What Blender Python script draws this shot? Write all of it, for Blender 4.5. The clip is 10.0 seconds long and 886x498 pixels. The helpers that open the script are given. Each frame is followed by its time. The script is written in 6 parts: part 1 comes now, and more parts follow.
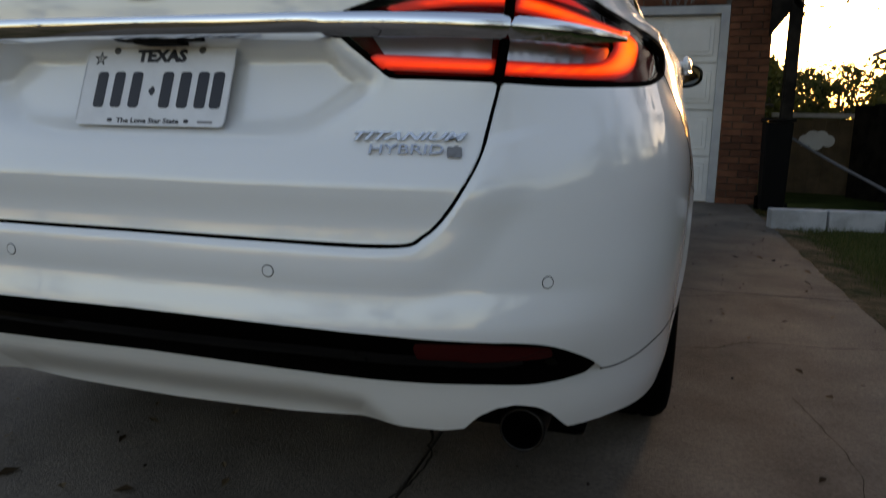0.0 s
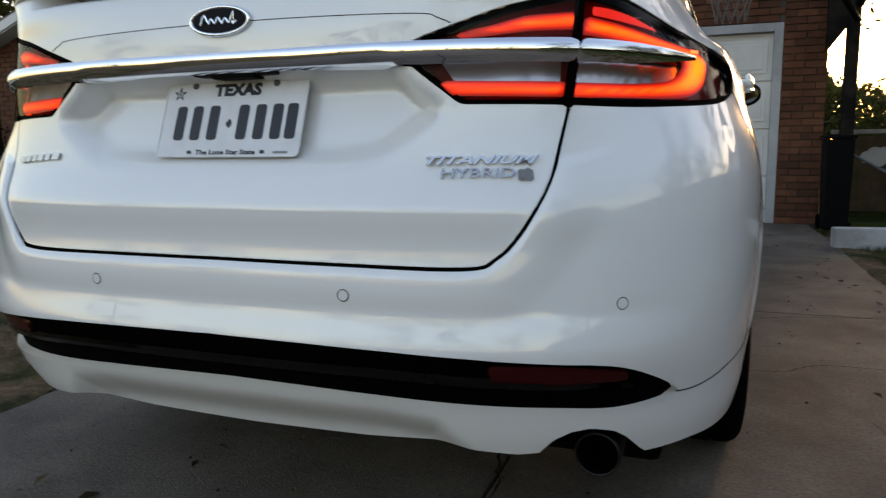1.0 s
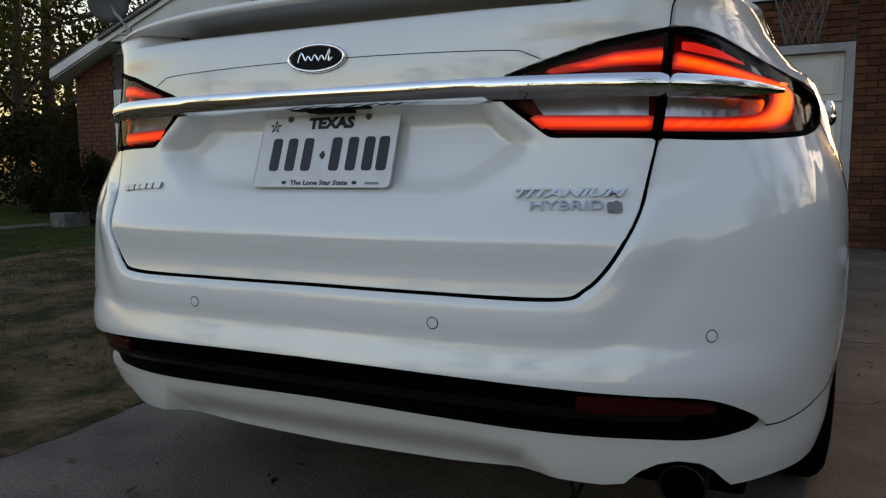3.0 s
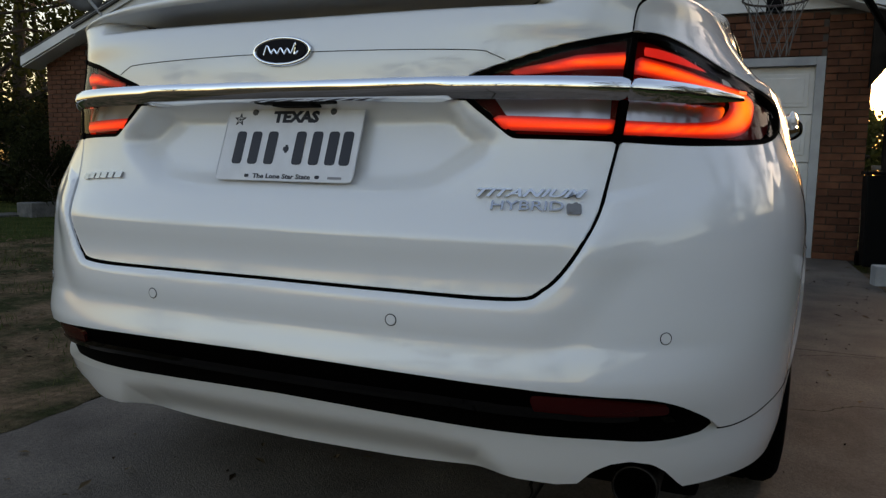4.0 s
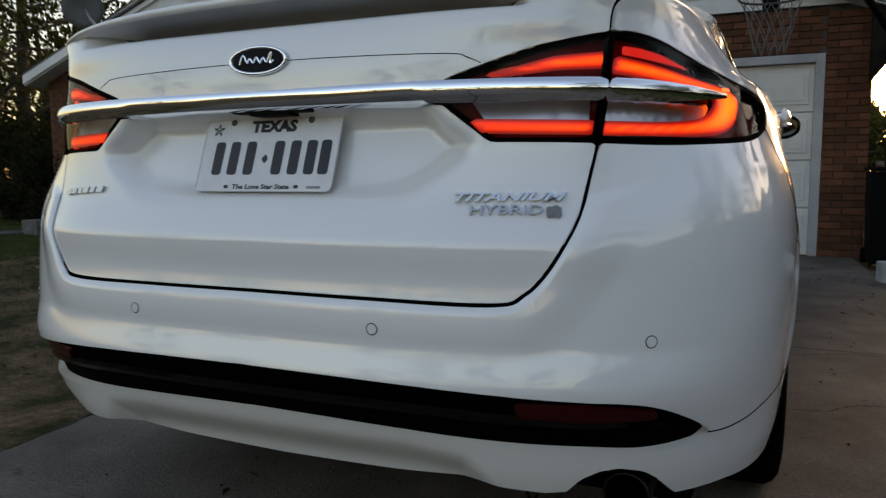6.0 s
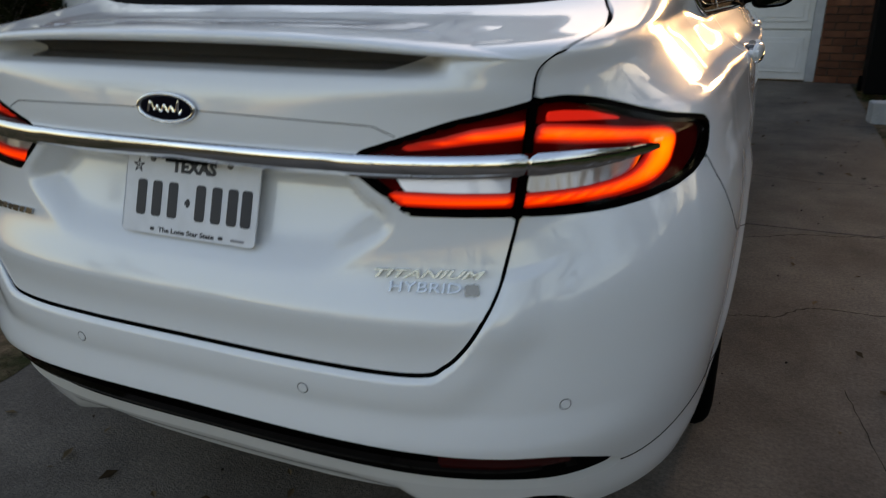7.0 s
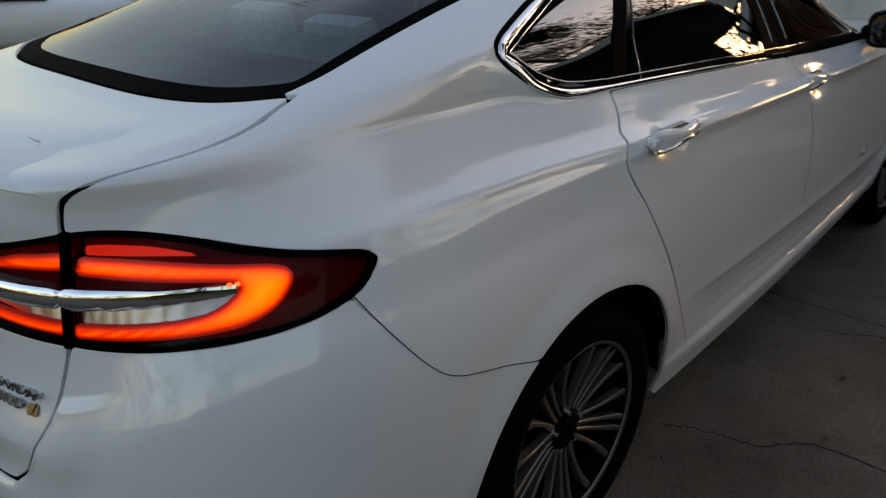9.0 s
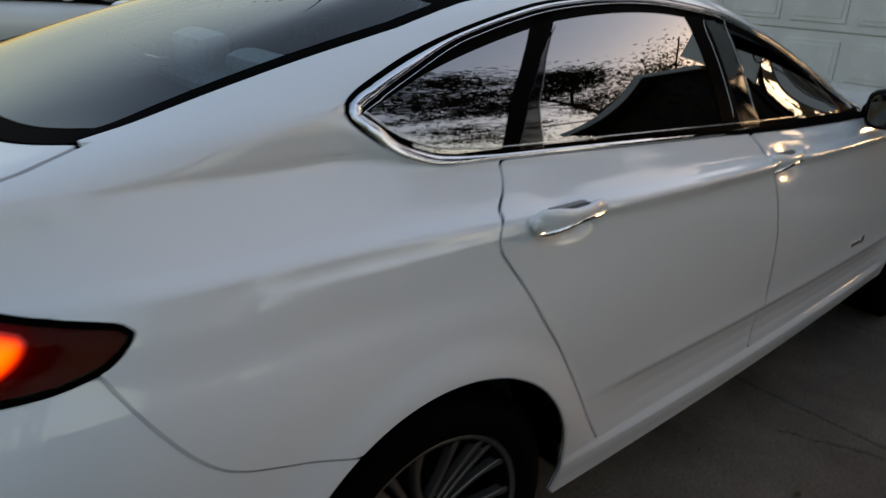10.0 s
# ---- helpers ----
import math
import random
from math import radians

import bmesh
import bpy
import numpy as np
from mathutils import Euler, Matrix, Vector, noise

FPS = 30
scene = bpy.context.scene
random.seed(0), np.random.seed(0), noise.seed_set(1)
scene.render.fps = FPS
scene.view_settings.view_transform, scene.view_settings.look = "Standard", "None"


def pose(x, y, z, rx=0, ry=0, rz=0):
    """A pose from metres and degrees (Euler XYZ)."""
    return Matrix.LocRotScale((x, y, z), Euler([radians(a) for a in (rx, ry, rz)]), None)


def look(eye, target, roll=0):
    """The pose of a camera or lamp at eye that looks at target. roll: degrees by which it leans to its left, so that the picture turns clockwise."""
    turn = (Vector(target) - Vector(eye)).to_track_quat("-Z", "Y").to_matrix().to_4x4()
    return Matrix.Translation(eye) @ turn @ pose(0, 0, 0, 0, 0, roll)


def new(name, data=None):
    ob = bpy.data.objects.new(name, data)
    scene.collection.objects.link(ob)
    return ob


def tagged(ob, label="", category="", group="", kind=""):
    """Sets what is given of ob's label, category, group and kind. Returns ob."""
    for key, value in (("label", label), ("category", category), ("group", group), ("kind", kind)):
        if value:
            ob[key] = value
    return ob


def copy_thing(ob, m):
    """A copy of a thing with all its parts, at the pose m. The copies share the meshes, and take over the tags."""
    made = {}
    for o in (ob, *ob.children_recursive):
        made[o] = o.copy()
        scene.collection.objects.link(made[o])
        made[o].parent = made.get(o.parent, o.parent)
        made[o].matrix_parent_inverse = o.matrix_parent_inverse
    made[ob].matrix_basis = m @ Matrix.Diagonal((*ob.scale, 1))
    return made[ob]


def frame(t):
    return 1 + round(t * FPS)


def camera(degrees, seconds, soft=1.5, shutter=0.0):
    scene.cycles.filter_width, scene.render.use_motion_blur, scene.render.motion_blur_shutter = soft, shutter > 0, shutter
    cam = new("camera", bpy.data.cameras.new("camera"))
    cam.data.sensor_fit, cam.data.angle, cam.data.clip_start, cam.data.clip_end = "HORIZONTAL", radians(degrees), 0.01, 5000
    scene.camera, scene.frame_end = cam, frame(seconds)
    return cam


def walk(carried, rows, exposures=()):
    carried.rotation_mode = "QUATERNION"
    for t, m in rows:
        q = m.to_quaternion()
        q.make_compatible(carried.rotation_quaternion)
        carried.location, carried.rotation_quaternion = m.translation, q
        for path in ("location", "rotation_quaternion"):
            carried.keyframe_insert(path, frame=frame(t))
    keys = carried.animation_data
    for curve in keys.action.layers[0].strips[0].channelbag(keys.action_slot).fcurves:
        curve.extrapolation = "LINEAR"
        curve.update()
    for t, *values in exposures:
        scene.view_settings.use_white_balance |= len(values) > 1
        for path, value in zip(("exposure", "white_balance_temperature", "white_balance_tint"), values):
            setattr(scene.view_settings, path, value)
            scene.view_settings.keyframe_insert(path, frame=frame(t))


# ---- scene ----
cam = camera(63.5, 10.0, soft=1.25, shutter=0.4)
PATH = [
    (0, (0.846, -1.006, 0.815), (0.294, 0.884, 0.462), 1.1),
    (0.3, (0.848, -1.000, 0.802), (0.289, 0.870, 0.368), -0.3),
    (0.5, (0.832, -1.013, 0.796), (0.25, 0.858, 0.396), -2.4),
    (0.7, (0.836, -1.007, 0.797), (0.268, 0.873, 0.422), -1.0),
    (1, (0.811, -1.025, 0.809), (0.127, 0.834, 0.53), -0.5),
    (1.2, (0.804, -1.032, 0.812), (0.085, 0.812, 0.524), -1.4),
    (1.5, (0.783, -1.039, 0.816), (-0.031, 0.77, 0.563), -3.3),
    (1.8, (0.777, -1.040, 0.819), (-0.077, 0.754, 0.596), -1.1),
    (2, (0.768, -1.049, 0.818), (-0.055, 0.761, 0.602), 0.1),
    (2.2, (0.774, -1.054, 0.834), (-0.055, 0.753, 0.612), -0.3),
    (3.3, (0.766, -1.074, 0.829), (-0.053, 0.736, 0.602), -0.5),
    (3.5, (0.779, -1.062, 0.828), (0.006, 0.764, 0.571), 0.2),
    (4, (0.792, -1.063, 0.825), (0.03, 0.774, 0.604), 1.3),
    (4.5, (0.796, -1.06, 0.827), (-0.047, 0.747, 0.663), 0.6),
    (5, (0.801, -1.031, 0.846), (-0.103, 0.732, 0.575), -1.5),
    (5.5, (0.812, -1.042, 0.817), (-0.076, 0.742, 0.654), -1.1),
    (5.7, (0.82, -1.043, 0.797), (-0.012, 0.77, 0.641), -1.3),
    (6.8, (0.846, -0.913, 1.145), (0.151, 0.856, 0.522), -0.6),
    (7, (0.909, -0.879, 1.264), (0.178, 0.819, 0.501), -1.4),
    (7.3, (1.082, -0.819, 1.339), (0.172, 0.792, 0.581), -5.2),
    (7.5, (1.186, -0.781, 1.383), (0.203, 0.744, 0.54), -2.7),
    (7.8, (1.304, -0.661, 1.430), (0.286, 0.931, 0.773), -2.0),
    (8, (1.364, -0.565, 1.45), (0.286, 0.971, 0.758), -3.1),
    (8.3, (1.466, -0.402, 1.452), (0.443, 1.128, 0.668), 1.0),
    (8.5, (1.527, -0.298, 1.438), (0.511, 1.215, 0.614), 0.9),
    (9, (1.663, -0.111, 1.436), (0.368, 1.177, 0.621), -1.8),
    (9.5, (1.781, 0.065, 1.448), (0.399, 1.262, 0.637), -1.1),
    (10, (1.813, 0.312, 1.469), (0.389, 1.498, 0.718), 2.1),
]
walk(cam, [(t, look(eye, target, roll)) for t, eye, target, roll in PATH], [(0, 2.25, 7600, 28), (0.5, 2.64, 7600, 28), (1, 2.82, 7600, 28), (1.5, 2.67, 7600, 28), (2, 2.53, 7600, 28), (3.3, 2.35, 7600, 28), (5.7, 2.35, 7600, 28), (7, 2.38, 7600, 27), (8.5, 2.09, 7600, 25), (10, 2.3, 7600, 24)])
# dusk sky, the sun almost gone behind the trees ahead and to the side
SUN_EL, SUN_ROT = radians(8.0), radians(14)
world = bpy.data.worlds.new("dusk")
scene.world = world
world.use_nodes = True
wn = world.node_tree
sky = wn.nodes.new("ShaderNodeTexSky")
sky.sky_type, sky.sun_disc = "NISHITA", False
sky.sun_elevation, sky.sun_rotation = SUN_EL, SUN_ROT
sky.air_density, sky.dust_density, sky.ozone_density = 1.3, 1.9, 1.9
wn.links.new(sky.outputs[0], wn.nodes["Background"].inputs[0])
wn.nodes["Background"].inputs[1].default_value = 0.096
sun_data = bpy.data.lights.new("sun", "SUN")
sun_data.energy, sun_data.angle, sun_data.color = 0.07, radians(6), (1.0, 0.72, 0.42)
sun = new("sun", sun_data)
sd = Vector((math.sin(SUN_ROT) * math.cos(SUN_EL), math.cos(SUN_ROT) * math.cos(SUN_EL), math.sin(SUN_EL)))
sun.matrix_world = look(sd * 50, (0, 0, 0))

# ---- materials ----
def mat(name, color, rough=0.5, metal=0.0, coat=0.0, noise_scale=0, noise_amt=0.0, bump=0.0, bump_scale=0, spec=0.5, emit=None, power=0.0):
    m = bpy.data.materials.new(name)
    m.use_nodes = True
    nt = m.node_tree
    b = nt.nodes["Principled BSDF"]
    b.inputs["Base Color"].default_value = (*color, 1)
    b.inputs["Roughness"].default_value, b.inputs["Metallic"].default_value = rough, metal
    b.inputs["Specular IOR Level"].default_value = spec
    b.inputs["Coat Weight"].default_value, b.inputs["Coat Roughness"].default_value = coat, 0.03
    if emit:
        b.inputs["Emission Color"].default_value, b.inputs["Emission Strength"].default_value = (*emit, 1), power
    if noise_scale or bump_scale:
        co = nt.nodes.new("ShaderNodeTexCoord")
    if noise_scale:
        n = nt.nodes.new("ShaderNodeTexNoise")
        n.inputs["Scale"].default_value, n.inputs["Detail"].default_value = noise_scale, 8
        nt.links.new(co.outputs["Object"], n.inputs["Vector"])
        r = nt.nodes.new("ShaderNodeMapRange")
        r.inputs["To Min"].default_value, r.inputs["To Max"].default_value = 1 - noise_amt, 1 + noise_amt
        r.inputs["From Min"].default_value, r.inputs["From Max"].default_value = 0.25, 0.75
        mul = nt.nodes.new("ShaderNodeVectorMath")
        mul.operation = "SCALE"
        mul.inputs[0].default_value = color
        nt.links.new(n.outputs["Fac"], r.inputs["Value"])
        nt.links.new(r.outputs[0], mul.inputs["Scale"])
        nt.links.new(mul.outputs[0], b.inputs["Base Color"])
    if bump_scale:
        n2 = nt.nodes.new("ShaderNodeTexNoise")
        n2.inputs["Scale"].default_value, n2.inputs["Detail"].default_value = bump_scale, 6
        nt.links.new(co.outputs["Object"], n2.inputs["Vector"])
        bp = nt.nodes.new("ShaderNodeBump")
        bp.inputs["Strength"].default_value, bp.inputs["Distance"].default_value = bump, 0.01
        nt.links.new(n2.outputs["Fac"], bp.inputs["Height"])
        nt.links.new(bp.outputs[0], b.inputs["Normal"])
    return m


def glass_mat(name, tint, gloss=1.0, ior=1.5):
    """Thin tinted pane: what lies behind it shows through, and its face mirrors."""
    m = bpy.data.materials.new(name)
    m.use_nodes = True
    nt = m.node_tree
    nt.nodes.remove(nt.nodes["Principled BSDF"])
    t, g, mix, fr = (nt.nodes.new("ShaderNode" + k) for k in ("BsdfTransparent", "BsdfGlossy", "MixShader", "Fresnel"))
    t.inputs[0].default_value = (*tint, 1)
    g.inputs["Color"].default_value, g.inputs["Roughness"].default_value = (gloss, gloss, gloss, 1), 0.01
    fr.inputs["IOR"].default_value = ior
    nt.links.new(fr.outputs[0], mix.inputs[0])
    nt.links.new(t.outputs[0], mix.inputs[1])
    nt.links.new(g.outputs[0], mix.inputs[2])
    nt.links.new(mix.outputs[0], nt.nodes["Material Output"].inputs[0])
    return m


PAINT = mat("white_paint", (0.70, 0.71, 0.72), 0.35, coat=1.0, spec=0.3)
PAINT.node_tree.nodes["Principled BSDF"].inputs["Coat IOR"].default_value = 1.75
PAINT.node_tree.nodes["Principled BSDF"].inputs["Coat Roughness"].default_value = 0.04
MIRROR = mat("mirror_glass", (0.035, 0.037, 0.04), 0.03, 1.0)
# grey that paints shade into the hollows under the spoiler and behind the handles
SHADE_GREY = mat("painted_shade_grey", (0.085, 0.085, 0.09), 0.16, spec=0.5)
DIM_CHROME = mat("dim_chrome", (0.22, 0.20, 0.18), 0.2, 1.0)
CHROME = mat("chrome", (0.82, 0.83, 0.85), 0.02, 1.0)
GLOSS_BLACK = mat("gloss_black", (0.001, 0.001, 0.001), 0.25, spec=0.035)
BLACKOUT = mat("lamp_blackout", (0.0012, 0.001, 0.001), 0.6, spec=0.008)
PIANO = mat("piano_black", (0.002, 0.002, 0.002), 0.06, spec=0.35)
BLACK = mat("black_plastic", (0.002, 0.002, 0.002), 0.6, spec=0.06, bump=0.2, bump_scale=900)
LINER = mat("dark_liner", (0.002, 0.002, 0.002), 0.95, spec=0.02)
RUBBER = mat("rubber", (0.0015, 0.0015, 0.0015), 0.9, spec=0.02, noise_scale=30, noise_amt=0.25)
ALLOY = mat("machined_alloy", (0.17, 0.153, 0.142), 0.45, 0.85)
ALLOY_DARK = mat("dark_alloy", (0.0015, 0.0015, 0.0015), 0.7, 0.0, spec=0.02)
STEEL = mat("brake_steel", (0.12, 0.12, 0.12), 0.45, 0.9)
GLASS = glass_mat("tinted_glass", (0.68, 0.79, 0.78), ior=1.40)
PRIVACY = glass_mat("side_glass", (0.022, 0.025, 0.025), ior=3.5)
LENS = glass_mat("lamp_lens", (0.92, 0.88, 0.88), 0.5, ior=1.25)
RED_INNER = mat("dark_red_reflector", (0.085, 0.001, 0.0008), 0.5, 0.0, spec=0.03)
SILVER = mat("lamp_reflector", (0.62, 0.63, 0.64), 0.28, 1.0)
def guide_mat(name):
    """A lit light guide: its glow painted as a ramp, deep red at the outline, amber far inside it."""
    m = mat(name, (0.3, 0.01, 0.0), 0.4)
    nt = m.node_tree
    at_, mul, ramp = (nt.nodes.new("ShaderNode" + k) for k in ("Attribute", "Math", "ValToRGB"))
    at_.attribute_name = "outline_depth"
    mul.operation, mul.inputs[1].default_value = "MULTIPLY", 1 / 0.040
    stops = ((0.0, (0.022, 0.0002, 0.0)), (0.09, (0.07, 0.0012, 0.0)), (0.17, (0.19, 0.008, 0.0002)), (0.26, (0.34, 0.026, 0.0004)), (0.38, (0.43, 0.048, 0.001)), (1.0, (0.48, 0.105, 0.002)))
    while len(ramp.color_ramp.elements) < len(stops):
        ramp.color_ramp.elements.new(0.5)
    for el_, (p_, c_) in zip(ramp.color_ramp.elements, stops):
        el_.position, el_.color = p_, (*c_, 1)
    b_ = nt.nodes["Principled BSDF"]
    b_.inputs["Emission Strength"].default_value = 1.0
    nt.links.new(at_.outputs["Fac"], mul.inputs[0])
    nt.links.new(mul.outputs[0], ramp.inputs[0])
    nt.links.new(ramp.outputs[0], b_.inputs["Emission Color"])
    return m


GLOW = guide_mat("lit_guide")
HOT = mat("lit_diode", (0.5, 0.06, 0.0), 0.4, emit=(1.0, 0.12, 0.03), power=0.55)
# emission that stands in for red light scattered inside the lamp housing
DIM = mat("scatter_glow_red", (0.2, 0.004, 0.002), 0.4, emit=(1.0, 0.022, 0.004), power=0.11)
REFLEX = mat("red_reflector", (0.034, 0.0015, 0.0015), 0.25, spec=0.3)
SEAT = mat("seat_cloth", (0.20, 0.20, 0.205), 0.85, noise_scale=60, noise_amt=0.2)
FIXTURE = mat("interior_trim", (0.02, 0.02, 0.02), 0.7)

from mathutils.bvhtree import BVHTree

# ---- helpers for building ----
def link(name, me, parent=None, label=""):
    ob = new(name, me)
    if parent is not None:
        ob.parent = parent
    if label:
        tagged(ob, label)
    return ob


def part(name, bm, material, parent=None, label="", smooth=False):
    me = bpy.data.meshes.new(name)
    bm.normal_update()
    bm.to_mesh(me)
    bm.free()
    if smooth:
        me.polygons.foreach_set("use_smooth", [True] * len(me.polygons))
    me.materials.append(material)
    return link(name, me, parent, label)


def box(bm, c, size, m=None, bevel=0.0):
    r = bmesh.ops.create_cube(bm, size=1)
    vs = r["verts"]
    bmesh.ops.scale(bm, vec=size, verts=vs)
    if bevel:
        es = list({e for v in vs for e in v.link_edges})
        out = bmesh.ops.bevel(bm, geom=vs + es, offset=bevel, segments=2, affect="EDGES", profile=0.6)
        vs = list({v for f in out["faces"] for v in f.verts} | {v for v in vs if v.is_valid})
    if m is not None:
        bmesh.ops.transform(bm, matrix=m, verts=vs)
    bmesh.ops.translate(bm, vec=c, verts=vs)
    return vs


def tube(bm, pts, radius, sides=8, closed=False):
    """A round bar along points; radius may be a list."""
    pts = [Vector(p) for p in pts]
    n = len(pts)
    rad = radius if isinstance(radius, (list, tuple)) else [radius] * n
    rings = []
    for i, p in enumerate(pts):
        a = pts[(i - 1) % n] if closed or i else pts[0]
        b = pts[(i + 1) % n] if closed or i < n - 1 else pts[-1]
        d = (b - a).normalized()
        s = d.cross(Vector((0, 0, 1)) if abs(d.z) < 0.9 else Vector((1, 0, 0))).normalized()
        u = s.cross(d)
        rings.append([bm.verts.new(p + float(rad[i]) * (math.cos(k * 2 * math.pi / sides) * s + math.sin(k * 2 * math.pi / sides) * u)) for k in range(sides)])
    for i in range(n if closed else n - 1):
        r0, r1 = rings[i], rings[(i + 1) % n]
        for k in range(sides):
            bm.faces.new((r0[k], r0[(k + 1) % sides], r1[(k + 1) % sides], r1[k]))
    if not closed:
        bm.faces.new(rings[0])
        bm.faces.new(rings[-1][::-1])


def lathe(bm, profile, centre, axis="x", steps=64):
    """Turns (radius, along) pairs about an axis."""
    rings = []
    for k in range(steps):
        c, s = math.cos(2 * math.pi * k / steps), math.sin(2 * math.pi * k / steps)
        ring = []
        for r, h in profile:
            p = (h, r * c, r * s) if axis == "x" else ((r * c, h, r * s) if axis == "y" else (r * c, r * s, h))
            ring.append(bm.verts.new(Vector(p) + Vector(centre)))
        rings.append(ring)
    for k in range(steps):
        a, b = rings[k], rings[(k + 1) % steps]
        for i in range(len(profile) - 1):
            bm.faces.new((a[i], a[i + 1], b[i + 1], b[i]))


def smooth_line(pts, n=8, closed=False):
    """Catmull-Rom points through the given ones."""
    p = np.array(pts, float)
    m = len(p)
    out = []
    for i in range(m if closed else m - 1):
        q = [p[(i + k) % m] if closed else p[min(max(i + k, 0), m - 1)] for k in (-1, 0, 1, 2)]
        for t in np.arange(n) / n:
            out.append(0.5 * (2 * q[1] + (q[2] - q[0]) * t + (2 * q[0] - 5 * q[1] + 4 * q[2] - q[3]) * t * t + (3 * q[1] - q[0] - 3 * q[2] + q[3]) * t**3))
    if not closed:
        out.append(p[-1])
    return np.array(out)


def smoothstep(x, a, b):
    t = np.clip((x - a) / (b - a), 0, 1)
    return t * t * (3 - 2 * t)


def poly_dist(u, v, poly):
    """Distance to a closed outline, positive inside."""
    poly = np.asarray(poly, float)
    d2, inside = np.full(u.shape, 1e9), np.zeros(u.shape, bool)
    for (ax, ay), (bx, by) in zip(poly, np.roll(poly, -1, 0)):
        ex, ey = bx - ax, by - ay
        t = np.clip(((u - ax) * ex + (v - ay) * ey) / (ex * ex + ey * ey + 1e-12), 0, 1)
        d2 = np.minimum(d2, (u - ax - t * ex) ** 2 + (v - ay - t * ey) ** 2)
        if ay != by:
            inside ^= ((ay > v) != (by > v)) & (u < (bx - ax) * (v - ay) / (by - ay) + ax)
    return np.where(inside, 1, -1) * np.sqrt(d2)


def band_dist(u, v, line, widths):
    """Half-width less the distance to an open line; the width glides along it."""
    line = np.asarray(line, float)
    best = np.full(u.shape, -1e9)
    for i in range(len(line) - 1):
        a, e = line[i], line[i + 1] - line[i]
        t = np.clip(((u - a[0]) * e[0] + (v - a[1]) * e[1]) / (e @ e + 1e-12), 0, 1)
        d = np.hypot(u - a[0] - t * e[0], v - a[1] - t * e[1])
        best = np.maximum(best, widths[i] + (widths[i + 1] - widths[i]) * t - d)
    return best


# ---- the car's skin: rings round the car from sill to roof ----
# each ring: rear end y, its height, corner end y, half-widths (rear, middle, front), front corner y, nose y, side heights (rear, middle, front), nose height
RINGS = [
    (0.30, 0.20, 0.95, 0.78, 0.78, 0.78, 4.0, 4.70, 0.20, 0.20, 0.20, 0.20),
    (0.105, 0.235, 0.95, 0.880, 0.872, 0.855, 4.0, 4.80, 0.215, 0.215, 0.225, 0.22),
    (0.062, 0.30, 0.95, 0.905, 0.902, 0.885, 4.0, 4.85, 0.29, 0.292, 0.335, 0.29),
    (0.022, 0.385, 0.95, 0.914, 0.914, 0.897, 4.0, 4.87, 0.385, 0.398, 0.43, 0.37),
    (-0.016, 0.46, 0.95, 0.920, 0.918, 0.905, 4.0, 4.87, 0.47, 0.455, 0.48, 0.46),
    (-0.018, 0.522, 0.95, 0.927, 0.921, 0.91, 4.0, 4.87, 0.57, 0.56, 0.57, 0.53),
    (-0.003, 0.60, 0.95, 0.930, 0.926, 0.912, 4.0, 4.87, 0.66, 0.65, 0.66, 0.59),
    (0.008, 0.65, 0.95, 0.930, 0.927, 0.912, 4.0, 4.87, 0.74, 0.73, 0.73, 0.64),
    (0.012, 0.712, 0.95, 0.927, 0.924, 0.910, 4.0, 4.87, 0.82, 0.81, 0.80, 0.69, 3.4, 3.05),
    (0.042, 0.79, 0.95, 0.920, 0.918, 0.905, 4.0, 4.86, 0.90, 0.885, 0.86, 0.73, 3.4, 2.9),
    (0.055, 0.86, 0.95, 0.912, 0.911, 0.897, 4.0, 4.85, 0.965, 0.942, 0.905, 0.76, 3.5, 2.6),
    (0.060, 0.95, 0.95, 0.905, 0.912, 0.887, 4.0, 4.82, 1.003, 0.974, 0.93, 0.79, 3.6, 2.5),
    (0.062, 1.03, 0.95, 0.860, 0.889, 0.865, 4.0, 4.76, 1.028, 0.986, 0.940, 0.82, 3.9, 2.5),
    (0.075, 1.083, 0.95, 0.790, 0.867, 0.840, 4.0, 4.68, 1.09, 1.015, 0.955, 0.85, 5.2, 2.7),
    (0.105, 1.118, 0.95, 0.755, 0.853, 0.82, 4.0, 4.58, 1.13, 1.035, 0.965, 0.88, 7.5, 3.0),
    (0.20, 1.138, 0.95, 0.750, 0.842, 0.80, 3.75, 4.2, 1.15, 1.05, 0.985, 0.94, 6.0, 3.1),
    (0.32, 1.152, 0.95, 0.746, 0.833, 0.79, 3.45, 3.8, 1.17, 1.065, 1.00, 0.99, 4.5, 3.2),
    (0.405, 1.165, 0.95, 0.742, 0.823, 0.78, 3.0, 3.3, 1.19, 1.08, 1.015, 1.04),
    (0.74, 1.275, 1.25, 0.700, 0.765, 0.735, 2.78, 3.02, 1.255, 1.19, 1.13, 1.17),
    (1.08, 1.365, 1.45, 0.640, 0.685, 0.655, 2.55, 2.74, 1.325, 1.30, 1.27, 1.30),
    (1.36, 1.430, 1.62, 0.575, 0.592, 0.565, 2.30, 2.42, 1.385, 1.395, 1.385, 1.425),
    (1.60, 1.458, 1.8, 0.40, 0.40, 0.40, 2.2, 2.3, 1.445, 1.455, 1.445, 1.455),
    (1.80, 1.470, 1.9, 0.002, 0.002, 0.002, 2.1, 2.2, 1.470, 1.474, 1.470, 1.470),
]
# the flanks draw in towards the nose, narrowed to fit the camera's view
RINGS = [(*r[:5], r[5] - (0.055 if k < 13 else 0.03 if k < 15 else 0.0), *r[6:]) for k, r in enumerate(RINGS)]
N_REAR, N_CORNER, N_SIDE, N_NOSE = 100, 46, 150, 40


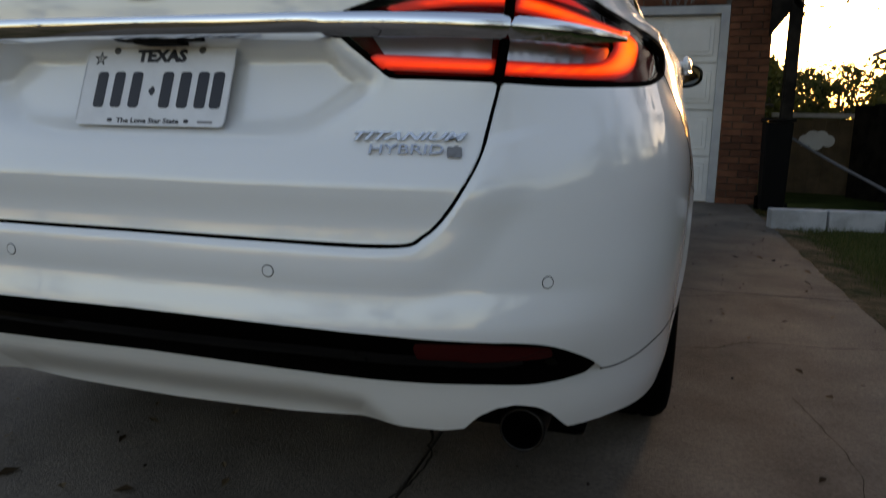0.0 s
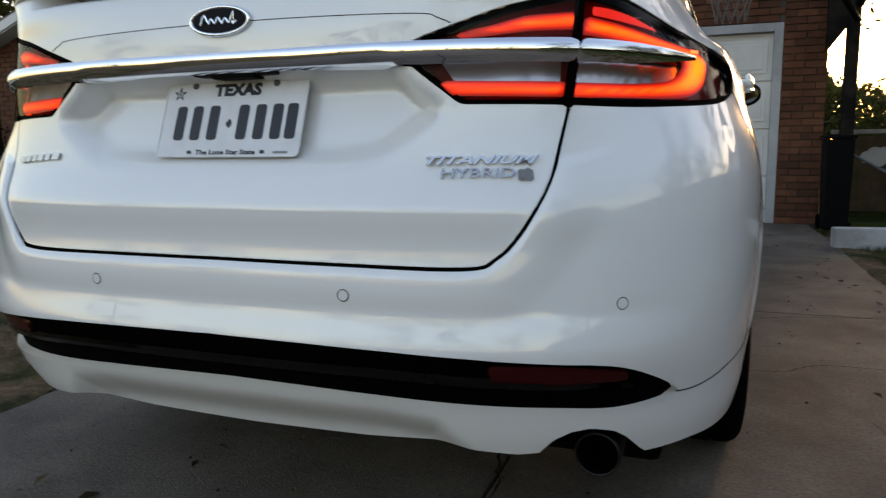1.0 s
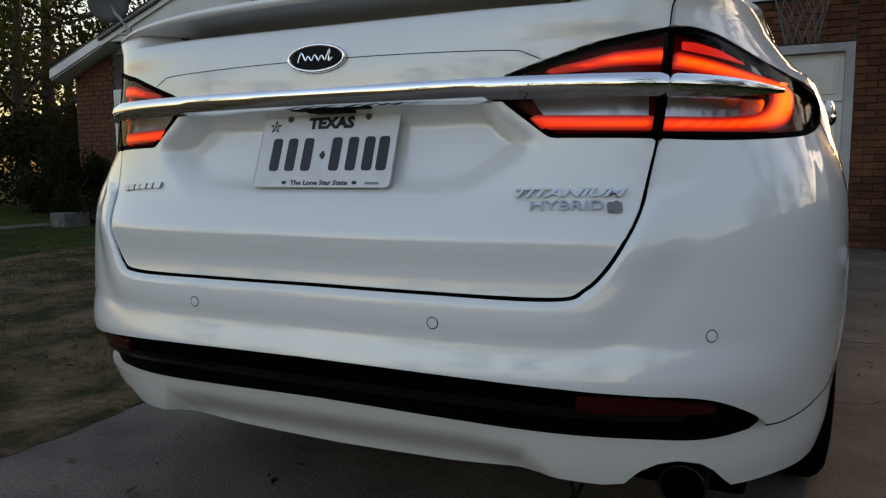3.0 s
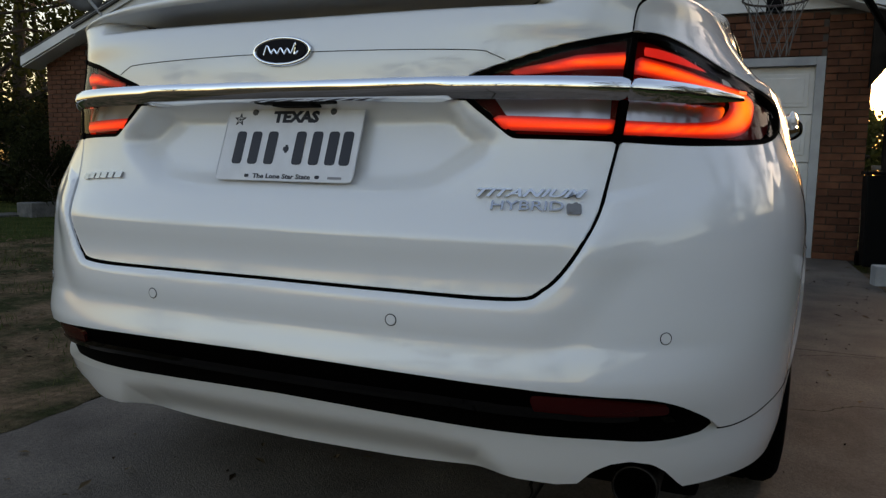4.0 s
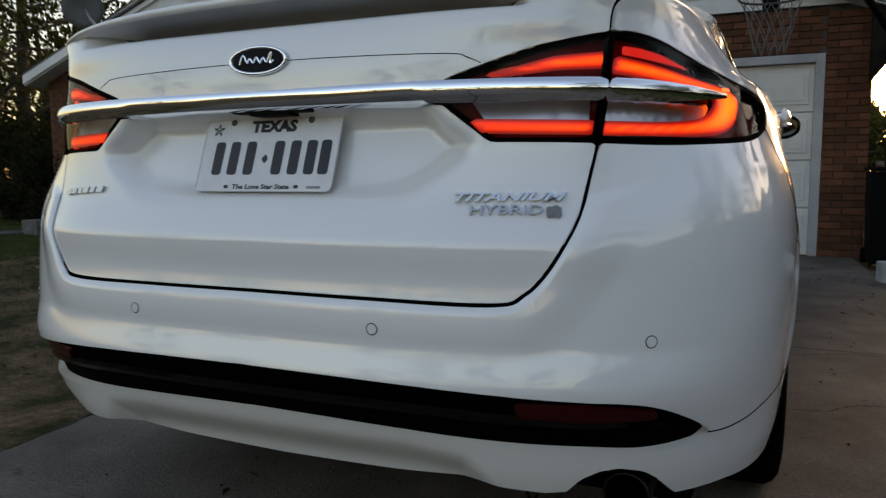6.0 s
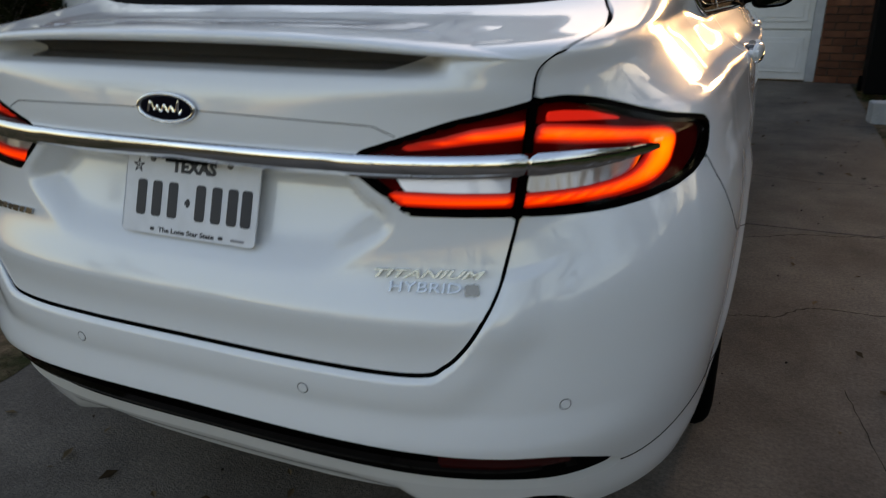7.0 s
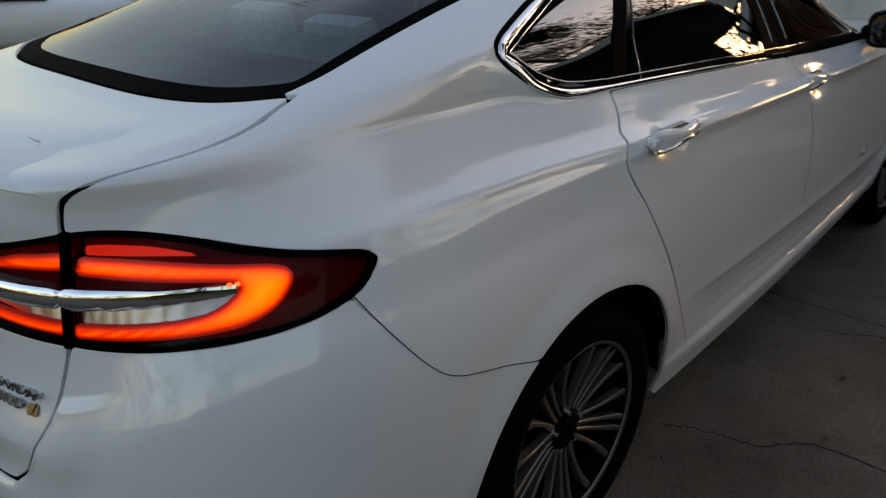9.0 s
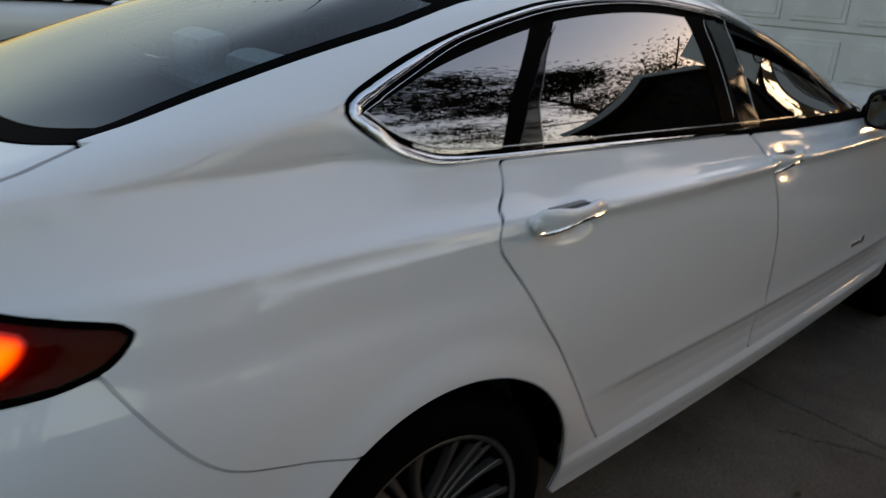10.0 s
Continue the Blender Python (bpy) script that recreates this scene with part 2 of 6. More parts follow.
def ring(r):
    y0, zr, yk, wr, wm, wf, yf, y1, zsr, zsm, zsf, zn, *box_ = r
    p, q = box_ if box_ else (3.4, 3.2)
    a = np.linspace(0, 0.93, N_REAR)
    x = wr * a
    y = yk - (yk - y0) * (1 - a**p) ** (1 / q)
    blend = 0.75 * smoothstep(a, 0.62, 0.95)
    c = np.linspace(0, 1, N_CORNER + 1)[1:]
    ye = y[-1] + (yk - y[-1]) * c
    xe = wr * np.clip(1 - ((yk - ye) / (yk - y0)) ** q, 0, 1) ** (1 / p)
    be = blend[-1] + (1 - blend[-1]) * smoothstep(c, -0.4, 1)
    z = np.r_[zr + (zsr - zr) * blend, zr + (zsr - zr) * be]
    t = np.linspace(0, 1, N_SIDE + 1)[1:]
    ys = yk + (yf - yk) * t
    quad = lambda u, v, w: u * (1 - t) * (1 - 2 * t) + 4 * v * t * (1 - t) + w * t * (2 * t - 1)
    xs, zs = quad(wr, wm, wf), quad(zsr, zsm, zsf)
    th = np.linspace(0, math.pi / 2, N_NOSE + 1)[1:]
    xn = wf * np.cos(th) ** 0.62
    yn = yf + (y1 - yf) * np.sin(th) ** 0.8
    znn = zsf + (zn - zsf) * smoothstep(th, 0, math.pi / 2)
    return np.stack([np.r_[x, xe, xs, xn], np.r_[y, ye, ys, yn], np.r_[z, zs, znn]], -1)


def build_skin():
    knots = np.stack([ring(r) for r in RINGS])
    rows, level = [], []
    m = len(knots)
    for i in range(m - 1):
        a, b, c, d = knots[max(i - 1, 0)], knots[i], knots[i + 1], knots[min(i + 2, m - 1)]
        l0 = np.linalg.norm(b - a, axis=-1, keepdims=True) + 1e-6
        l1 = np.linalg.norm(c - b, axis=-1, keepdims=True) + 1e-6
        l2 = np.linalg.norm(d - c, axis=-1, keepdims=True) + 1e-6
        # tangents that neither overshoot on short neighbours nor break the curve
        tb = ((b - a) / l0 * l1 + (c - b) / l1 * l0) / (l0 + l1) * l1 if i else c - b
        tc = ((c - b) / l1 * l2 + (d - c) / l2 * l1) / (l1 + l2) * l1 if i < m - 2 else c - b
        steps = 9 if i < 14 else (10 if i < 17 else 14 if i < 20 else 8)
        for k in range(steps):
            t = k / steps
            rows.append((2 * t**3 - 3 * t**2 + 1) * b + (t**3 - 2 * t**2 + t) * tb + (3 * t**2 - 2 * t**3) * c + (t**3 - t**2) * tc)
            level.append(i + t)
    rows.append(knots[-1])
    level.append(m - 1.0)
    return np.stack(rows), np.array(level)


SKIN, LEVEL = build_skin()
# ease the kinks between rings over deck, rear pillar and side glass
ease = smoothstep(LEVEL, 14.5, 15.1) * (1 - smoothstep(LEVEL, 19.8, 20.6))
ease = 0.5 * ease[:, None] * (1 - smoothstep(np.arange(SKIN.shape[1]), N_REAR + N_CORNER + N_SIDE - 40, N_REAR + N_CORNER + N_SIDE - 10))[None]
for _ in range(70):
    wide_ = np.concatenate([SKIN[:, 1:2] * (-1, 1, 1), SKIN, SKIN[:, -1:]], 1)
    around = wide_[1:-1, :-2] + wide_[1:-1, 2:] + SKIN[:-2] + SKIN[2:]
    SKIN[1:-1] += ease[1:-1, :, None] * (around / 4 - SKIN[1:-1])
# the haunch over the rear wheel draws in towards the lamp, its shoulder laid back
haunch = np.interp(SKIN[..., 2], [0.70, 0.77, 0.85, 0.88, 0.95, 0.99, 1.03, 1.08, 1.15, 1.22], [0, 0.004, 0.018, 0.029, 0.034, 0.048, 0.037, 0.022, 0.008, 0])
haunch *= np.interp(SKIN[..., 1], [0.14, 0.22, 0.31, 0.45, 0.55, 0.70, 0.85, 1.0, 1.2, 1.5, 1.8], [0, 0.4, 0.68, 0.72, 0.74, 0.95, 1.0, 0.85, 0.55, 0.2, 0]) * smoothstep(SKIN[..., 0], 0.3, 0.6)
for _ in range(6):
    haunch[1:-1, 1:-1] = (haunch[:-2, 1:-1] + haunch[2:, 1:-1] + haunch[1:-1, :-2] + haunch[1:-1, 2:]) / 4
SKIN[..., 0] -= haunch
ARC = np.concatenate([np.zeros((len(SKIN), 1)), np.cumsum(np.hypot(*np.moveaxis(np.diff(SKIN[..., :2], axis=1), -1, 0)), 1)], 1)
UP = np.concatenate([np.zeros((1, SKIN.shape[1])), np.cumsum(np.linalg.norm(np.diff(SKIN, axis=0), axis=-1), 0)], 0)
LIP = int(np.argmin(abs(LEVEL - 14)))
CHART_S = np.where(LEVEL[:, None] <= 14, SKIN[..., 2], SKIN[LIP, :, 2][None] + UP - UP[LIP][None])
LV = np.repeat(LEVEL[:, None], SKIN.shape[1], 1)
FLAT, SHAPE = SKIN.reshape(-1, 3).copy(), SKIN.shape[:2]


def chart(pts):
    """Places near the skin, as (way round, height) on it."""
    out = []
    for p in pts:
        k = int(np.argmin(((FLAT - p) ** 2).sum(1)))
        i, j = divmod(k, SHAPE[1])
        i, j = min(max(i, 1), SHAPE[0] - 2), min(max(j, 1), SHAPE[1] - 2)
        grid = FLAT.reshape(*SHAPE, 3)
        e = np.stack([(grid[i + 1, j] - grid[i - 1, j]) / 2, (grid[i, j + 1] - grid[i, j - 1]) / 2], 1)
        di, dj = np.clip(np.linalg.lstsq(e, np.asarray(p) - grid[i, j], rcond=None)[0], -3, 3)
        out.append([w[i, j] + di * (w[i + 1, j] - w[i - 1, j]) / 2 + dj * (w[i, j + 1] - w[i, j - 1]) / 2 for w in (ARC, CHART_S)])
    return np.array(out)


lamp_pts = smooth_line([(0.362, 0.077, 0.983), (0.435, 0.093, 1.008), (0.518, 0.132, 1.036), (0.605, 0.19, 1.056), (0.67, 0.25, 1.052), (0.745, 0.34, 1.028), (0.81, 0.44, 1.000), (0.846, 0.535, 0.978)], 6)
lamp_low = smooth_line([(0.852, 0.552, 0.962), (0.850, 0.535, 0.935), (0.846, 0.495, 0.908), (0.825, 0.41, 0.886), (0.775, 0.31, 0.876), (0.70, 0.215, 0.874), (0.600, 0.14, 0.877), (0.44, 0.085, 0.879)], 6)
lamp_in = np.array([(0.432, 0.081, 0.882), (0.36, 0.074, 0.936), (0.352, 0.074, 0.944), (0.355, 0.075, 0.978)])
F_LAMP = poly_dist(ARC, CHART_S, chart(np.concatenate([lamp_pts, lamp_low, lamp_in])))
X, Yc, Z = SKIN[..., 0].copy(), SKIN[..., 1].copy(), SKIN[..., 2].copy()
# recess for the plate in the lid, and the scoop in the lower valance
rec = poly_dist(X, Z, smooth_line([(-0.40, 0.77), (0, 0.768), (0.26, 0.772), (0.345, 0.808), (0.425, 0.878), (0.372, 0.925), (0.345, 0.956), (0.15, 0.956), (-0.40, 0.956)], 4, True))
SKIN[..., 1] += np.where(LV < 12, smoothstep(rec, -0.006, 0.050) * np.clip(0.024 + 0.26 * (Z - 0.78), 0, 0.07) * smoothstep(-F_LAMP, 0.008, 0.055), 0)
scoop = poly_dist(X, Z, [(-0.6, 0.18), (0.52, 0.18), (0.40, 0.345), (0.30, 0.36), (-0.6, 0.36)])
SKIN[..., 1] += np.where((LV < 5) & (Yc < 0.5), smoothstep(scoop, -0.02, 0.06) * 0.035, 0)
# crease ledge at the bumper's top, under the lid
lidlow = smooth_line([(0.0, 0.622), (0.25, 0.621), (0.46, 0.620), (0.506, 0.637), (0.536, 0.668), (0.562, 0.712), (0.580, 0.76), (0.592, 0.83), (0.600, 0.88), (0.611, 0.976), (0.612, 1.06)], 6)
lid_poly = np.concatenate([lidlow, smooth_line([(0.612, 1.06), (0.618, 1.10), (0.648, 1.13), (0.664, 1.165), (0.673, 1.25), (0.665, 1.34), (0.653, 1.40), (0.632, 1.50), (0.615, 1.56)], 4), [(-0.3, 1.56), (-0.3, 0.622)]])
F_LID = np.where(Yc < 1.2, poly_dist(X, CHART_S, lid_poly), -1)
F_LID = np.minimum(F_LID, (17.0 - LV) * 0.1)
SKIN[..., 1] += np.where((LV < 9) & (F_LID < 0), -0.010 * smoothstep(-F_LID, 0.0, 0.012) * (1 - smoothstep(-F_LID, 0.03, 0.10)), 0)
# crisp crease across the lid, character line along the flank, scoops behind the handles
SKIN[..., 1] -= np.where(LV < 11, 0.006 * np.exp(-abs(Z - 0.714) / 0.028) * (1 - smoothstep(X, 0.50, 0.64)), 0)
LINE_Z = np.interp(Yc, [0.5, 0.7, 1.2, 1.6, 2.2, 3.0, 3.6], [0.968, 0.969, 0.973, 0.985, 0.977, 0.957, 0.945])
SKIN[..., 0] += np.where((LV < 14) & (X > 0.6), 0.0065 * np.exp(-abs(Z - LINE_Z) / 0.024) * smoothstep(Yc, 0.60, 0.95) * (1 - smoothstep(Yc, 2.9, 3.6)), 0)
for hy, hz in ((1.405, 0.972), (2.335, 0.953)):
    SKIN[..., 0] -= np.where((LV < 14) & (X > 0.6), 0.030 * np.exp(-(((Yc - hy) / 0.068) ** 2) - ((Z - hz - 0.006) / 0.032) ** 2), 0)
# doors' lower crease with an undercut below it, and the sill's ledge
under = np.interp(LV, [2.0, 2.3, 2.5556, 2.6667, 3.3, 4.0, 4.4444, 4.5556, 5.0, 5.6], [-0.002, 0.001, 0.0025, -0.008, -0.014, -0.014, -0.007, 0.0045, 0.001, 0.0])
along = np.where(LV < 2.6, 1.0 * (Yc > 1.1), smoothstep(Yc, 1.46, 1.85)) * (1 - smoothstep(Yc, 3.3, 3.5))
SKIN[..., 0] += np.where((LV < 6) & (LV > 1.5) & (X > 0.6), under * along, 0)
# side glass: one even curve
DLO = smooth_line([(0.978, 1.212), (0.985, 1.226), (1.01, 1.241), (1.055, 1.258), (1.163, 1.294), (1.295, 1.327), (1.48, 1.363), (1.65, 1.386), (1.88, 1.397), (2.10, 1.385), (2.38, 1.335), (2.74, 1.205), (3.02, 1.035)], 6)
DLO = np.concatenate([DLO, smooth_line([(3.02, 1.018), (2.805, 1.024), (2.6, 1.034), (2.156, 1.058), (1.70, 1.080), (1.306, 1.095), (1.20, 1.097), (1.135, 1.105), (1.063, 1.133), (1.005, 1.175), (0.983, 1.198)], 6)])
F_DLO = np.where(X > 0.4, poly_dist(Yc, Z, DLO), -1)
on_glass = F_DLO > -0.004
glass_terms = lambda y, z: np.stack([np.ones_like(y), y, z, y * y, y * z, z * z, y**3, y * y * z, y * z * z, z**3, y**4, y**3 * z], -1)
coef = np.linalg.lstsq(glass_terms(Yc[on_glass] - 2, Z[on_glass] - 1.2), SKIN[..., 0][on_glass], rcond=None)[0]
even = glass_terms(Yc - 2, Z - 1.2) @ coef
SKIN[..., 0] = np.where(F_DLO > -0.04, SKIN[..., 0] + (even - SKIN[..., 0]) * smoothstep(F_DLO, -0.034, 0.020), SKIN[..., 0])
# bumper's shelf above the insert, its face turned up
SKIN[..., 1] += np.where(LV < 9, np.interp(Z, [0.488, 0.546, 0.60, 0.69], [0.0, 0.013, 0.007, 0.0]) * (1 - smoothstep(Yc, 0.10, 0.28)), 0)
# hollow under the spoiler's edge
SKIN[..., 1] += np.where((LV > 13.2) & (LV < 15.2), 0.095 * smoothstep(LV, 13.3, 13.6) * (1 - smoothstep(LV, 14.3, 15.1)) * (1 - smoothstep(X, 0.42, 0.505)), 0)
# the deck between spoiler and rear window: one even curve
deck_terms = lambda x, y: np.stack([np.ones_like(x), x * x, x**4, y, y * y, y**3, x * x * y, x * x * y * y, x**4 * y], -1)
on_deck = (LV > 14.9) & (LV < 16.98) & (X < 0.64) & (Yc < 0.7)
deck_coef = np.linalg.lstsq(deck_terms(X[on_deck], SKIN[..., 1][on_deck]), Z[on_deck], rcond=None)[0]
deck_even = deck_terms(X, SKIN[..., 1]) @ deck_coef
SKIN[..., 2] += np.where((LV > 14.2) & (LV < 17.6) & (Yc < 0.8), (deck_even - SKIN[..., 2]) * smoothstep(LV, 14.6, 15.4) * (1 - smoothstep(LV, 16.7, 17.4)) * (1 - smoothstep(X, 0.56, 0.66)), 0)
# dish round the wheel arches' lips
HUBS = ((1.078, 0.335), (3.86, 0.335))
for hy, hz in HUBS:
    dist = np.hypot(Yc - hy, Z - hz)
    SKIN[..., 0] += np.where((LV < 9) & (X > 0.6), 0.012 * (1 - smoothstep(dist, 0.385, 0.47)) * smoothstep(Z, 0.30, 0.50), 0)
FULL = np.concatenate([SKIN[:, :0:-1] * (-1, 1, 1), SKIN], 1)


def mirrored(f):
    return np.concatenate([f[:, :0:-1], f], 1)


du, dv = np.gradient(FULL, axis=1), np.gradient(FULL, axis=0)
NORMAL = np.cross(du, dv)
NORMAL /= np.linalg.norm(NORMAL, axis=-1, keepdims=True) + 1e-9


def panel(name, f, material, parent, offset=0.0, rim=0.012, label="", only=0, outline_depth=None):
    """The piece of the skin where f > 0, with a turned-in edge. only: 1 right half, -1 left half."""
    f = mirrored(f) if f.shape[1] != FULL.shape[1] else f
    if only:
        f = np.minimum(f, FULL[..., 0] * only + 0.0)
    R, C = f.shape
    idx = np.arange(R * C).reshape(R, C)
    q = np.stack([idx[:-1, :-1], idx[:-1, 1:], idx[1:, 1:], idx[1:, :-1]], -1).reshape(-1, 4)
    g = f.ravel()
    ins = (g[q] > 0).sum(1)
    nor = NORMAL
    if isinstance(offset, np.ndarray):
        lifted = FULL + NORMAL * mirrored(offset)[..., None]
        nor = np.cross(np.gradient(lifted, axis=1), np.gradient(lifted, axis=0))
        nor /= np.linalg.norm(nor, axis=-1, keepdims=True) + 1e-9
        pos = lifted.reshape(-1, 3)
    else:
        pos = (FULL + NORMAL * offset).reshape(-1, 3)
    nor = nor.reshape(-1, 3)
    faces = [tuple(row) for row in q[ins == 4]]
    extra, cuts = [], {}

    def cut(i, j):
        key = (min(i, j), max(i, j))
        if key not in cuts:
            t = g[key[0]] / (g[key[0]] - g[key[1]])
            t = min(max(t, 0.02), 0.98)
            cuts[key] = R * C + len(extra)
            n = nor[key[0]] * (1 - t) + nor[key[1]] * t
            extra.append((pos[key[0]] * (1 - t) + pos[key[1]] * t, n / (np.linalg.norm(n) + 1e-9)))
        return cuts[key]

    for row in q[(ins > 0) & (ins < 4)]:
        poly = []
        for k in range(4):
            i, j = int(row[k]), int(row[(k + 1) % 4])
            if g[i] > 0:
                poly.append(i)
            if (g[i] > 0) != (g[j] > 0):
                poly.append(cut(i, j))
        if len(poly) >= 3:
            faces.append(tuple(poly))
    if not faces:
        return None
    used = sorted({int(i) for fc in faces for i in fc})
    remap = {i: k for k, i in enumerate(used)}
    vs = [tuple(pos[i]) if i < R * C else tuple(extra[i - R * C][0]) for i in used]
    ns = [tuple(nor[i]) if i < R * C else tuple(extra[i - R * C][1]) for i in used]
    fs = [tuple(remap[int(i)] for i in fc) for fc in faces]
    if rim:
        count = {}
        for fc in fs:
            for k in range(len(fc)):
                e = (fc[k], fc[(k + 1) % len(fc)])
                key = (min(e), max(e))
                count[key] = None if key in count else e
        rims = [e for e in count.values() if e]
        outer, inner = {}, {}
        for e in rims:
            for v in e:
                if v not in outer:
                    outer[v] = len(vs)
                    vs.append(vs[v])
                    ns.append(ns[v])
                    inner[v] = len(vs)
                    vs.append(tuple(np.array(vs[v]) - np.array(ns[v]) * rim))
                    ns.append(ns[v])
        for a, b in rims:
            fs.append((outer[b], outer[a], inner[a], inner[b]))
    me = bpy.data.meshes.new(name)
    me.from_pydata(vs, [], fs)
    me.polygons.foreach_set("use_smooth", [True] * len(me.polygons))
    me.normals_split_custom_set_from_vertices(ns)
    me.materials.append(material)
    if outline_depth is not None:
        deep = mirrored(outline_depth).ravel()
        vals = [max(float(deep[i]), 0.0) if i < R * C else 0.0 for i in used]
        vals += [0.0] * (len(vs) - len(vals))
        me.attributes.new("outline_depth", "FLOAT", "POINT").data.foreach_set("value", vals)
    me.validate()
    return link(name, me, parent, label)


def on_skin(x, y, z):
    """Nearest place on the right half of the finished skin, and its normal."""
    pts = SKIN.reshape(-1, 3)
    k = int(np.argmin(((pts - (x, y, z)) ** 2).sum(1)))
    i, j = divmod(k, SKIN.shape[1])
    return Vector(pts[k]), Vector(NORMAL[i, j + SKIN.shape[1] - 1])


X, Yc, Z = SKIN[..., 0], SKIN[..., 1], SKIN[..., 2]
car = new("sedan")
tagged(car, "white four-door sedan with lit tail lamps on a driveway", "car")

# -- outlines on the skin --
chrome_top = smooth_line([(0, 0.062, 0.977), (0.28, 0.068, 0.979), (0.47, 0.10, 0.979), (0.606, 0.15, 0.979), (0.70, 0.22, 0.976), (0.768, 0.30, 0.969), (0.792, 0.35, 0.963)], 5)
chrome_bot = smooth_line([(0.78, 0.33, 0.955), (0.70, 0.22, 0.945), (0.606, 0.15, 0.943), (0.41, 0.082, 0.942), (0.345, 0.072, 0.943), (0.18, 0.063, 0.951), (0.0, 0.061, 0.953)], 5)
cp = np.concatenate([chart(chrome_top), chart(chrome_bot), [(-0.05, 0.953), (-0.05, 0.977)]])
F_CHROME = poly_dist(ARC, CHART_S, cp)
strip_top = smooth_line([(0, -0.004, 0.491), (0.217, -0.003, 0.489), (0.413, 0.016, 0.483), (0.585, 0.066, 0.472), (0.685, 0.126, 0.460), (0.750, 0.187, 0.424), (0.793, 0.240, 0.383)], 6)
strip_bot = smooth_line([(0.772, 0.225, 0.370), (0.69, 0.16, 0.363), (0.582, 0.095, 0.370), (0.406, 0.044, 0.377), (0.2, 0.026, 0.386), (0, 0.023, 0.390)], 6)
F_STRIP = poly_dist(ARC, CHART_S, np.concatenate([chart(strip_top), chart(strip_bot), [(-0.05, 0.390), (-0.05, 0.491)]]))
# bumper cover: below the lamp, up to the wheel arch
F_BUMP = poly_dist(Yc, Z, np.concatenate([smooth_line([(0.42, 1.1), (0.482, 0.93), (0.535, 0.842), (0.581, 0.777), (0.622, 0.734), (0.66, 0.712), (0.707, 0.697), (0.80, 0.672), (0.95, 0.63)], 6), [(0.95, -0.2), (-0.6, -0.2), (-0.6, 1.1)]]))
F_BUMP = np.minimum(F_BUMP, np.where(ARC > 0.45, 0.925, 1.2) - CHART_S)
low_edge = np.interp(X, [0, 0.25, 0.42, 0.525, 0.56, 0.585, 0.615, 0.645, 0.68, 0.70, 0.725, 0.80, 0.86], [0.283, 0.288, 0.297, 0.286, 0.290, 0.318, 0.334, 0.339, 0.330, 0.312, 0.272, 0.272, 0.262])
F_LOW = np.where(Yc < 0.8, Z - low_edge, np.where(Yc > 4.2, Z - 0.24, Z - np.interp(Yc, [1.4, 2.0, 2.6, 3.4], [0.240, 0.256, 0.280, 0.310])))
F_ARCH = np.full(X.shape, 1.0)
for hy, hz in HUBS:
    F_ARCH = np.minimum(F_ARCH, np.where(LV < 11, np.hypot(Yc - hy, (Z - hz)) - 0.380, 1.0))
RD = smooth_line([(1.306, 1.10), (1.285, 1.047), (1.240, 1.012), (1.219, 0.985), (1.216, 0.957), (1.233, 0.925), (1.275, 0.866), (1.324, 0.783), (1.387, 0.688), (1.452, 0.576), (1.525, 0.454), (1.60, 0.335)], 4)
RD = np.concatenate([RD, [(1.62, 0.30), (2.325, 0.30), (2.335, 0.55), (2.31, 0.76), (2.245, 0.96), (2.205, 1.045), (2.205, 1.11), (1.306, 1.12)]])
F_RD = poly_dist(Yc, Z, RD)
F_RD = np.where((X > 0.6) & (LV < 18.6), np.minimum.reduce([F_RD, -F_DLO, (LV - 2.685) * 0.35]), -1)
FD = [(2.210, 1.11), (2.210, 1.045), (2.25, 0.96), (2.315, 0.76), (2.340, 0.55), (2.330, 0.30), (3.25, 0.30), (3.32, 0.6), (3.27, 0.85), (3.13, 1.0), (3.05, 1.03), (3.0, 1.11)]
F_FD = np.where((X > 0.6) & (LV < 18.6), np.minimum.reduce([poly_dist(Yc, Z, FD), -F_DLO, (LV - 2.685) * 0.35]), -1)
RW_X = np.interp(Yc, [0.43, 0.465, 0.497, 0.53, 0.568, 0.64, 0.756, 0.957, 1.2, 1.4], [0.34, 0.505, 0.572, 0.600, 0.614, 0.616, 0.606, 0.592, 0.578, 0.545])
F_RW = np.minimum(np.minimum((LV - 17.02) * 0.11, (19.95 - LV) * 0.11), RW_X - X)
F_RW = np.where(Yc < 1.7, F_RW, -1)
F_WS = np.where(Yc > 2.2, np.minimum(np.minimum((LV - 17.05) * 0.11, (19.9 - LV) * 0.11), np.interp(Yc, [2.2, 3.3], [0.52, 0.66]) - X), -1)
F_HOOD = np.where(Yc > 3.0, np.minimum(np.minimum((LV - 13.0) * 0.04, (16.95 - LV) * 0.08), np.interp(Yc, [3.0, 4.6], [0.74, 0.62]) - X), -1)
F_FBUMP = np.where(Yc > 4.0, np.minimum((11.2 - LV) * 0.06, Yc - np.interp(Z, [0.2, 0.6, 0.75], [4.3, 4.3, 4.45])), -1)
F_HEAD = np.where(Yc > 4.0, poly_dist(X, LV * 0.05, [(0.40, 0.50), (0.40, 0.555), (0.9, 0.62), (0.9, 0.52)]), -1)
F_GRILLE = np.where(Yc > 4.4, poly_dist(X, LV * 0.05, [(-1, 0.16), (0.45, 0.16), (0.55, 0.34), (0.38, 0.48), (-1, 0.48)]), -1)
GAP = 0.003

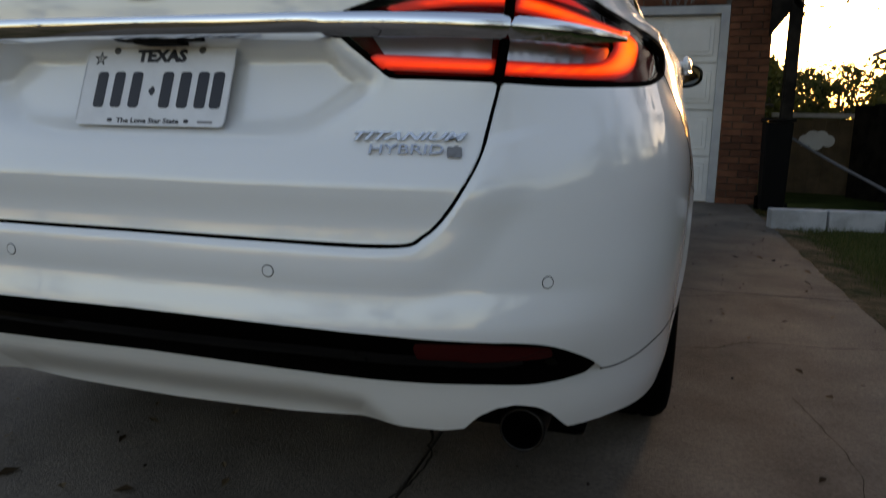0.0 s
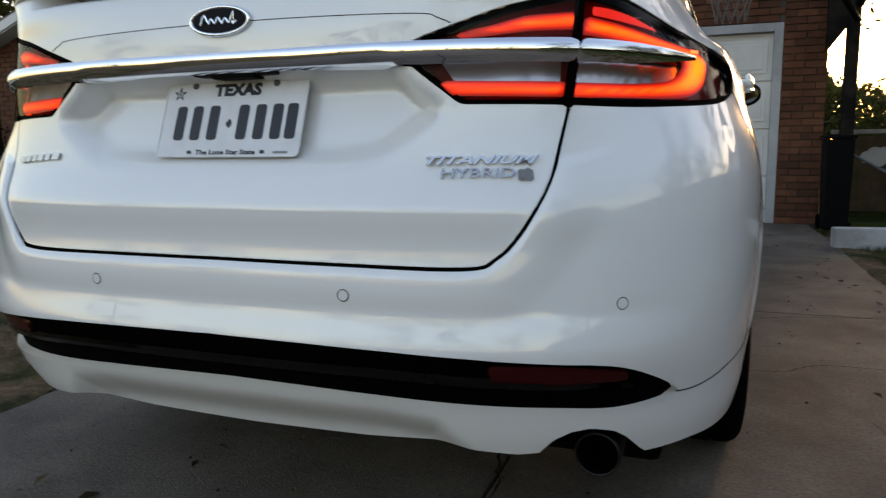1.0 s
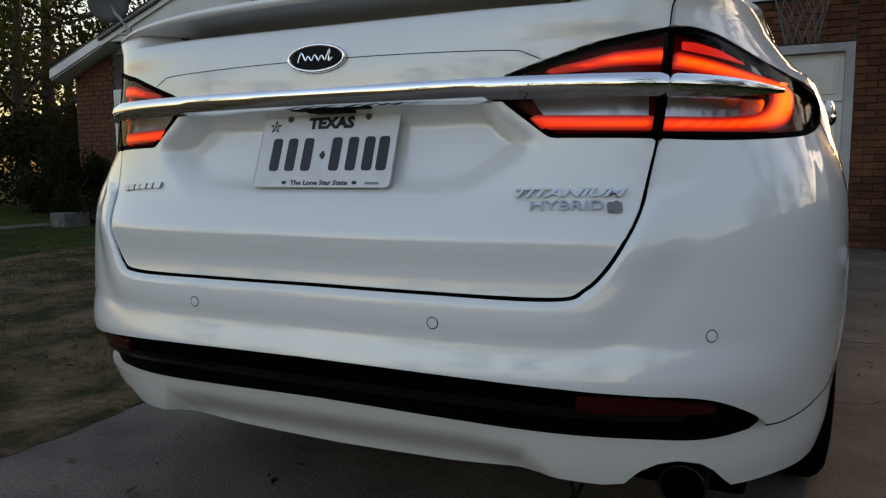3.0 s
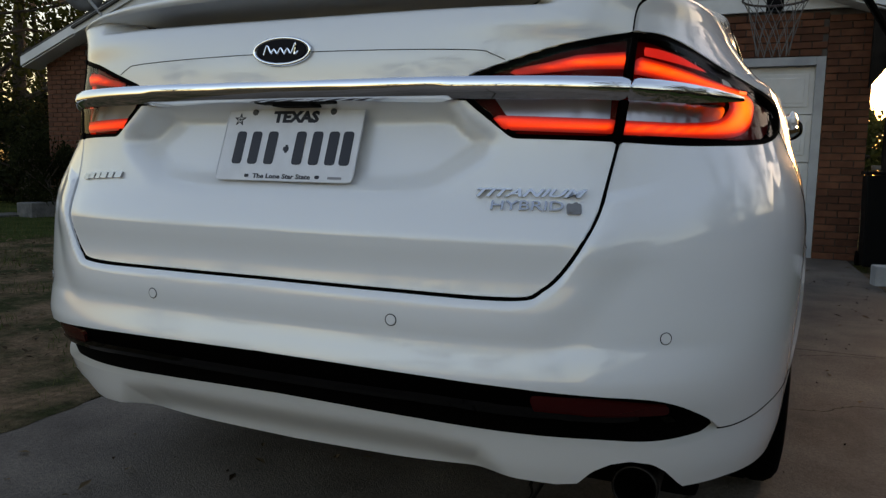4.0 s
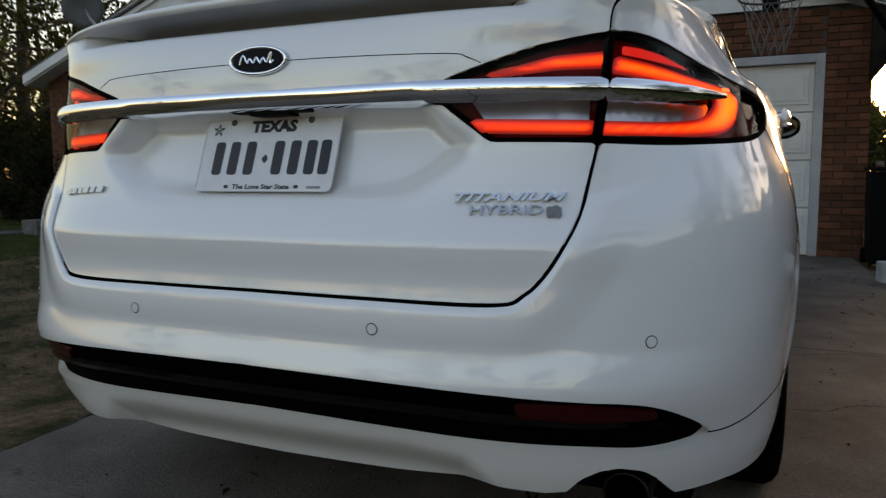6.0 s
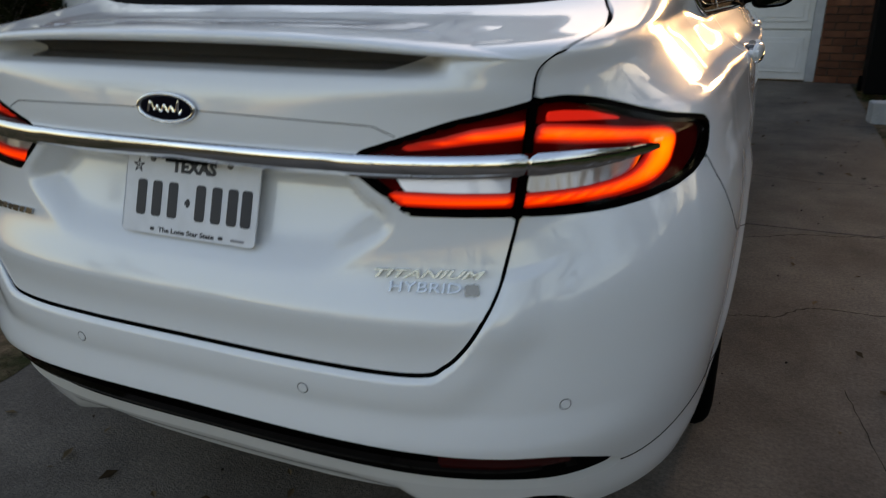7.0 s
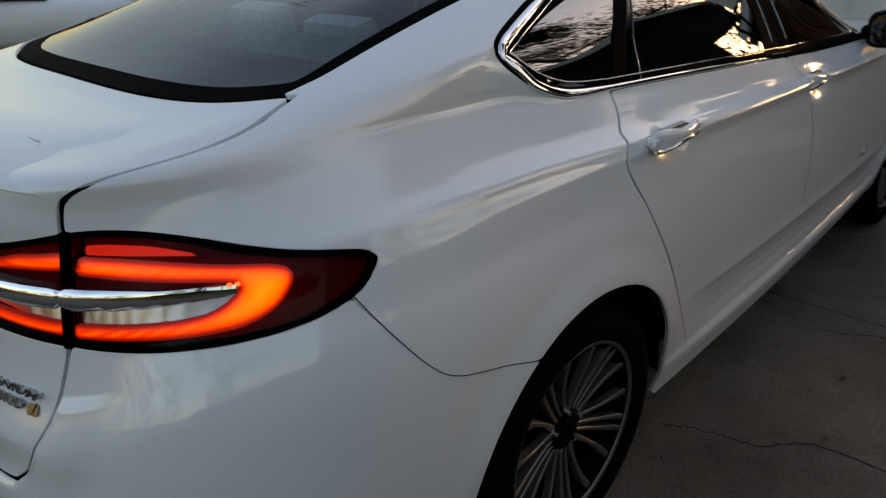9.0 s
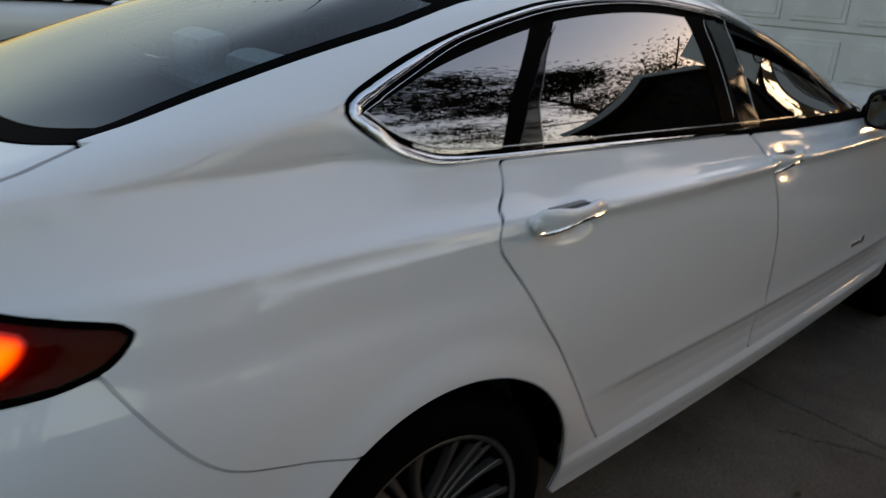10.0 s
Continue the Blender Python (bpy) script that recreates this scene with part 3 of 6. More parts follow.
# -- painted panels --
skin_keep = np.minimum(F_ARCH, F_LOW)
panel("rear_bumper", np.minimum.reduce([F_BUMP - 0.0006, -F_LID - 0.004, -F_LAMP - 0.001, -F_STRIP, skin_keep]), PAINT, car, rim=0.02)
# grey panel stands in for the shade in the spoiler's hollow
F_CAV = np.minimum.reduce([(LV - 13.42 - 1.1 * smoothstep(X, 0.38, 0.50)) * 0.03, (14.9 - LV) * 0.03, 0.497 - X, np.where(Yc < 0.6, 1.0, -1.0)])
panel("spoiler_shade", F_CAV, SHADE_GREY, car, rim=0.004, label="grey panel painted for the shade under the spoiler")
panel("trunk_lid", np.minimum.reduce([F_LID - GAP, -F_CAV, -F_LAMP - 0.001, np.where(F_CHROME > 0.004, -1.0, 1.0)]), PAINT, car, rim=0.015)
F_BODY = np.minimum.reduce([-F_BUMP - 0.0006, -F_LID - 0.004, -F_LAMP - 0.001, -F_DLO, -F_RD - GAP, -F_FD - GAP, -F_RW, -F_WS, -F_HOOD - GAP, -F_FBUMP - GAP, -F_HEAD, -F_GRILLE, skin_keep])
panel("body_shell", F_BODY, PAINT, car, rim=0.015)
for side in (1, -1):
    panel("rear_door", np.minimum.reduce([F_RD - GAP, skin_keep]), PAINT, car, only=side)
    panel("front_door", np.minimum.reduce([F_FD - GAP, skin_keep]), PAINT, car, only=side)
panel("hood", F_HOOD - GAP, PAINT, car)
panel("front_bumper", np.minimum.reduce([F_FBUMP - GAP, -F_GRILLE, -F_HEAD, skin_keep]), PAINT, car)
panel("grille", F_GRILLE, BLACK, car, offset=-0.02)
for side in (1, -1):
    panel("headlamp", F_HEAD, LENS, car, only=side)
    panel("headlamp_reflector", F_HEAD - 0.004, SILVER, car, offset=-0.015, only=side)
# dark inner skin behind the gaps, arches left open
panel("inner_shell", np.minimum.reduce([-np.maximum(F_DLO - 0.02, np.maximum(F_RW - 0.02, F_WS - 0.02)), F_ARCH + 0.004, F_LOW - 0.003, np.where(F_LAMP > -0.004, -1.0, 1.0), np.where(F_STRIP > -0.004, -1.0, 1.0), -F_GRILLE, -F_HEAD]), LINER, car, offset=-0.009, rim=0)

# -- lower black insert with its reflectors --
panel("bumper_insert", F_STRIP + 0.004, BLACKOUT, car, offset=-0.018, rim=0.02, label="gloss black lower bumper insert")
rib = band_dist(ARC, CHART_S, chart([(0, 0.0, 0.438), (0.3, 0.0, 0.436), (0.55, 0.06, 0.425), (0.715, 0.16, 0.412)]), [0.005, 0.005, 0.005, 0.002])
panel("insert_rib", rib, PIANO, car, offset=-0.006, rim=0.014)
refl = poly_dist(ARC, CHART_S, chart([(0.492, 0.039, 0.462), (0.60, 0.075, 0.458), (0.70, 0.149, 0.442), (0.706, 0.155, 0.424), (0.50, 0.052, 0.431)]))
for side in (1, -1):
    panel("bumper_reflector", refl, REFLEX, car, offset=-0.010, rim=0.01, only=side, label="dark red bumper reflector")

# -- chrome bar across the lid and into the lamps --
F_OUTER = ARC - np.interp(CHART_S, *zip(*sorted([(s, a) for a, s in chart([(0.600, 0.14, 0.879), (0.606, 0.15, 0.94), (0.612, 0.155, 0.98), (0.614, 0.20, 1.05)])])))
LAMPS = {}
BAR = 0.004 + 0.014 * np.sqrt(np.clip(1 - ((CHART_S - 0.964) / 0.020) ** 2, 0, 1))
panel("chrome_bar", np.minimum(F_CHROME, -F_OUTER - 0.004), CHROME, car, offset=BAR, rim=0.03, label="polished chrome bar across the lid")
for side in (1, -1):
    lamp = LAMPS[side] = panel("tail_lamp", F_LAMP + 0.03, LINER, car, offset=-0.05, rim=0, only=side, label="lit red tail lamp with black rim")
    for inner in (False, True):
        half = -F_OUTER - 0.003 if inner else F_OUTER - 0.002
        fl = np.minimum(F_LAMP, half)
        panel("lens", fl - 0.009, LENS, lamp, offset=0.002, rim=0, only=side)
        if inner:
            top = band_dist(ARC, CHART_S, chart([(0.43, 0.092, 0.987), (0.48, 0.11, 0.994), (0.53, 0.13, 1.004), (0.605, 0.17, 1.011)]), [0.002, 0.005, 0.009, 0.011])
            low = band_dist(ARC, CHART_S, chart([(0.41, 0.08, 0.905), (0.50, 0.105, 0.903), (0.60, 0.14, 0.902)]), [0.009, 0.009, 0.009])
        else:
            outer = smooth_line([(0.606, 0.158, 1.019), (0.671, 0.211, 1.014), (0.726, 0.268, 1.008), (0.774, 0.329, 1.000), (0.806, 0.382, 0.992), (0.822, 0.404, 0.983), (0.827, 0.408, 0.966), (0.826, 0.398, 0.946), (0.819, 0.374, 0.926), (0.806, 0.343, 0.913), (0.785, 0.307, 0.905), (0.732, 0.244, 0.897), (0.666, 0.186, 0.892), (0.592, 0.140, 0.891)], 5)
            within = smooth_line([(0.592, 0.140, 0.910), (0.640, 0.165, 0.910), (0.701, 0.217, 0.912), (0.753, 0.272, 0.921), (0.777, 0.307, 0.933), (0.790, 0.330, 0.951), (0.791, 0.336, 0.966), (0.780, 0.322, 0.977), (0.731, 0.261, 0.985), (0.673, 0.205, 0.990), (0.600, 0.155, 0.996)], 5)
            top = poly_dist(ARC, CHART_S, chart(np.concatenate([outer, within])))
            low = np.full(X.shape, -1.0)
        glow = np.minimum(np.maximum(top, low), fl - 0.003)
        clear = np.minimum.reduce([0.956 - CHART_S, CHART_S - 0.905, fl - 0.012, 0.80 - X, (X - 0.432 + 0.75 * (CHART_S - 0.905)) * 0.8, -glow + 0.001])
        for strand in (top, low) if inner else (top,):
            # widened by 3 mm so that its rim carries a painted red glow
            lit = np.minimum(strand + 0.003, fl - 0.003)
            panel("light_guide", lit, GLOW, lamp, offset=-0.009 + np.clip(lit, 0, 0.014) * 0.4, rim=0.006, only=side, label="glowing orange-red light guide", outline_depth=lit)
        facets = np.where(X > 0.535, -0.022 - 0.30 * (CHART_S - 0.93) + 0.0016 * abs(((ARC / 0.011) % 1) * 2 - 1), -0.026 + 0.10 * np.clip(X - 0.47, 0, 0.06) - 0.30 * (CHART_S - 0.93)) if inner else -0.022 - 0.22 * (CHART_S - 0.93) + 0.0022 * abs(((ARC / 0.019 + CHART_S / 0.08) % 1) * 2 - 1)
        panel("reflector", clear, SILVER, lamp, offset=facets, rim=0, only=side, label="clear silver reflector with pressed facets")
        edge = np.maximum(0.0095 - F_LAMP, 0.888 - CHART_S)
        panel("red_back", np.minimum.reduce([fl, -edge, -glow, -clear]), RED_INNER, lamp, offset=-0.022, rim=0, only=side)
        panel("lamp_rim", np.minimum.reduce([edge, fl, -glow]), BLACKOUT, lamp, offset=-0.001, rim=0.012, only=side)
        if not inner:
            # no guide of its own: scattered glow put in as an emitting panel
            dim = poly_dist(ARC, CHART_S, chart([(0.61, 0.165, 1.037), (0.66, 0.21, 1.037), (0.70, 0.25, 1.033), (0.755, 0.315, 1.018), (0.71, 0.26, 1.019), (0.61, 0.163, 1.025)]))
            panel("scatter_glow", np.minimum(dim, fl - 0.010), DIM, lamp, offset=-0.008, rim=0, only=side, label="emitting panel for the red glow scattered in the housing")
            panel("chrome_tip", np.minimum.reduce([F_CHROME, half, 0.792 - X]), CHROME, lamp, offset=BAR, rim=0.026, only=side)
# -- side windows: chrome surround, black posts, panes --
from_side = BVHTree.FromPolygons([Vector(v) for v in SKIN.reshape(-1, 3)], [(a * SKIN.shape[1] + b, a * SKIN.shape[1] + b + 1, (a + 1) * SKIN.shape[1] + b + 1, (a + 1) * SKIN.shape[1] + b) for a in range(int(np.argmin(abs(LEVEL - 10))), SKIN.shape[0] - 1) for b in range(N_REAR - 30, SKIN.shape[1] - 1)])


def flank(y, z):
    """Breadth and outward normal of the side glass's curve at a place seen from the side."""
    xs_, n_ = [], Vector()
    for dy, dz in ((0, 0), (0.012, 0), (-0.012, 0), (0, 0.008), (0, -0.008)):
        h = from_side.ray_cast(Vector((2, y + dy, z + dz)), Vector((-1, 0, 0)))
        if h[0] is not None:
            xs_.append(h[0].x)
            n_ += h[1] if h[1].x > 0 else -h[1]
    return sum(xs_) / len(xs_), n_.normalized()


def even_line(pts, step, closed=False):
    pts = np.asarray(pts, float)
    if closed:
        pts = np.concatenate([pts, pts[:1]])
    d = np.r_[0, np.cumsum(np.hypot(*np.diff(pts, axis=0).T))]
    s = np.arange(0, d[-1], step)
    return np.stack([np.interp(s, d, pts[:, k]) for k in range(2)], -1)


def moulding(name, line, width, lift, material, parent, sign, closed=False, label="", up=False):
    """A slim rounded strip on the flank along a line of (y, z); width may follow a function of y, z; up: turned skyward along the belt."""
    bm = bmesh.new()
    n = len(line)
    places, normals = [], []
    for y, z in line:
        x, nn = flank(y, z)
        places.append(Vector((x, y, z))), normals.append(nn)
    soft = []
    for i in range(n):
        acc, nn = Vector(), Vector()
        for k in range(-3, 4):
            q = (i + k) % n if closed else min(max(i + k, 0), n - 1)
            acc += Vector((places[q].x, 0, 0)) / 7
            nn += normals[q]
        nn.normalize()
        if up:
            nn = (nn + Vector((0, 0, 0.55)) * float(smoothstep(np.array(1.19 - places[i].z), 0.0, 0.08))).normalized()
        soft.append((Vector((acc.x, places[i].y, places[i].z)), nn))
    rings = []
    for i, (p_, nn) in enumerate(soft):
        a = soft[(i - 2) % n if closed else max(i - 2, 0)][0]
        b = soft[(i + 2) % n if closed else min(i + 2, n - 1)][0]
        across = nn.cross(b - a).normalized()
        w = (width(p_.y, p_.z) if callable(width) else width) / 2
        sec = ((-1.0, -0.3), (-0.92, 0.6), (-0.55, 0.95), (0, 1.05), (0.55, 0.95), (0.92, 0.6), (1.0, -0.3))
        rings.append([bm.verts.new([(p_ + across * w * u + nn * lift * v)[c] * (sign if c == 0 else 1) for c in range(3)]) for u, v in sec])
    for i in range(n if closed else n - 1):
        r0, r1 = rings[i], rings[(i + 1) % n]
        for k in range(6):
            bm.faces.new((r0[k], r0[k + 1], r1[k + 1], r1[k]))
    bmesh.ops.recalc_face_normals(bm, faces=bm.faces)
    return part(name, bm, material, parent, label, smooth=True)


def inset(line, d):
    """A closed outline moved inwards."""
    t = np.roll(line, -2, 0) - np.roll(line, 2, 0)
    nrm = np.stack([t[:, 1], -t[:, 0]], -1)
    nrm /= np.linalg.norm(nrm, axis=1, keepdims=True) + 1e-9
    for _ in range(3):
        nrm = (np.roll(nrm, 1, 0) + nrm + np.roll(nrm, -1, 0)) / 3
    d = np.asarray(d, float) + np.zeros(len(line))
    moved = line + nrm * d.reshape(-1, 1)
    keep = abs(poly_dist(moved[:, 0], moved[:, 1], line)) > d - 0.002
    return moved[keep]


outline = even_line(DLO, 0.012, True)
if inset(outline, 0.01)[:, 0].max() > outline[:, 0].max():
    outline = outline[::-1]
rear_w = lambda y, z: 0.0135 + 0.010 * float(smoothstep(np.array(1.32 - y), 0.0, 0.2)) - 0.004 * float(smoothstep(np.array(z - 1.20 - 0.10 * (y < 1.05)), 0.0, 0.1))
widths = np.array([rear_w(y, z) for y, z in outline])
belt = smoothstep(1.21 - outline[:, 1] - 0.045 * outline[:, 0], 0.0, 0.03)
POST_C = [(1.309, 1.10), (1.364, 1.20), (1.452, 1.279), (1.55, 1.357), (1.60, 1.39)]
POST_R = [(1.350, 1.10), (1.422, 1.206), (1.505, 1.279), (1.605, 1.345), (1.66, 1.39)]
DOOR_EDGE = [(1.425, 1.09), (1.432, 1.15), (1.440, 1.19), (1.517, 1.277), (1.60, 1.340), (1.67, 1.39)]
at = lambda line: np.interp(Z, [q[1] for q in line], [q[0] for q in line])
B0, B2, B3 = (b + 0.14 * (Z - 1.06) for b in (2.085, 2.180, 2.270))
for side in (1, -1):
    surround = panel("window_surround", np.minimum(F_DLO - 0.001, 0.036 - 0.016 * smoothstep(1.21 - Z - 0.045 * Yc, 0.0, 0.03) - F_DLO), BLACKOUT, car, offset=-0.001, rim=0.004, only=side)
    moulding("gasket", inset(outline, 0.002 + 0.0 * widths), lambda y, z: 0.010 - 0.006 * float(smoothstep(np.array(1.24 - z - 0.04 * y), 0.0, 0.06)), 0.003, BLACKOUT, surround, side, True)
    moulding("chrome_moulding", inset(outline, 0.004 - 0.006 * belt + widths / 2), rear_w, 0.005, CHROME, surround, side, True, "chrome window moulding", True)
    moulding("chrome_bead", inset(outline, widths + 0.010), 0.003, 0.004, CHROME, surround, side, True)
    inner = F_DLO - 0.005 - (0.0135 + 0.010 * smoothstep(1.32 - Yc, 0.0, 0.2))
    for f_, m_ in ((np.minimum(Yc - at(POST_C), at(POST_R) - Yc), BLACKOUT), (np.minimum(Yc - at(POST_R) - 0.001, at(DOOR_EDGE) - Yc), PIANO), (np.minimum(Yc - B0, B2 - 0.006 - Yc), BLACKOUT), (np.minimum(Yc - B2 + 0.004, B3 + 0.012 - Yc), PIANO)):
        panel("window_post", np.minimum(inner + 0.004, f_), m_, surround, offset=-0.001, rim=0.012, only=side, label="gloss black window post")
    moulding("post_trim", even_line([(a, b) for a, b in DOOR_EDGE if b < 1.36], 0.012), 0.0025, 0.002, DIM_CHROME, surround, side)
    for b0 in (2.150, 2.270):
        moulding("post_trim", even_line([(b0 + 0.14 * (z - 1.06), z) for z in np.linspace(1.085, 1.335, 14)], 0.012), 0.003, 0.002, DIM_CHROME, surround, side)
    moulding("post_trim", even_line([(2.865, 1.05), (2.80, 1.12), (2.765, 1.155)], 0.012), 0.004, 0.002, DIM_CHROME, surround, side)
    for lo, hi, nm in ((0.5, at(POST_C), "quarter_window"), (at(DOOR_EDGE), B0, "rear_door_window"), (B3 + 0.012, 3.2, "front_door_window")):
        sunk = 0.065 * np.clip(Yc - 2.86, -0.7, 0) if nm == "front_door_window" else 0.0
        panel(nm, np.minimum.reduce([inner + 0.004, Yc - lo, hi - Yc]), PRIVACY, car, offset=-0.003 + sunk, rim=0, only=side)
panel("rear_window_edge", np.minimum(F_RW - 0.001, 0.022 + 0.012 * smoothstep(Yc, 0.5, 0.7) - F_RW), BLACKOUT, car, offset=-0.002, rim=0.006, label="black edge of the rear window")
panel("rear_window", F_RW - 0.02, GLASS, car, offset=-0.004, rim=0)
panel("windshield", F_WS, GLASS, car, offset=-0.004, rim=0.006)

# -- spoiler blade along the lid's edge --
def spoiler():
    bm = bmesh.new()
    cols = []
    for x in np.linspace(-0.603, 0.603, 81):
        u = abs(x) / 0.603
        base = 0.105 + 0.85 * (1 - (1 - min(abs(x) / 0.755, 0.999) ** 7.5) ** (1 / 3.0))
        lift = (1 - u**2.6)
        zt = 1.121 + 0.036 * lift
        y_edge = base - 0.030 * lift - 0.002
        zb = zt - 0.006 - 0.010 * lift
        hollow = smoothstep(np.array(0.86 - u), 0.0, 0.12)
        on_d = lambda y: float(deck_terms(np.array(x), np.array(y)) @ deck_coef)
        prof = [(base + 0.30, on_d(base + 0.30) - 0.0015), (base + 0.24, on_d(base + 0.24) + 0.0015), (base + 0.18, on_d(base + 0.18) + 0.004 * lift + 0.002), (base + 0.12, max(on_d(base + 0.12) + 0.001, zt + 0.004) * 0.5 + (zt + 0.004) * 0.5), (base + 0.06, zt + 0.0025), (y_edge + 0.012, zt + 0.001), (y_edge + 0.003, zt - 0.002), (y_edge, zt - 0.005),
                (y_edge + 0.002, zb), (y_edge + 0.010, zb - 0.002), (base + 0.015 + 0.075 * hollow, zb - 0.004 - 0.001 * hollow), (base + 0.02 + 0.095 * hollow, 1.105)]
        e_ = 1 - float(smoothstep(np.array(u), 0.74, 0.96))
        prof = [(y, (on_d(y) + (z - on_d(y)) * e_ - 0.003 * (1 - e_)) if k < 4 else z) for k, (y, z) in enumerate(prof)]
        cols.append([bm.verts.new((x, y, z)) for y, z in prof])
    for a, b in zip(cols, cols[1:]):
        for i in range(len(a) - 1):
            bm.faces.new((a[i], b[i], b[i + 1], a[i + 1]))
    bmesh.ops.recalc_face_normals(bm, faces=bm.faces)
    return part("spoiler", bm, PAINT, car, smooth=True)


spoiler()


def skin_line(pts, lift=0.0):
    out = []
    for p in smooth_line(pts, 8):
        q, n = on_skin(abs(p[0]), p[1], p[2])
        # slide to the asked height and breadth along the skin
        d = Vector((abs(p[0]), p[1], p[2])) - q
        q = q + d - n * d.dot(n) + n * lift
        out.append((math.copysign(q.x, p[0]) if p[0] else q.x, q.y, q.z))
    return out


bm = bmesh.new()
right = [(0.001, 0.064, 1.030), (0.12, 0.064, 1.029), (0.25, 0.07, 1.026), (0.37, 0.083, 1.022), (0.395, 0.086, 1.016), (0.418, 0.089, 1.006)]
tube(bm, [(-x, y, z) for x, y, z in skin_line(right, 0.0001)[::-1]] + skin_line(right, 0.0001)[1:], 0.0008, 6)
part("lid_groove", bm, LINER, car)
for s_ in (1, -1):
    bm = bmesh.new()
    seam_ = skin_line([(0.782, 0.236, 0.386), (0.80, 0.28, 0.386), (0.835, 0.34, 0.390), (0.864, 0.404, 0.398), (0.886, 0.48, 0.402), (0.905, 0.58, 0.405), (0.918, 0.69, 0.405)], 0.0)
    tube(bm, [(s_ * x, y, z) for x, y, z in seam_], 0.0013, 6)
    part("bumper_seam", bm, LINER, car)
    bm = bmesh.new()
    seam_ = skin_line([(0.868, 0.482, 0.93), (0.899, 0.535, 0.842), (0.914, 0.581, 0.777), (0.921, 0.622, 0.734), (0.924, 0.66, 0.712), (0.927, 0.707, 0.697), (0.931, 0.80, 0.672), (0.94, 0.862, 0.654)], 0.0002)
    tube(bm, [(s_ * x, y, z) for x, y, z in seam_], 0.0010, 6)
    part("bumper_seam", bm, LINER, car)

# two red diodes in the crook of each outer light guide
for s_ in (1, -1):
    for dx, dy in ((0.0, 0.0), (0.006, 0.010)):
        bm = bmesh.new()
        box(bm, (s_ * (0.779 + dx), 0.327 + dy, 0.9715), (0.006, 0.006, 0.005), bevel=0.001)
        part("diode", bm, HOT, LAMPS[s_], "small bright red diode")
# black joints between the halves of the lamps
for s_ in (1, -1):
    for low_, high_ in (((0.600, 0.139, 0.876), (0.607, 0.149, 0.944)), ((0.611, 0.155, 0.978), (0.615, 0.170, 1.054))):
        mid_ = tuple((a + b) / 2 for a, b in zip(low_, high_))
        bm = bmesh.new()
        tube(bm, [(s_ * x, y, z) for x, y, z in skin_line([low_, mid_, high_], -0.0045)], 0.0085, 10)
        part("lamp_joint", bm, BLACKOUT, LAMPS[s_], "black joint between the lamp's halves")
# -- number plate --
PLATE_WHITE = mat("plate_white", (0.62, 0.63, 0.66), 0.45, noise_scale=25, noise_amt=0.08)
INK = mat("plate_ink", (0.005, 0.006, 0.014), 0.5)
GREY_INK = mat("plate_grey", (0.2, 0.2, 0.22), 0.5)
PLATE = pose(0, 0.078, 0.867, 90 - 20.5, 0, 0)


def rounded(bm, w, h, r, depth, centre=(0, 0, 0), shear=0.0):
    """A rounded slab in the xy plane that rises by depth."""
    ring_pts = []
    for cx, cy, a0 in ((w / 2 - r, h / 2 - r, 0), (-w / 2 + r, h / 2 - r, 90), (-w / 2 + r, -h / 2 + r, 180), (w / 2 - r, -h / 2 + r, 270)):
        for k in range(5):
            a = radians(a0 + 22.5 * k)
            x, y = cx + r * math.cos(a), cy + r * math.sin(a)
            ring_pts.append((x + shear * y + centre[0], y + centre[1]))
    low = [bm.verts.new((x, y, centre[2])) for x, y in ring_pts]
    top = [bm.verts.new((x, y, centre[2] + depth)) for x, y in ring_pts]
    n = len(low)
    bm.faces.new(top)
    bm.faces.new(low[::-1])
    for k in range(n):
        bm.faces.new((low[k], low[(k + 1) % n], top[(k + 1) % n], top[k]))


def words(name, text, material, parent, m, width, height, depth=0.001, shear=0.0, label="", bold=0.0):
    """Raised lettering fitted into width x height, centred at m."""
    cu = bpy.data.curves.new(name, "FONT")
    cu.body, cu.extrude, cu.shear, cu.resolution_u, cu.offset = text, 0.05, shear, 2, bold
    tmp = bpy.data.objects.new(name, cu)
    scene.collection.objects.link(tmp)
    me = bpy.data.meshes.new_from_object(tmp.evaluated_get(bpy.context.evaluated_depsgraph_get()))
    bpy.data.objects.remove(tmp)
    co = np.array([v.co for v in me.vertices])
    lo, hi = co.min(0), co.max(0)
    co = (co - (lo + hi) / 2) / (hi - lo) * (width, height, depth)
    me.vertices.foreach_set("co", co.ravel())
    me.materials.clear()
    me.materials.append(material)
    ob = link(name, me, parent, label)
    ob.matrix_basis = m
    return ob


bm = bmesh.new()
rounded(bm, 0.305, 0.152, 0.012, 0.0018)
plate = part("number_plate", bm, PLATE_WHITE, car, "white number plate with dark print")
plate.matrix_basis = PLATE
bm = bmesh.new()
for sx, sy, w, h in ((0, 0.0745, 0.29, 0.002), (0, -0.0745, 0.29, 0.002), (0.151, 0, 0.002, 0.135), (-0.151, 0, 0.002, 0.135)):
    rounded(bm, w, h, 0.0009, 0.001, (sx, sy, 0.0018))
part("plate_lip", bm, PLATE_WHITE, plate)
words("state_name", "TEXAS", INK, plate, pose(0.006, 0.053, 0.0022), 0.102, 0.0245, 0.0008, bold=0.055)
words("motto", "The Lone Star State", INK, plate, pose(0.0, -0.0665, 0.0022), 0.128, 0.0095, 0.0006, bold=0.03)
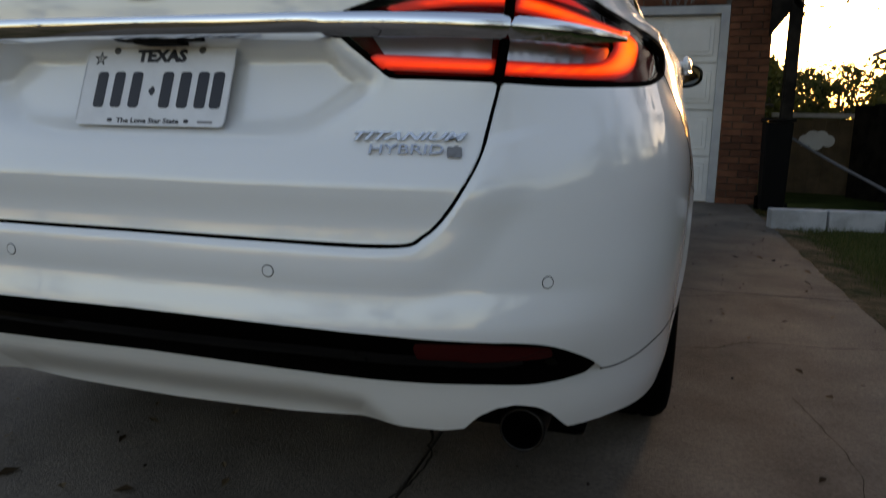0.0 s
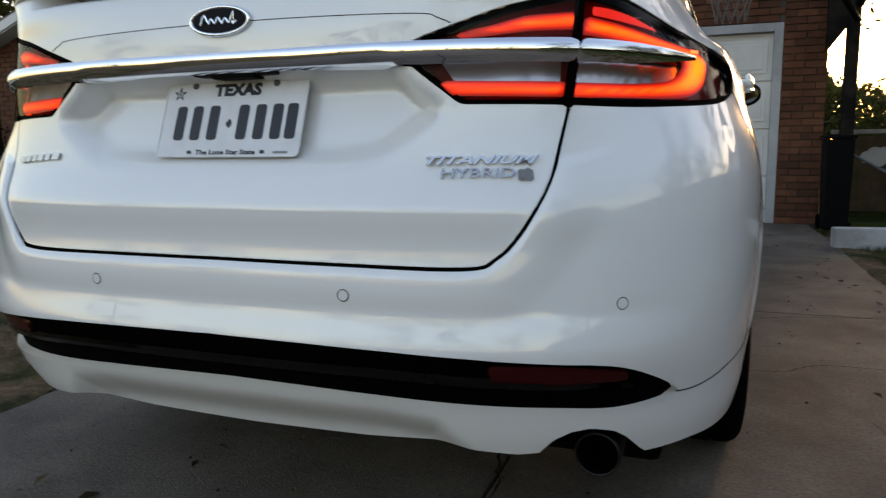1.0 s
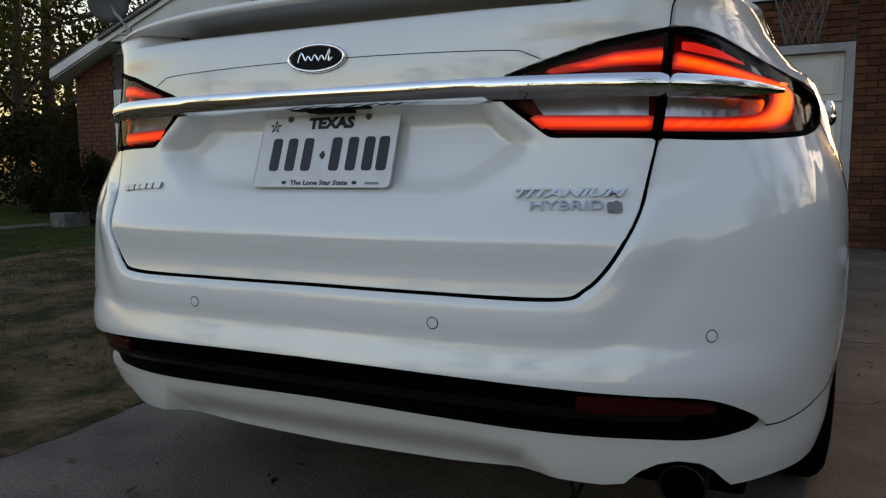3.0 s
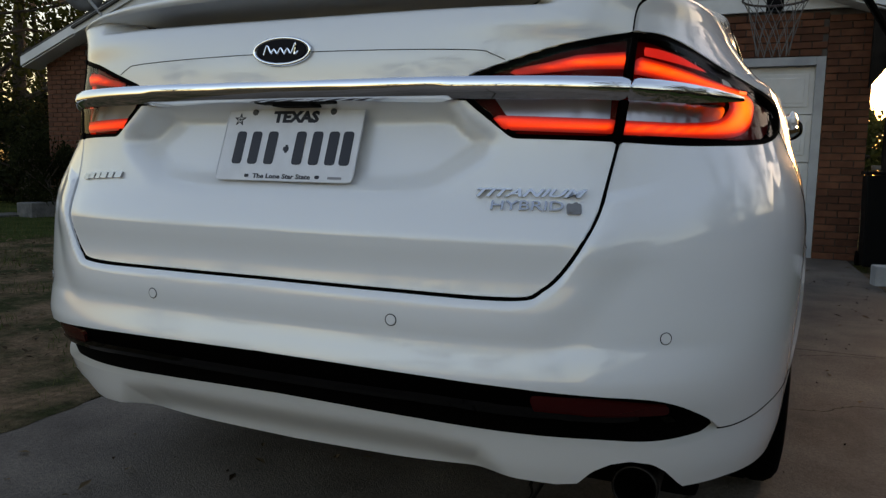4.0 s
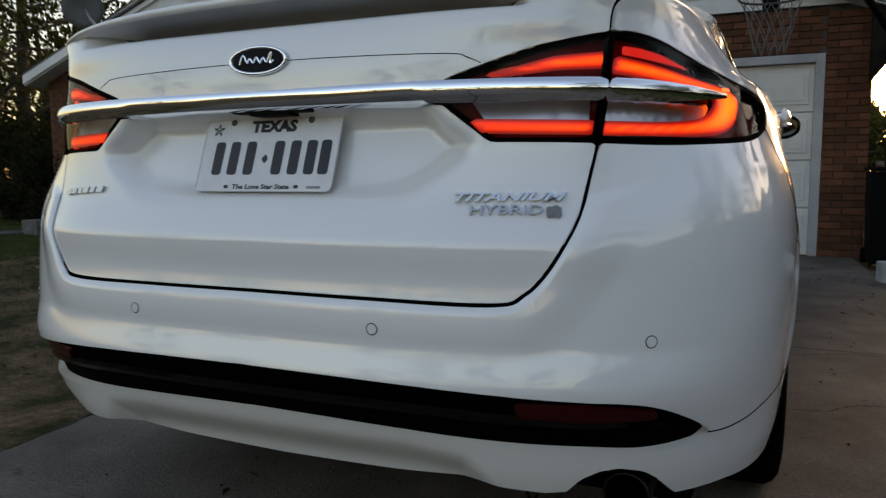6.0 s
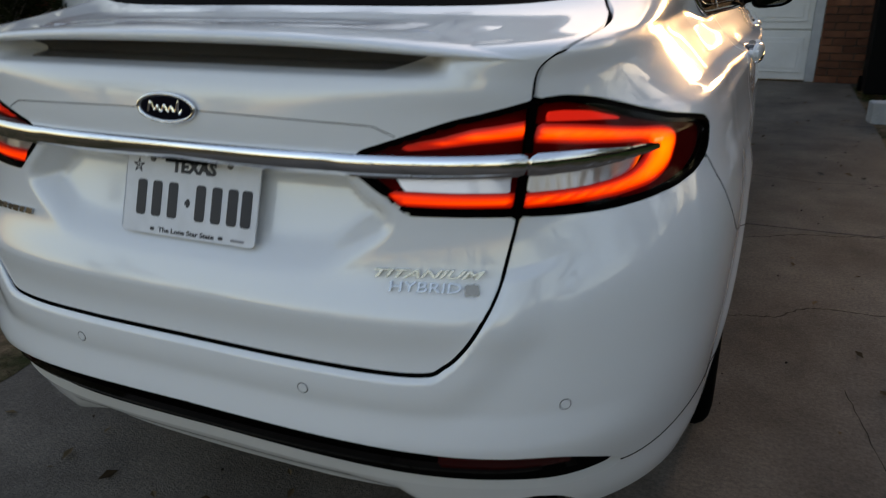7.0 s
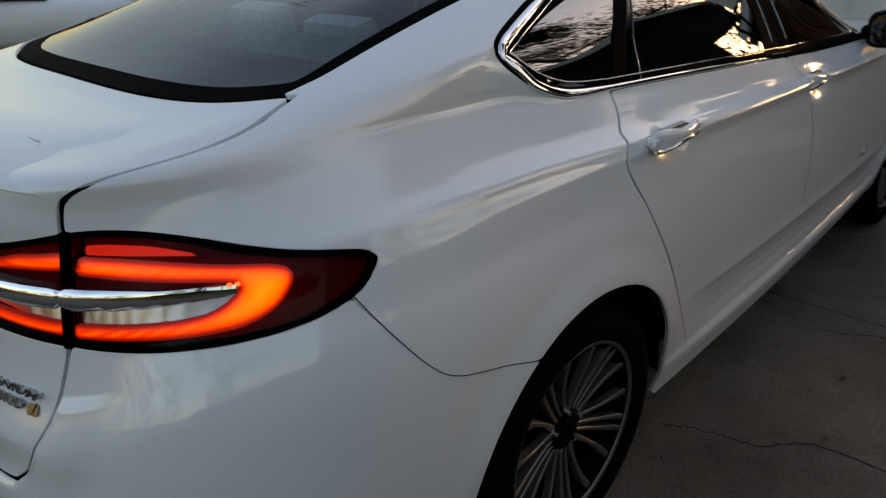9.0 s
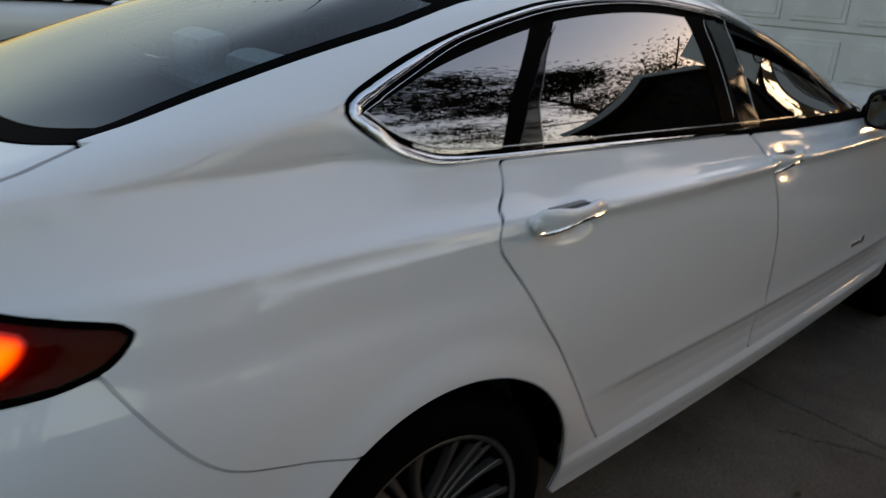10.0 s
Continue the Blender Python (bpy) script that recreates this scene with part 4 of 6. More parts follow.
for k, x in enumerate((-0.106, -0.070, -0.033, 0.030, 0.066, 0.101, 0.131)):
    bm = bmesh.new()
    rounded(bm, 0.0215, 0.066, 0.006, 0.001, (0, 0, 0))
    bar = part("bar", bm, INK, plate)
    bar.matrix_basis = pose(x - 0.003, -0.010, 0.0019)
bm = bmesh.new()
rounded(bm, 0.012, 0.008, 0.002, 0.0008), rounded(bm, 0.006, 0.016, 0.002, 0.0008, (0.001, 0, 0.0003))
emblem = part("emblem", bm, INK, plate)
emblem.matrix_basis = pose(-0.002, -0.012, 0.0019)
for x in (-0.078, 0.078):
    bm = bmesh.new()
    rounded(bm, 0.010, 0.0065, 0.003, 0.0008)
    part("print_dot", bm, INK, plate).matrix_basis = pose(x, -0.0665, 0.0019)
bm = bmesh.new()
rounded(bm, 0.029, 0.0045, 0.001, 0.0006)
part("print_bar", bm, GREY_INK, plate).matrix_basis = pose(0.115, -0.0675, 0.0019)
bm = bmesh.new()
star = []
for k in range(10):
    r = 0.0135 if k % 2 == 0 else 0.005
    star.append((r * math.sin(k * math.pi / 5), r * math.cos(k * math.pi / 5), 0))
for k in range(10):
    tube(bm, [star[k], star[(k + 1) % 10]], 0.0008, 4)
    if k % 2 == 0:
        tube(bm, [star[k], (0, 0, 0)], 0.0007, 4)
part("print_star", bm, INK, plate).matrix_basis = pose(-0.122, 0.048, 0.0019)
for x in (-0.089, 0.086):
    bm = bmesh.new()
    lathe(bm, [(0.0, 0.004), (0.004, 0.0038), (0.0062, 0.002), (0.0065, 0)], (0, 0, 0), "z", 16)
    part("plate_screw", bm, STEEL, plate).matrix_basis = pose(x, 0.063, 0.0018)
# camera and latch housing under the bar, two small plate lamps
bm = bmesh.new()
box(bm, (0.018, 0.084, 0.947), (0.17, 0.05, 0.016), bevel=0.006)
box(bm, (0.018, 0.082, 0.939), (0.09, 0.042, 0.010), bevel=0.004)
part("camera_housing", bm, BLACK, car)
WARM = mat("plate_lamp_glow", (0.8, 0.5, 0.3), 0.4, emit=(1.0, 0.5, 0.22), power=2.0)
for x in (-0.13, 0.16):
    bm = bmesh.new()
    box(bm, (x, 0.102, 0.954), (0.035, 0.012, 0.004), bevel=0.001)
    part("plate_lamp", bm, WARM, car)

# -- badges --
NAVY = mat("badge_navy", (0.002, 0.0025, 0.007), 0.3, spec=0.06)
BADGE = Matrix.Translation((0, 0.0600, 1.0325)) @ pose(0, 0, 0, 88, 0, 0) @ Matrix.Diagonal((1.1, 1.1, 1, 1))
bm = bmesh.new()
steps = 48
prof = [(0.0, 0.0055), (0.80, 0.0050), (0.86, 0.0040)]
rings = [[bm.verts.new((r * 0.058 * math.cos(a), r * 0.0235 * math.sin(a), h)) for a in np.linspace(0, 2 * math.pi, steps, endpoint=False)] for r, h in prof[1:]]
bm.faces.new(rings[0])
for k in range(steps):
    bm.faces.new((rings[0][k], rings[1][k], rings[1][(k + 1) % steps], rings[0][(k + 1) % steps]))
oval = part("oval_badge", bm, NAVY, car, "dark blue oval badge with chrome rim")
oval.matrix_basis = BADGE
bm = bmesh.new()
tube(bm, [(0.0548 * math.cos(a), 0.0215 * math.sin(a), 0.003) for a in np.linspace(0, 2 * math.pi, 48, endpoint=False)], 0.0032, 8, closed=True)
part("badge_rim", bm, CHROME, oval, smooth=True)
bm = bmesh.new()
wave = [(-0.030, -0.004, 0.006), (-0.024, 0.006, 0.006), (-0.017, -0.002, 0.006), (-0.012, 0.002, 0.006), (-0.006, -0.003, 0.006), (0.0, 0.003, 0.006), (0.006, -0.003, 0.006), (0.012, 0.002, 0.006), (0.018, -0.003, 0.006), (0.026, 0.008, 0.006), (0.024, -0.004, 0.006), (0.031, -0.001, 0.006)]
tube(bm, smooth_line([(1.12 * a, 1.5 * b, c) for a, b, c in wave], 4), 0.0019, 5)
part("badge_mark", bm, CHROME, oval)


def face_pose(x, y, z, lift=0.002, roll=0.0):
    """A pose flat on the skin at a place, its y up."""
    q, n = on_skin(abs(x), y, z)
    d = Vector((abs(x), y, z)) - q
    q = q + d - n * d.dot(n) + n * lift
    if x < 0:
        q.x, n.x = -q.x, -n.x
    right_ = Vector((0, 0, 1)).cross(n).normalized()
    up_ = n.cross(right_)
    return Matrix.Translation(q) @ Matrix((right_, up_, n)).transposed().to_4x4() @ pose(0, 0, 0, 0, 0, roll)


SATIN = mat("badge_chrome", (0.42, 0.43, 0.45), 0.15, 1.0)
words("trim_name", "TITANIUM", SATIN, car, face_pose(0.474, 0.075, 0.789, 0.002, 0.6), 0.180, 0.0140, 0.007, 0.42, "raised chrome lettering", 0.02)
words("drive_name", "HYBRID", SATIN, car, face_pose(0.468, 0.073, 0.7645, 0.002, 0.6), 0.118, 0.0160, 0.007, 0.08, "raised chrome lettering")
bm = bmesh.new()
rounded(bm, 0.024, 0.019, 0.004, 0.003), rounded(bm, 0.010, 0.018, 0.0045, 0.005, (-0.001, 0.002, 0), 0.5)
part("leaf_badge", bm, DIM_CHROME, car).matrix_basis = face_pose(0.543, 0.085, 0.7655, 0.0005)
for k in range(6):
    bm = bmesh.new()
    rounded(bm, 0.0215 if k not in (2, 4) else 0.016, 0.0130, 0.002, 0.005, (0, 0, 0), 0.35)
    part("name_bar", bm, SATIN, car).matrix_basis = face_pose(-0.528 + 0.0255 * k + (0.001 if k < 3 else -0.002), 0.10, 0.789, 0.0005)
for s_ in (1, -1):
    bm = bmesh.new()
    rounded(bm, 0.085, 0.013, 0.002, 0.002, (0, 0, 0), 0.3), rounded(bm, 0.026, 0.026, 0.005, 0.003, (0.056 * s_, 0.004, 0), 0.3)
    part("door_badge", bm, SATIN, car).matrix_basis = face_pose(s_ * 0.92, 2.99, 0.572, 0.0005)

# -- parking sensors --
for x, y, z in ((0.260, 0.0, 0.572), (-0.260, 0.0, 0.572), (0.702, 0.113, 0.561), (-0.702, 0.113, 0.561)):
    m = face_pose(x, y, z, 0.0)
    bm = bmesh.new()
    lathe(bm, [(0.0, 0.0012), (0.0085, 0.0012), (0.0092, 0.0)], (0, 0, 0), "z", 28)
    disc = part("parking_sensor", bm, PAINT, car)
    disc.matrix_basis = m
    bm = bmesh.new()
    tube(bm, [(0.0098 * math.cos(a), 0.0098 * math.sin(a), 0.0) for a in np.linspace(0, 2 * math.pi, 32, endpoint=False)], 0.0008, 5, closed=True)
    part("sensor_ring", bm, LINER, disc)

# -- exhaust --
PIPE = mat("exhaust_steel", (0.03, 0.028, 0.027), 0.45, 1.0, noise_scale=40, noise_amt=0.3)
for s_ in (1,):
    bm = bmesh.new()
    lathe(bm, [(0.036, 0.30), (0.036, -0.012), (0.0375, -0.016), (0.041, -0.014), (0.042, 0.0), (0.042, 0.45)], (s_ * 0.648, 0.215, 0.268), "y", 40)
    tip = part("exhaust_tip", bm, PIPE, car, smooth=True)
    bm = bmesh.new()
    lathe(bm, [(0.0, 0.10), (0.0362, 0.10)], (s_ * 0.648, 0.215, 0.268), "y", 32)
    part("exhaust_bore", bm, LINER, tip)
    bm = bmesh.new()
    box(bm, (s_ * 0.60, 0.62, 0.29), (0.26, 0.26, 0.12), bevel=0.03)
    part("muffler", bm, LINER, car)
bm = bmesh.new()
box(bm, (0, 2.45, 0.235), (1.50, 4.2, 0.07), bevel=0.02)
part("underbody", bm, LINER, car)
bm = bmesh.new()
box(bm, (0, 0.36, 0.34), (1.20, 0.36, 0.10), bevel=0.02)
part("bumper_beam", bm, LINER, car)

# -- wheels --
def wheel(cx, cy, out):
    """One wheel; its hub at the origin, +x outward, then placed."""
    bm = bmesh.new()
    lathe(bm, [(0.232, -0.19), (0.226, -0.17), (0.205, -0.06), (0.212, -0.010), (0.228, 0.000), (0.236, 0.004), (0.241, 0.0), (0.241, -0.012)], (0, 0, 0), "x", 72)
    w = part("wheel", bm, ALLOY_DARK, car, "multi-spoke alloy wheel with dark tyre", smooth=True)
    bm = bmesh.new()
    lathe(bm, [(0.226, -0.004), (0.229, 0.003), (0.236, 0.0065), (0.2415, 0.003), (0.242, -0.008)], (0, 0, 0), "x", 72)
    part("rim_edge", bm, ALLOY, w, smooth=True)
    bm = bmesh.new()
    lathe(bm, [(0.236, 0.002), (0.246, 0.012), (0.275, 0.018), (0.305, 0.012), (0.322, 0.0), (0.333, -0.018), (0.3345, -0.05), (0.331, -0.055), (0.331, -0.062), (0.3345, -0.067), (0.335, -0.11), (0.331, -0.115), (0.331, -0.122), (0.335, -0.127), (0.334, -0.18), (0.322, -0.20), (0.24, -0.20)], (0, 0, 0), "x", 72)
    part("tyre", bm, RUBBER, w, smooth=True)
    bm = bmesh.new()
    lathe(bm, [(0.0, -0.075), (0.19, -0.075), (0.19, -0.09)], (0, 0, 0), "x", 48)
    part("brake_disc", bm, ALLOY_DARK, w)
    for k in range(10):
        wide = k % 2 == 0
        a0 = k * math.pi / 5 + 0.25
        bm = bmesh.new()
        for sg in (1, -1):
            prev_ = None
            for t in np.linspace(0, 1, 13):
                r = 0.050 + 0.182 * t
                lateral = (0.006 + 0.032 * math.sin(min(t * 1.3, 1) * math.pi / 2) + 0.012 * t * t) if wide else (0.008 + 0.009 * t)
                w_ = (0.0056 + 0.0052 * abs(2 * t - 0.9) ** 1.5) if wide else (0.0046 + 0.0036 * t * t)
                xx = -0.030 + 0.030 * t**1.4
                c, s = math.cos(a0), math.sin(a0)
                sec = [(lateral * sg - w_, xx - 0.002), (lateral * sg - w_ * 0.6, xx), (lateral * sg + w_ * 0.6, xx), (lateral * sg + w_, xx - 0.002), (lateral * sg + w_, xx - 0.022), (lateral * sg - w_, xx - 0.022)]
                row = [bm.verts.new((x_, r * c - q * s, r * s + q * c)) for q, x_ in sec]
                if prev_:
                    for m_ in range(6):
                        bm.faces.new((prev_[m_], prev_[(m_ + 1) % 6], row[(m_ + 1) % 6], row[m_]))
                prev_ = row
        bmesh.ops.recalc_face_normals(bm, faces=bm.faces)
        part("spoke", bm, ALLOY, w)
    bm = bmesh.new()
    lathe(bm, [(0.0, -0.018), (0.026, -0.018), (0.030, -0.024), (0.070, -0.034), (0.072, -0.06)], (0, 0, 0), "x", 40)
    part("hub_cap", bm, ALLOY_DARK, w, smooth=True)
    for k in range(5):
        a = k * 2 * math.pi / 5 + 0.3
        bm = bmesh.new()
        lathe(bm, [(0.0, -0.020), (0.006, -0.020), (0.0075, -0.036)], (0, 0.050 * math.cos(a), 0.050 * math.sin(a)), "x", 10)
        part("wheel_nut", bm, CHROME, w)
    w.matrix_basis = pose(cx, cy, 0.335, 0, 0, 0 if out > 0 else 180)
    # dark wheel-arch liner
    bm = bmesh.new()
    prof = [(math.cos(a), math.sin(a)) for a in np.linspace(-0.05, math.pi + 0.05, 40)]
    rings = [[bm.verts.new((out * xx, cy + 0.014 + 0.382 * c, 0.335 + 0.382 * s)) for c, s in prof] for xx in (abs(cx) - 0.008, 0.60)]
    for i in range(len(prof) - 1):
        bm.faces.new((rings[0][i], rings[0][i + 1], rings[1][i + 1], rings[1][i]))
    bm.faces.new(rings[1])
    part("arch_liner", bm, LINER, car)
    return w


wheel(0.908, 1.065, 1)
wheel(-0.908, 1.065, -1)
wheel(0.850, 3.85, 1)
wheel(-0.850, 3.85, -1)

# -- door handles --
for s_ in (1, -1):
    for y0, zc, xh in ((1.288, 0.992, 0.904), (2.218, 0.973, 0.890)):
        bm = bmesh.new()
        rows = []
        for t in np.linspace(0, 1, 25):
            ends = min(1.0, math.sin(math.pi * min(max(t, 0.0), 1.0)) * 3.2) ** 0.5
            bulge = math.sin(math.pi * t) ** 0.7
            yy, zz = y0 + 0.228 * t, zc + 0.004 * t
            xx = xh + 0.020 * bulge
            hh = float(np.interp(t, [0, 0.12, 0.3, 0.5, 0.7, 0.85, 1], [0.020, 0.027, 0.023, 0.0145, 0.013, 0.017, 0.014])) * max(ends, 0.15)
            dd = (0.007 + 0.005 * bulge) * max(ends, 0.3)
            rows.append([bm.verts.new((s_ * (xx + dd * math.copysign(abs(math.cos(a)) ** 0.8, math.cos(a))), yy, zz + hh * math.sin(a))) for a in np.linspace(0, 2 * math.pi, 18, endpoint=False)])
        for a, b in zip(rows, rows[1:]):
            for k in range(18):
                bm.faces.new((a[k], a[(k + 1) % 18], b[(k + 1) % 18], b[k]))
        bm.faces.new(rows[0]), bm.faces.new(rows[-1][::-1])
        bmesh.ops.recalc_face_normals(bm, faces=bm.faces)
        h = part("door_handle", bm, PAINT, car, "white door handle with chrome underside", smooth=True)
        bm = bmesh.new()
        pts = []
        for t in np.linspace(0.08, 0.96, 16):
            low = float(np.interp(t, [0, 0.12, 0.3, 0.5, 0.7, 0.85, 1], [0.016, 0.023, 0.020, 0.013, 0.012, 0.016, 0.012]))
            pts.append((s_ * (xh + 0.006 + 0.021 * math.sin(math.pi * t) ** 0.7), y0 + 0.228 * t, zc + 0.004 * t - low))
        tube(bm, pts, 0.0058, 8)
        part("chrome_strip", bm, CHROME, h, smooth=True)
        for y_, w_ in ((y0 + 0.030, 0.05), (y0 + 0.203, 0.035)):
            bm = bmesh.new()
            box(bm, (s_ * (xh + 0.004), y_, zc), (0.028, w_, 0.020), bevel=0.006)
            part("handle_foot", bm, PAINT, h)
        # two dark blocks paint in the shade between grip and door
        bm = bmesh.new()
        box(bm, (s_ * (xh - 0.001), y0 + 0.178, zc + 0.004), (0.012, 0.020, 0.014), bevel=0.003)
        part("handle_gap_shade", bm, LINER, h)
        bm = bmesh.new()
        box(bm, (s_ * (xh - 0.004), y0 + 0.115, zc + 0.005), (0.022, 0.115, 0.030), bevel=0.010)
        part("handle_cup_shade", bm, SHADE_GREY, h)

# -- door mirrors --
for s_ in (1, -1):
    bm = bmesh.new()
    for k, (r, dy) in enumerate(((0.88, -0.022), (1.0, -0.010), (1.0, 0.03), (0.90, 0.075), (0.60, 0.11), (0.15, 0.125))):
        ring_ = []
        for a in np.linspace(0, 2 * math.pi, 32, endpoint=False):
            ex = 0.092 * math.copysign(abs(math.cos(a)) ** 0.65, math.cos(a)) * r
            ez = 0.062 * math.copysign(abs(math.sin(a)) ** 0.65, math.sin(a)) * r * (1.0 - 0.25 * math.cos(a))
            ring_.append(bm.verts.new((s_ * (0.955 + ex), 2.91 + dy + 0.12 * ex, 1.062 + ez)))
        if k:
            for i in range(32):
                bm.faces.new((prev[i], prev[(i + 1) % 32], ring_[(i + 1) % 32], ring_[i]))
        prev = ring_
    bm.faces.new(prev)
    bmesh.ops.recalc_face_normals(bm, faces=bm.faces)
    mir = part("door_mirror", bm, GLOSS_BLACK, car, "black door mirror", smooth=True)
    bm = bmesh.new()
    ring_ = [bm.verts.new((s_ * (0.955 + 0.077 * math.copysign(abs(math.cos(a)) ** 0.65, math.cos(a))), 2.888 + 0.010 * math.cos(a), 1.062 + 0.050 * math.copysign(abs(math.sin(a)) ** 0.65, math.sin(a)) * (1.0 - 0.25 * math.cos(a)))) for a in np.linspace(0, 2 * math.pi, 32, endpoint=False)]
    bm.faces.new(ring_)
    part("mirror_glass", bm, MIRROR, mir)
    bm = bmesh.new()
    tube(bm, [(s_ * 0.83, 3.00, 1.035), (s_ * 0.88, 2.985, 1.04), (s_ * 0.92, 2.975, 1.045)], [0.028, 0.02, 0.018], 10)
    part("mirror_arm", bm, GLOSS_BLACK, mir, smooth=True)

# -- short mast on the roof's rear edge --
bm = bmesh.new()
tube(bm, [(0, 1.50, 1.452), (0, 1.42, 1.462), (0, 1.36, 1.466)], [0.020, 0.017, 0.009], 10)
tube(bm, [(0, 1.40, 1.462), (0, 1.33, 1.51), (0, 1.25, 1.565)], [0.005, 0.0035, 0.0025], 8)
part("roof_mast", bm, BLACK, car, "short black roof mast", smooth=True)

# -- interior seen through the glass --
CREAM = mat("seat_grey", (0.52, 0.52, 0.50), 0.8, noise_scale=50, noise_amt=0.15)
bm = bmesh.new()
box(bm, (0, 0.85, 1.06), (1.25, 0.75, 0.05), bevel=0.01)
part("parcel_shelf", bm, FIXTURE, car)
bm = bmesh.new()
box(bm, (0, 2.4, 0.45), (1.5, 3.2, 0.2), bevel=0.05)
part("cabin_floor", bm, FIXTURE, car)
bm = bmesh.new()
box(bm, (0, 2.98, 0.93), (1.35, 0.45, 0.22), bevel=0.06)
part("dashboard", bm, FIXTURE, car)
bm = bmesh.new()
box(bm, (0, 1.26, 0.85), (1.30, 0.18, 0.62), pose(0, 0, 0, 18, 0, 0), 0.06)
part("rear_seat", bm, SEAT, car)
bm = bmesh.new()
tube(bm, [(-0.37 + 0.17 * math.cos(a), 2.68 + 0.05 * math.sin(a), 0.95 + 0.17 * math.sin(a)) for a in np.linspace(0, 2 * math.pi, 28, endpoint=False)], 0.015, 8, closed=True)
part("steering_wheel", bm, FIXTURE, car)
for x, y, z in ((-0.40, 1.17, 1.17), (0.0, 1.17, 1.15), (0.40, 1.17, 1.17), (-0.37, 2.02, 1.20), (0.37, 2.02, 1.20)):
    bm = bmesh.new()
    box(bm, (x, y, z), (0.25, 0.10, 0.15), pose(0, 0, 0, 10, 0, 0), 0.035)
    for dx in (-0.05, 0.05):
        tube(bm, [(x + dx, y, z - 0.15), (x + dx, y, z - 0.05)], 0.006, 6)
    part("headrest", bm, CREAM, car, smooth=False)
    if y > 2:
        bm = bmesh.new()
        box(bm, (x, y + 0.03, 0.84), (0.50, 0.16, 0.62), pose(0, 0, 0, 14, 0, 0), 0.06)
        part("front_seat", bm, SEAT, car)

# ---- the place ----
def mixed(name, a, b, scale, lo=0.4, hi=0.6, rough=0.9, bump=0.3, bump_scale=80, per=0.0, fine=0.0, fine_scale=150, dist=0.01, spec=0.3):
    """Two colours in patches, with fine grain and relief; per: how far pieces differ."""
    m = bpy.data.materials.new(name)
    m.use_nodes = True
    nt = m.node_tree
    b_ = nt.nodes["Principled BSDF"]
    b_.inputs["Roughness"].default_value, b_.inputs["Specular IOR Level"].default_value = rough, spec
    geo = nt.nodes.new("ShaderNodeNewGeometry")
    n1, n2, n3 = (nt.nodes.new("ShaderNodeTexNoise") for _ in range(3))
    for n, s in ((n1, scale), (n2, bump_scale), (n3, fine_scale)):
        n.inputs["Scale"].default_value, n.inputs["Detail"].default_value, n.inputs["Roughness"].default_value = s, 7, 0.62
        nt.links.new(geo.outputs["Position"], n.inputs["Vector"])
    ramp = nt.nodes.new("ShaderNodeValToRGB")
    ramp.color_ramp.elements[0].position, ramp.color_ramp.elements[1].position = lo, hi
    ramp.color_ramp.elements[0].color, ramp.color_ramp.elements[1].color = (*a, 1), (*b, 1)
    nt.links.new(n1.outputs["Fac"], ramp.inputs[0])
    out = ramp.outputs[0]
    for src, amt in ((n3.outputs["Fac"], fine), (None, per)):
        if not amt:
            continue
        if src is None:
            info = nt.nodes.new("ShaderNodeObjectInfo")
            src = info.outputs["Random"]
        rg = nt.nodes.new("ShaderNodeMapRange")
        rg.inputs["To Min"].default_value, rg.inputs["To Max"].default_value = 1 - amt, 1 + amt
        if src is n3.outputs["Fac"]:
            rg.inputs["From Min"].default_value, rg.inputs["From Max"].default_value = 0.28, 0.72
        vm = nt.nodes.new("ShaderNodeVectorMath")
        vm.operation = "SCALE"
        nt.links.new(src, rg.inputs["Value"])
        nt.links.new(out, vm.inputs[0])
        nt.links.new(rg.outputs[0], vm.inputs["Scale"])
        out = vm.outputs[0]
    nt.links.new(out, b_.inputs["Base Color"])
    bp = nt.nodes.new("ShaderNodeBump")
    bp.inputs["Strength"].default_value, bp.inputs["Distance"].default_value = bump, dist
    nt.links.new(n2.outputs["Fac"], bp.inputs["Height"])
    nt.links.new(bp.outputs[0], b_.inputs["Normal"])
    return m


CONCRETE = mixed("concrete", (0.060, 0.048, 0.039), (0.164, 0.134, 0.108), 2.2, 0.30, 0.72, 0.78, 1.0, 160, 0.08, 0.85, 85, 0.006, 0.27)
DIRT = mixed("dirt_and_grass", (0.190, 0.125, 0.078), (0.040, 0.044, 0.018), 2.6, 0.38, 0.60, 1.0, 1.0, 30, 0, 0.9, 26, 0.05, 0.05)
BRICK = mixed("brick", (0.080, 0.028, 0.014), (0.125, 0.047, 0.024), 9, 0.35, 0.65, 0.9, 0.5, 220, 0.32, 0.2, 90, 0.004)
MORTAR = mixed("mortar", (0.055, 0.045, 0.04), (0.09, 0.078, 0.068), 4, rough=0.95)
DOOR_WHITE = mixed("door_white", (0.50, 0.50, 0.49), (0.57, 0.57, 0.56), 2.5, rough=0.55, bump=0.08, bump_scale=60)
TRIM_GREY = mixed("trim_grey", (0.28, 0.29, 0.30), (0.36, 0.37, 0.38), 3, rough=0.7, bump=0.1)
SIDING = mixed("white_siding", (0.50, 0.51, 0.52), (0.60, 0.61, 0.62), 1.5, rough=0.6, bump=0.1)
SHINGLE = mixed("shingles", (0.05, 0.05, 0.05), (0.09, 0.085, 0.08), 3, rough=0.95, bump=0.8, bump_scale=30)
CRACK = mat("crack_dirt", (0.022, 0.016, 0.012), 1.0, spec=0.1)
DARKWOOD = mixed("dark_wood", (0.009, 0.008, 0.007), (0.02, 0.017, 0.014), 6, rough=1.0, bump=0.5, bump_scale=25, spec=0.05)
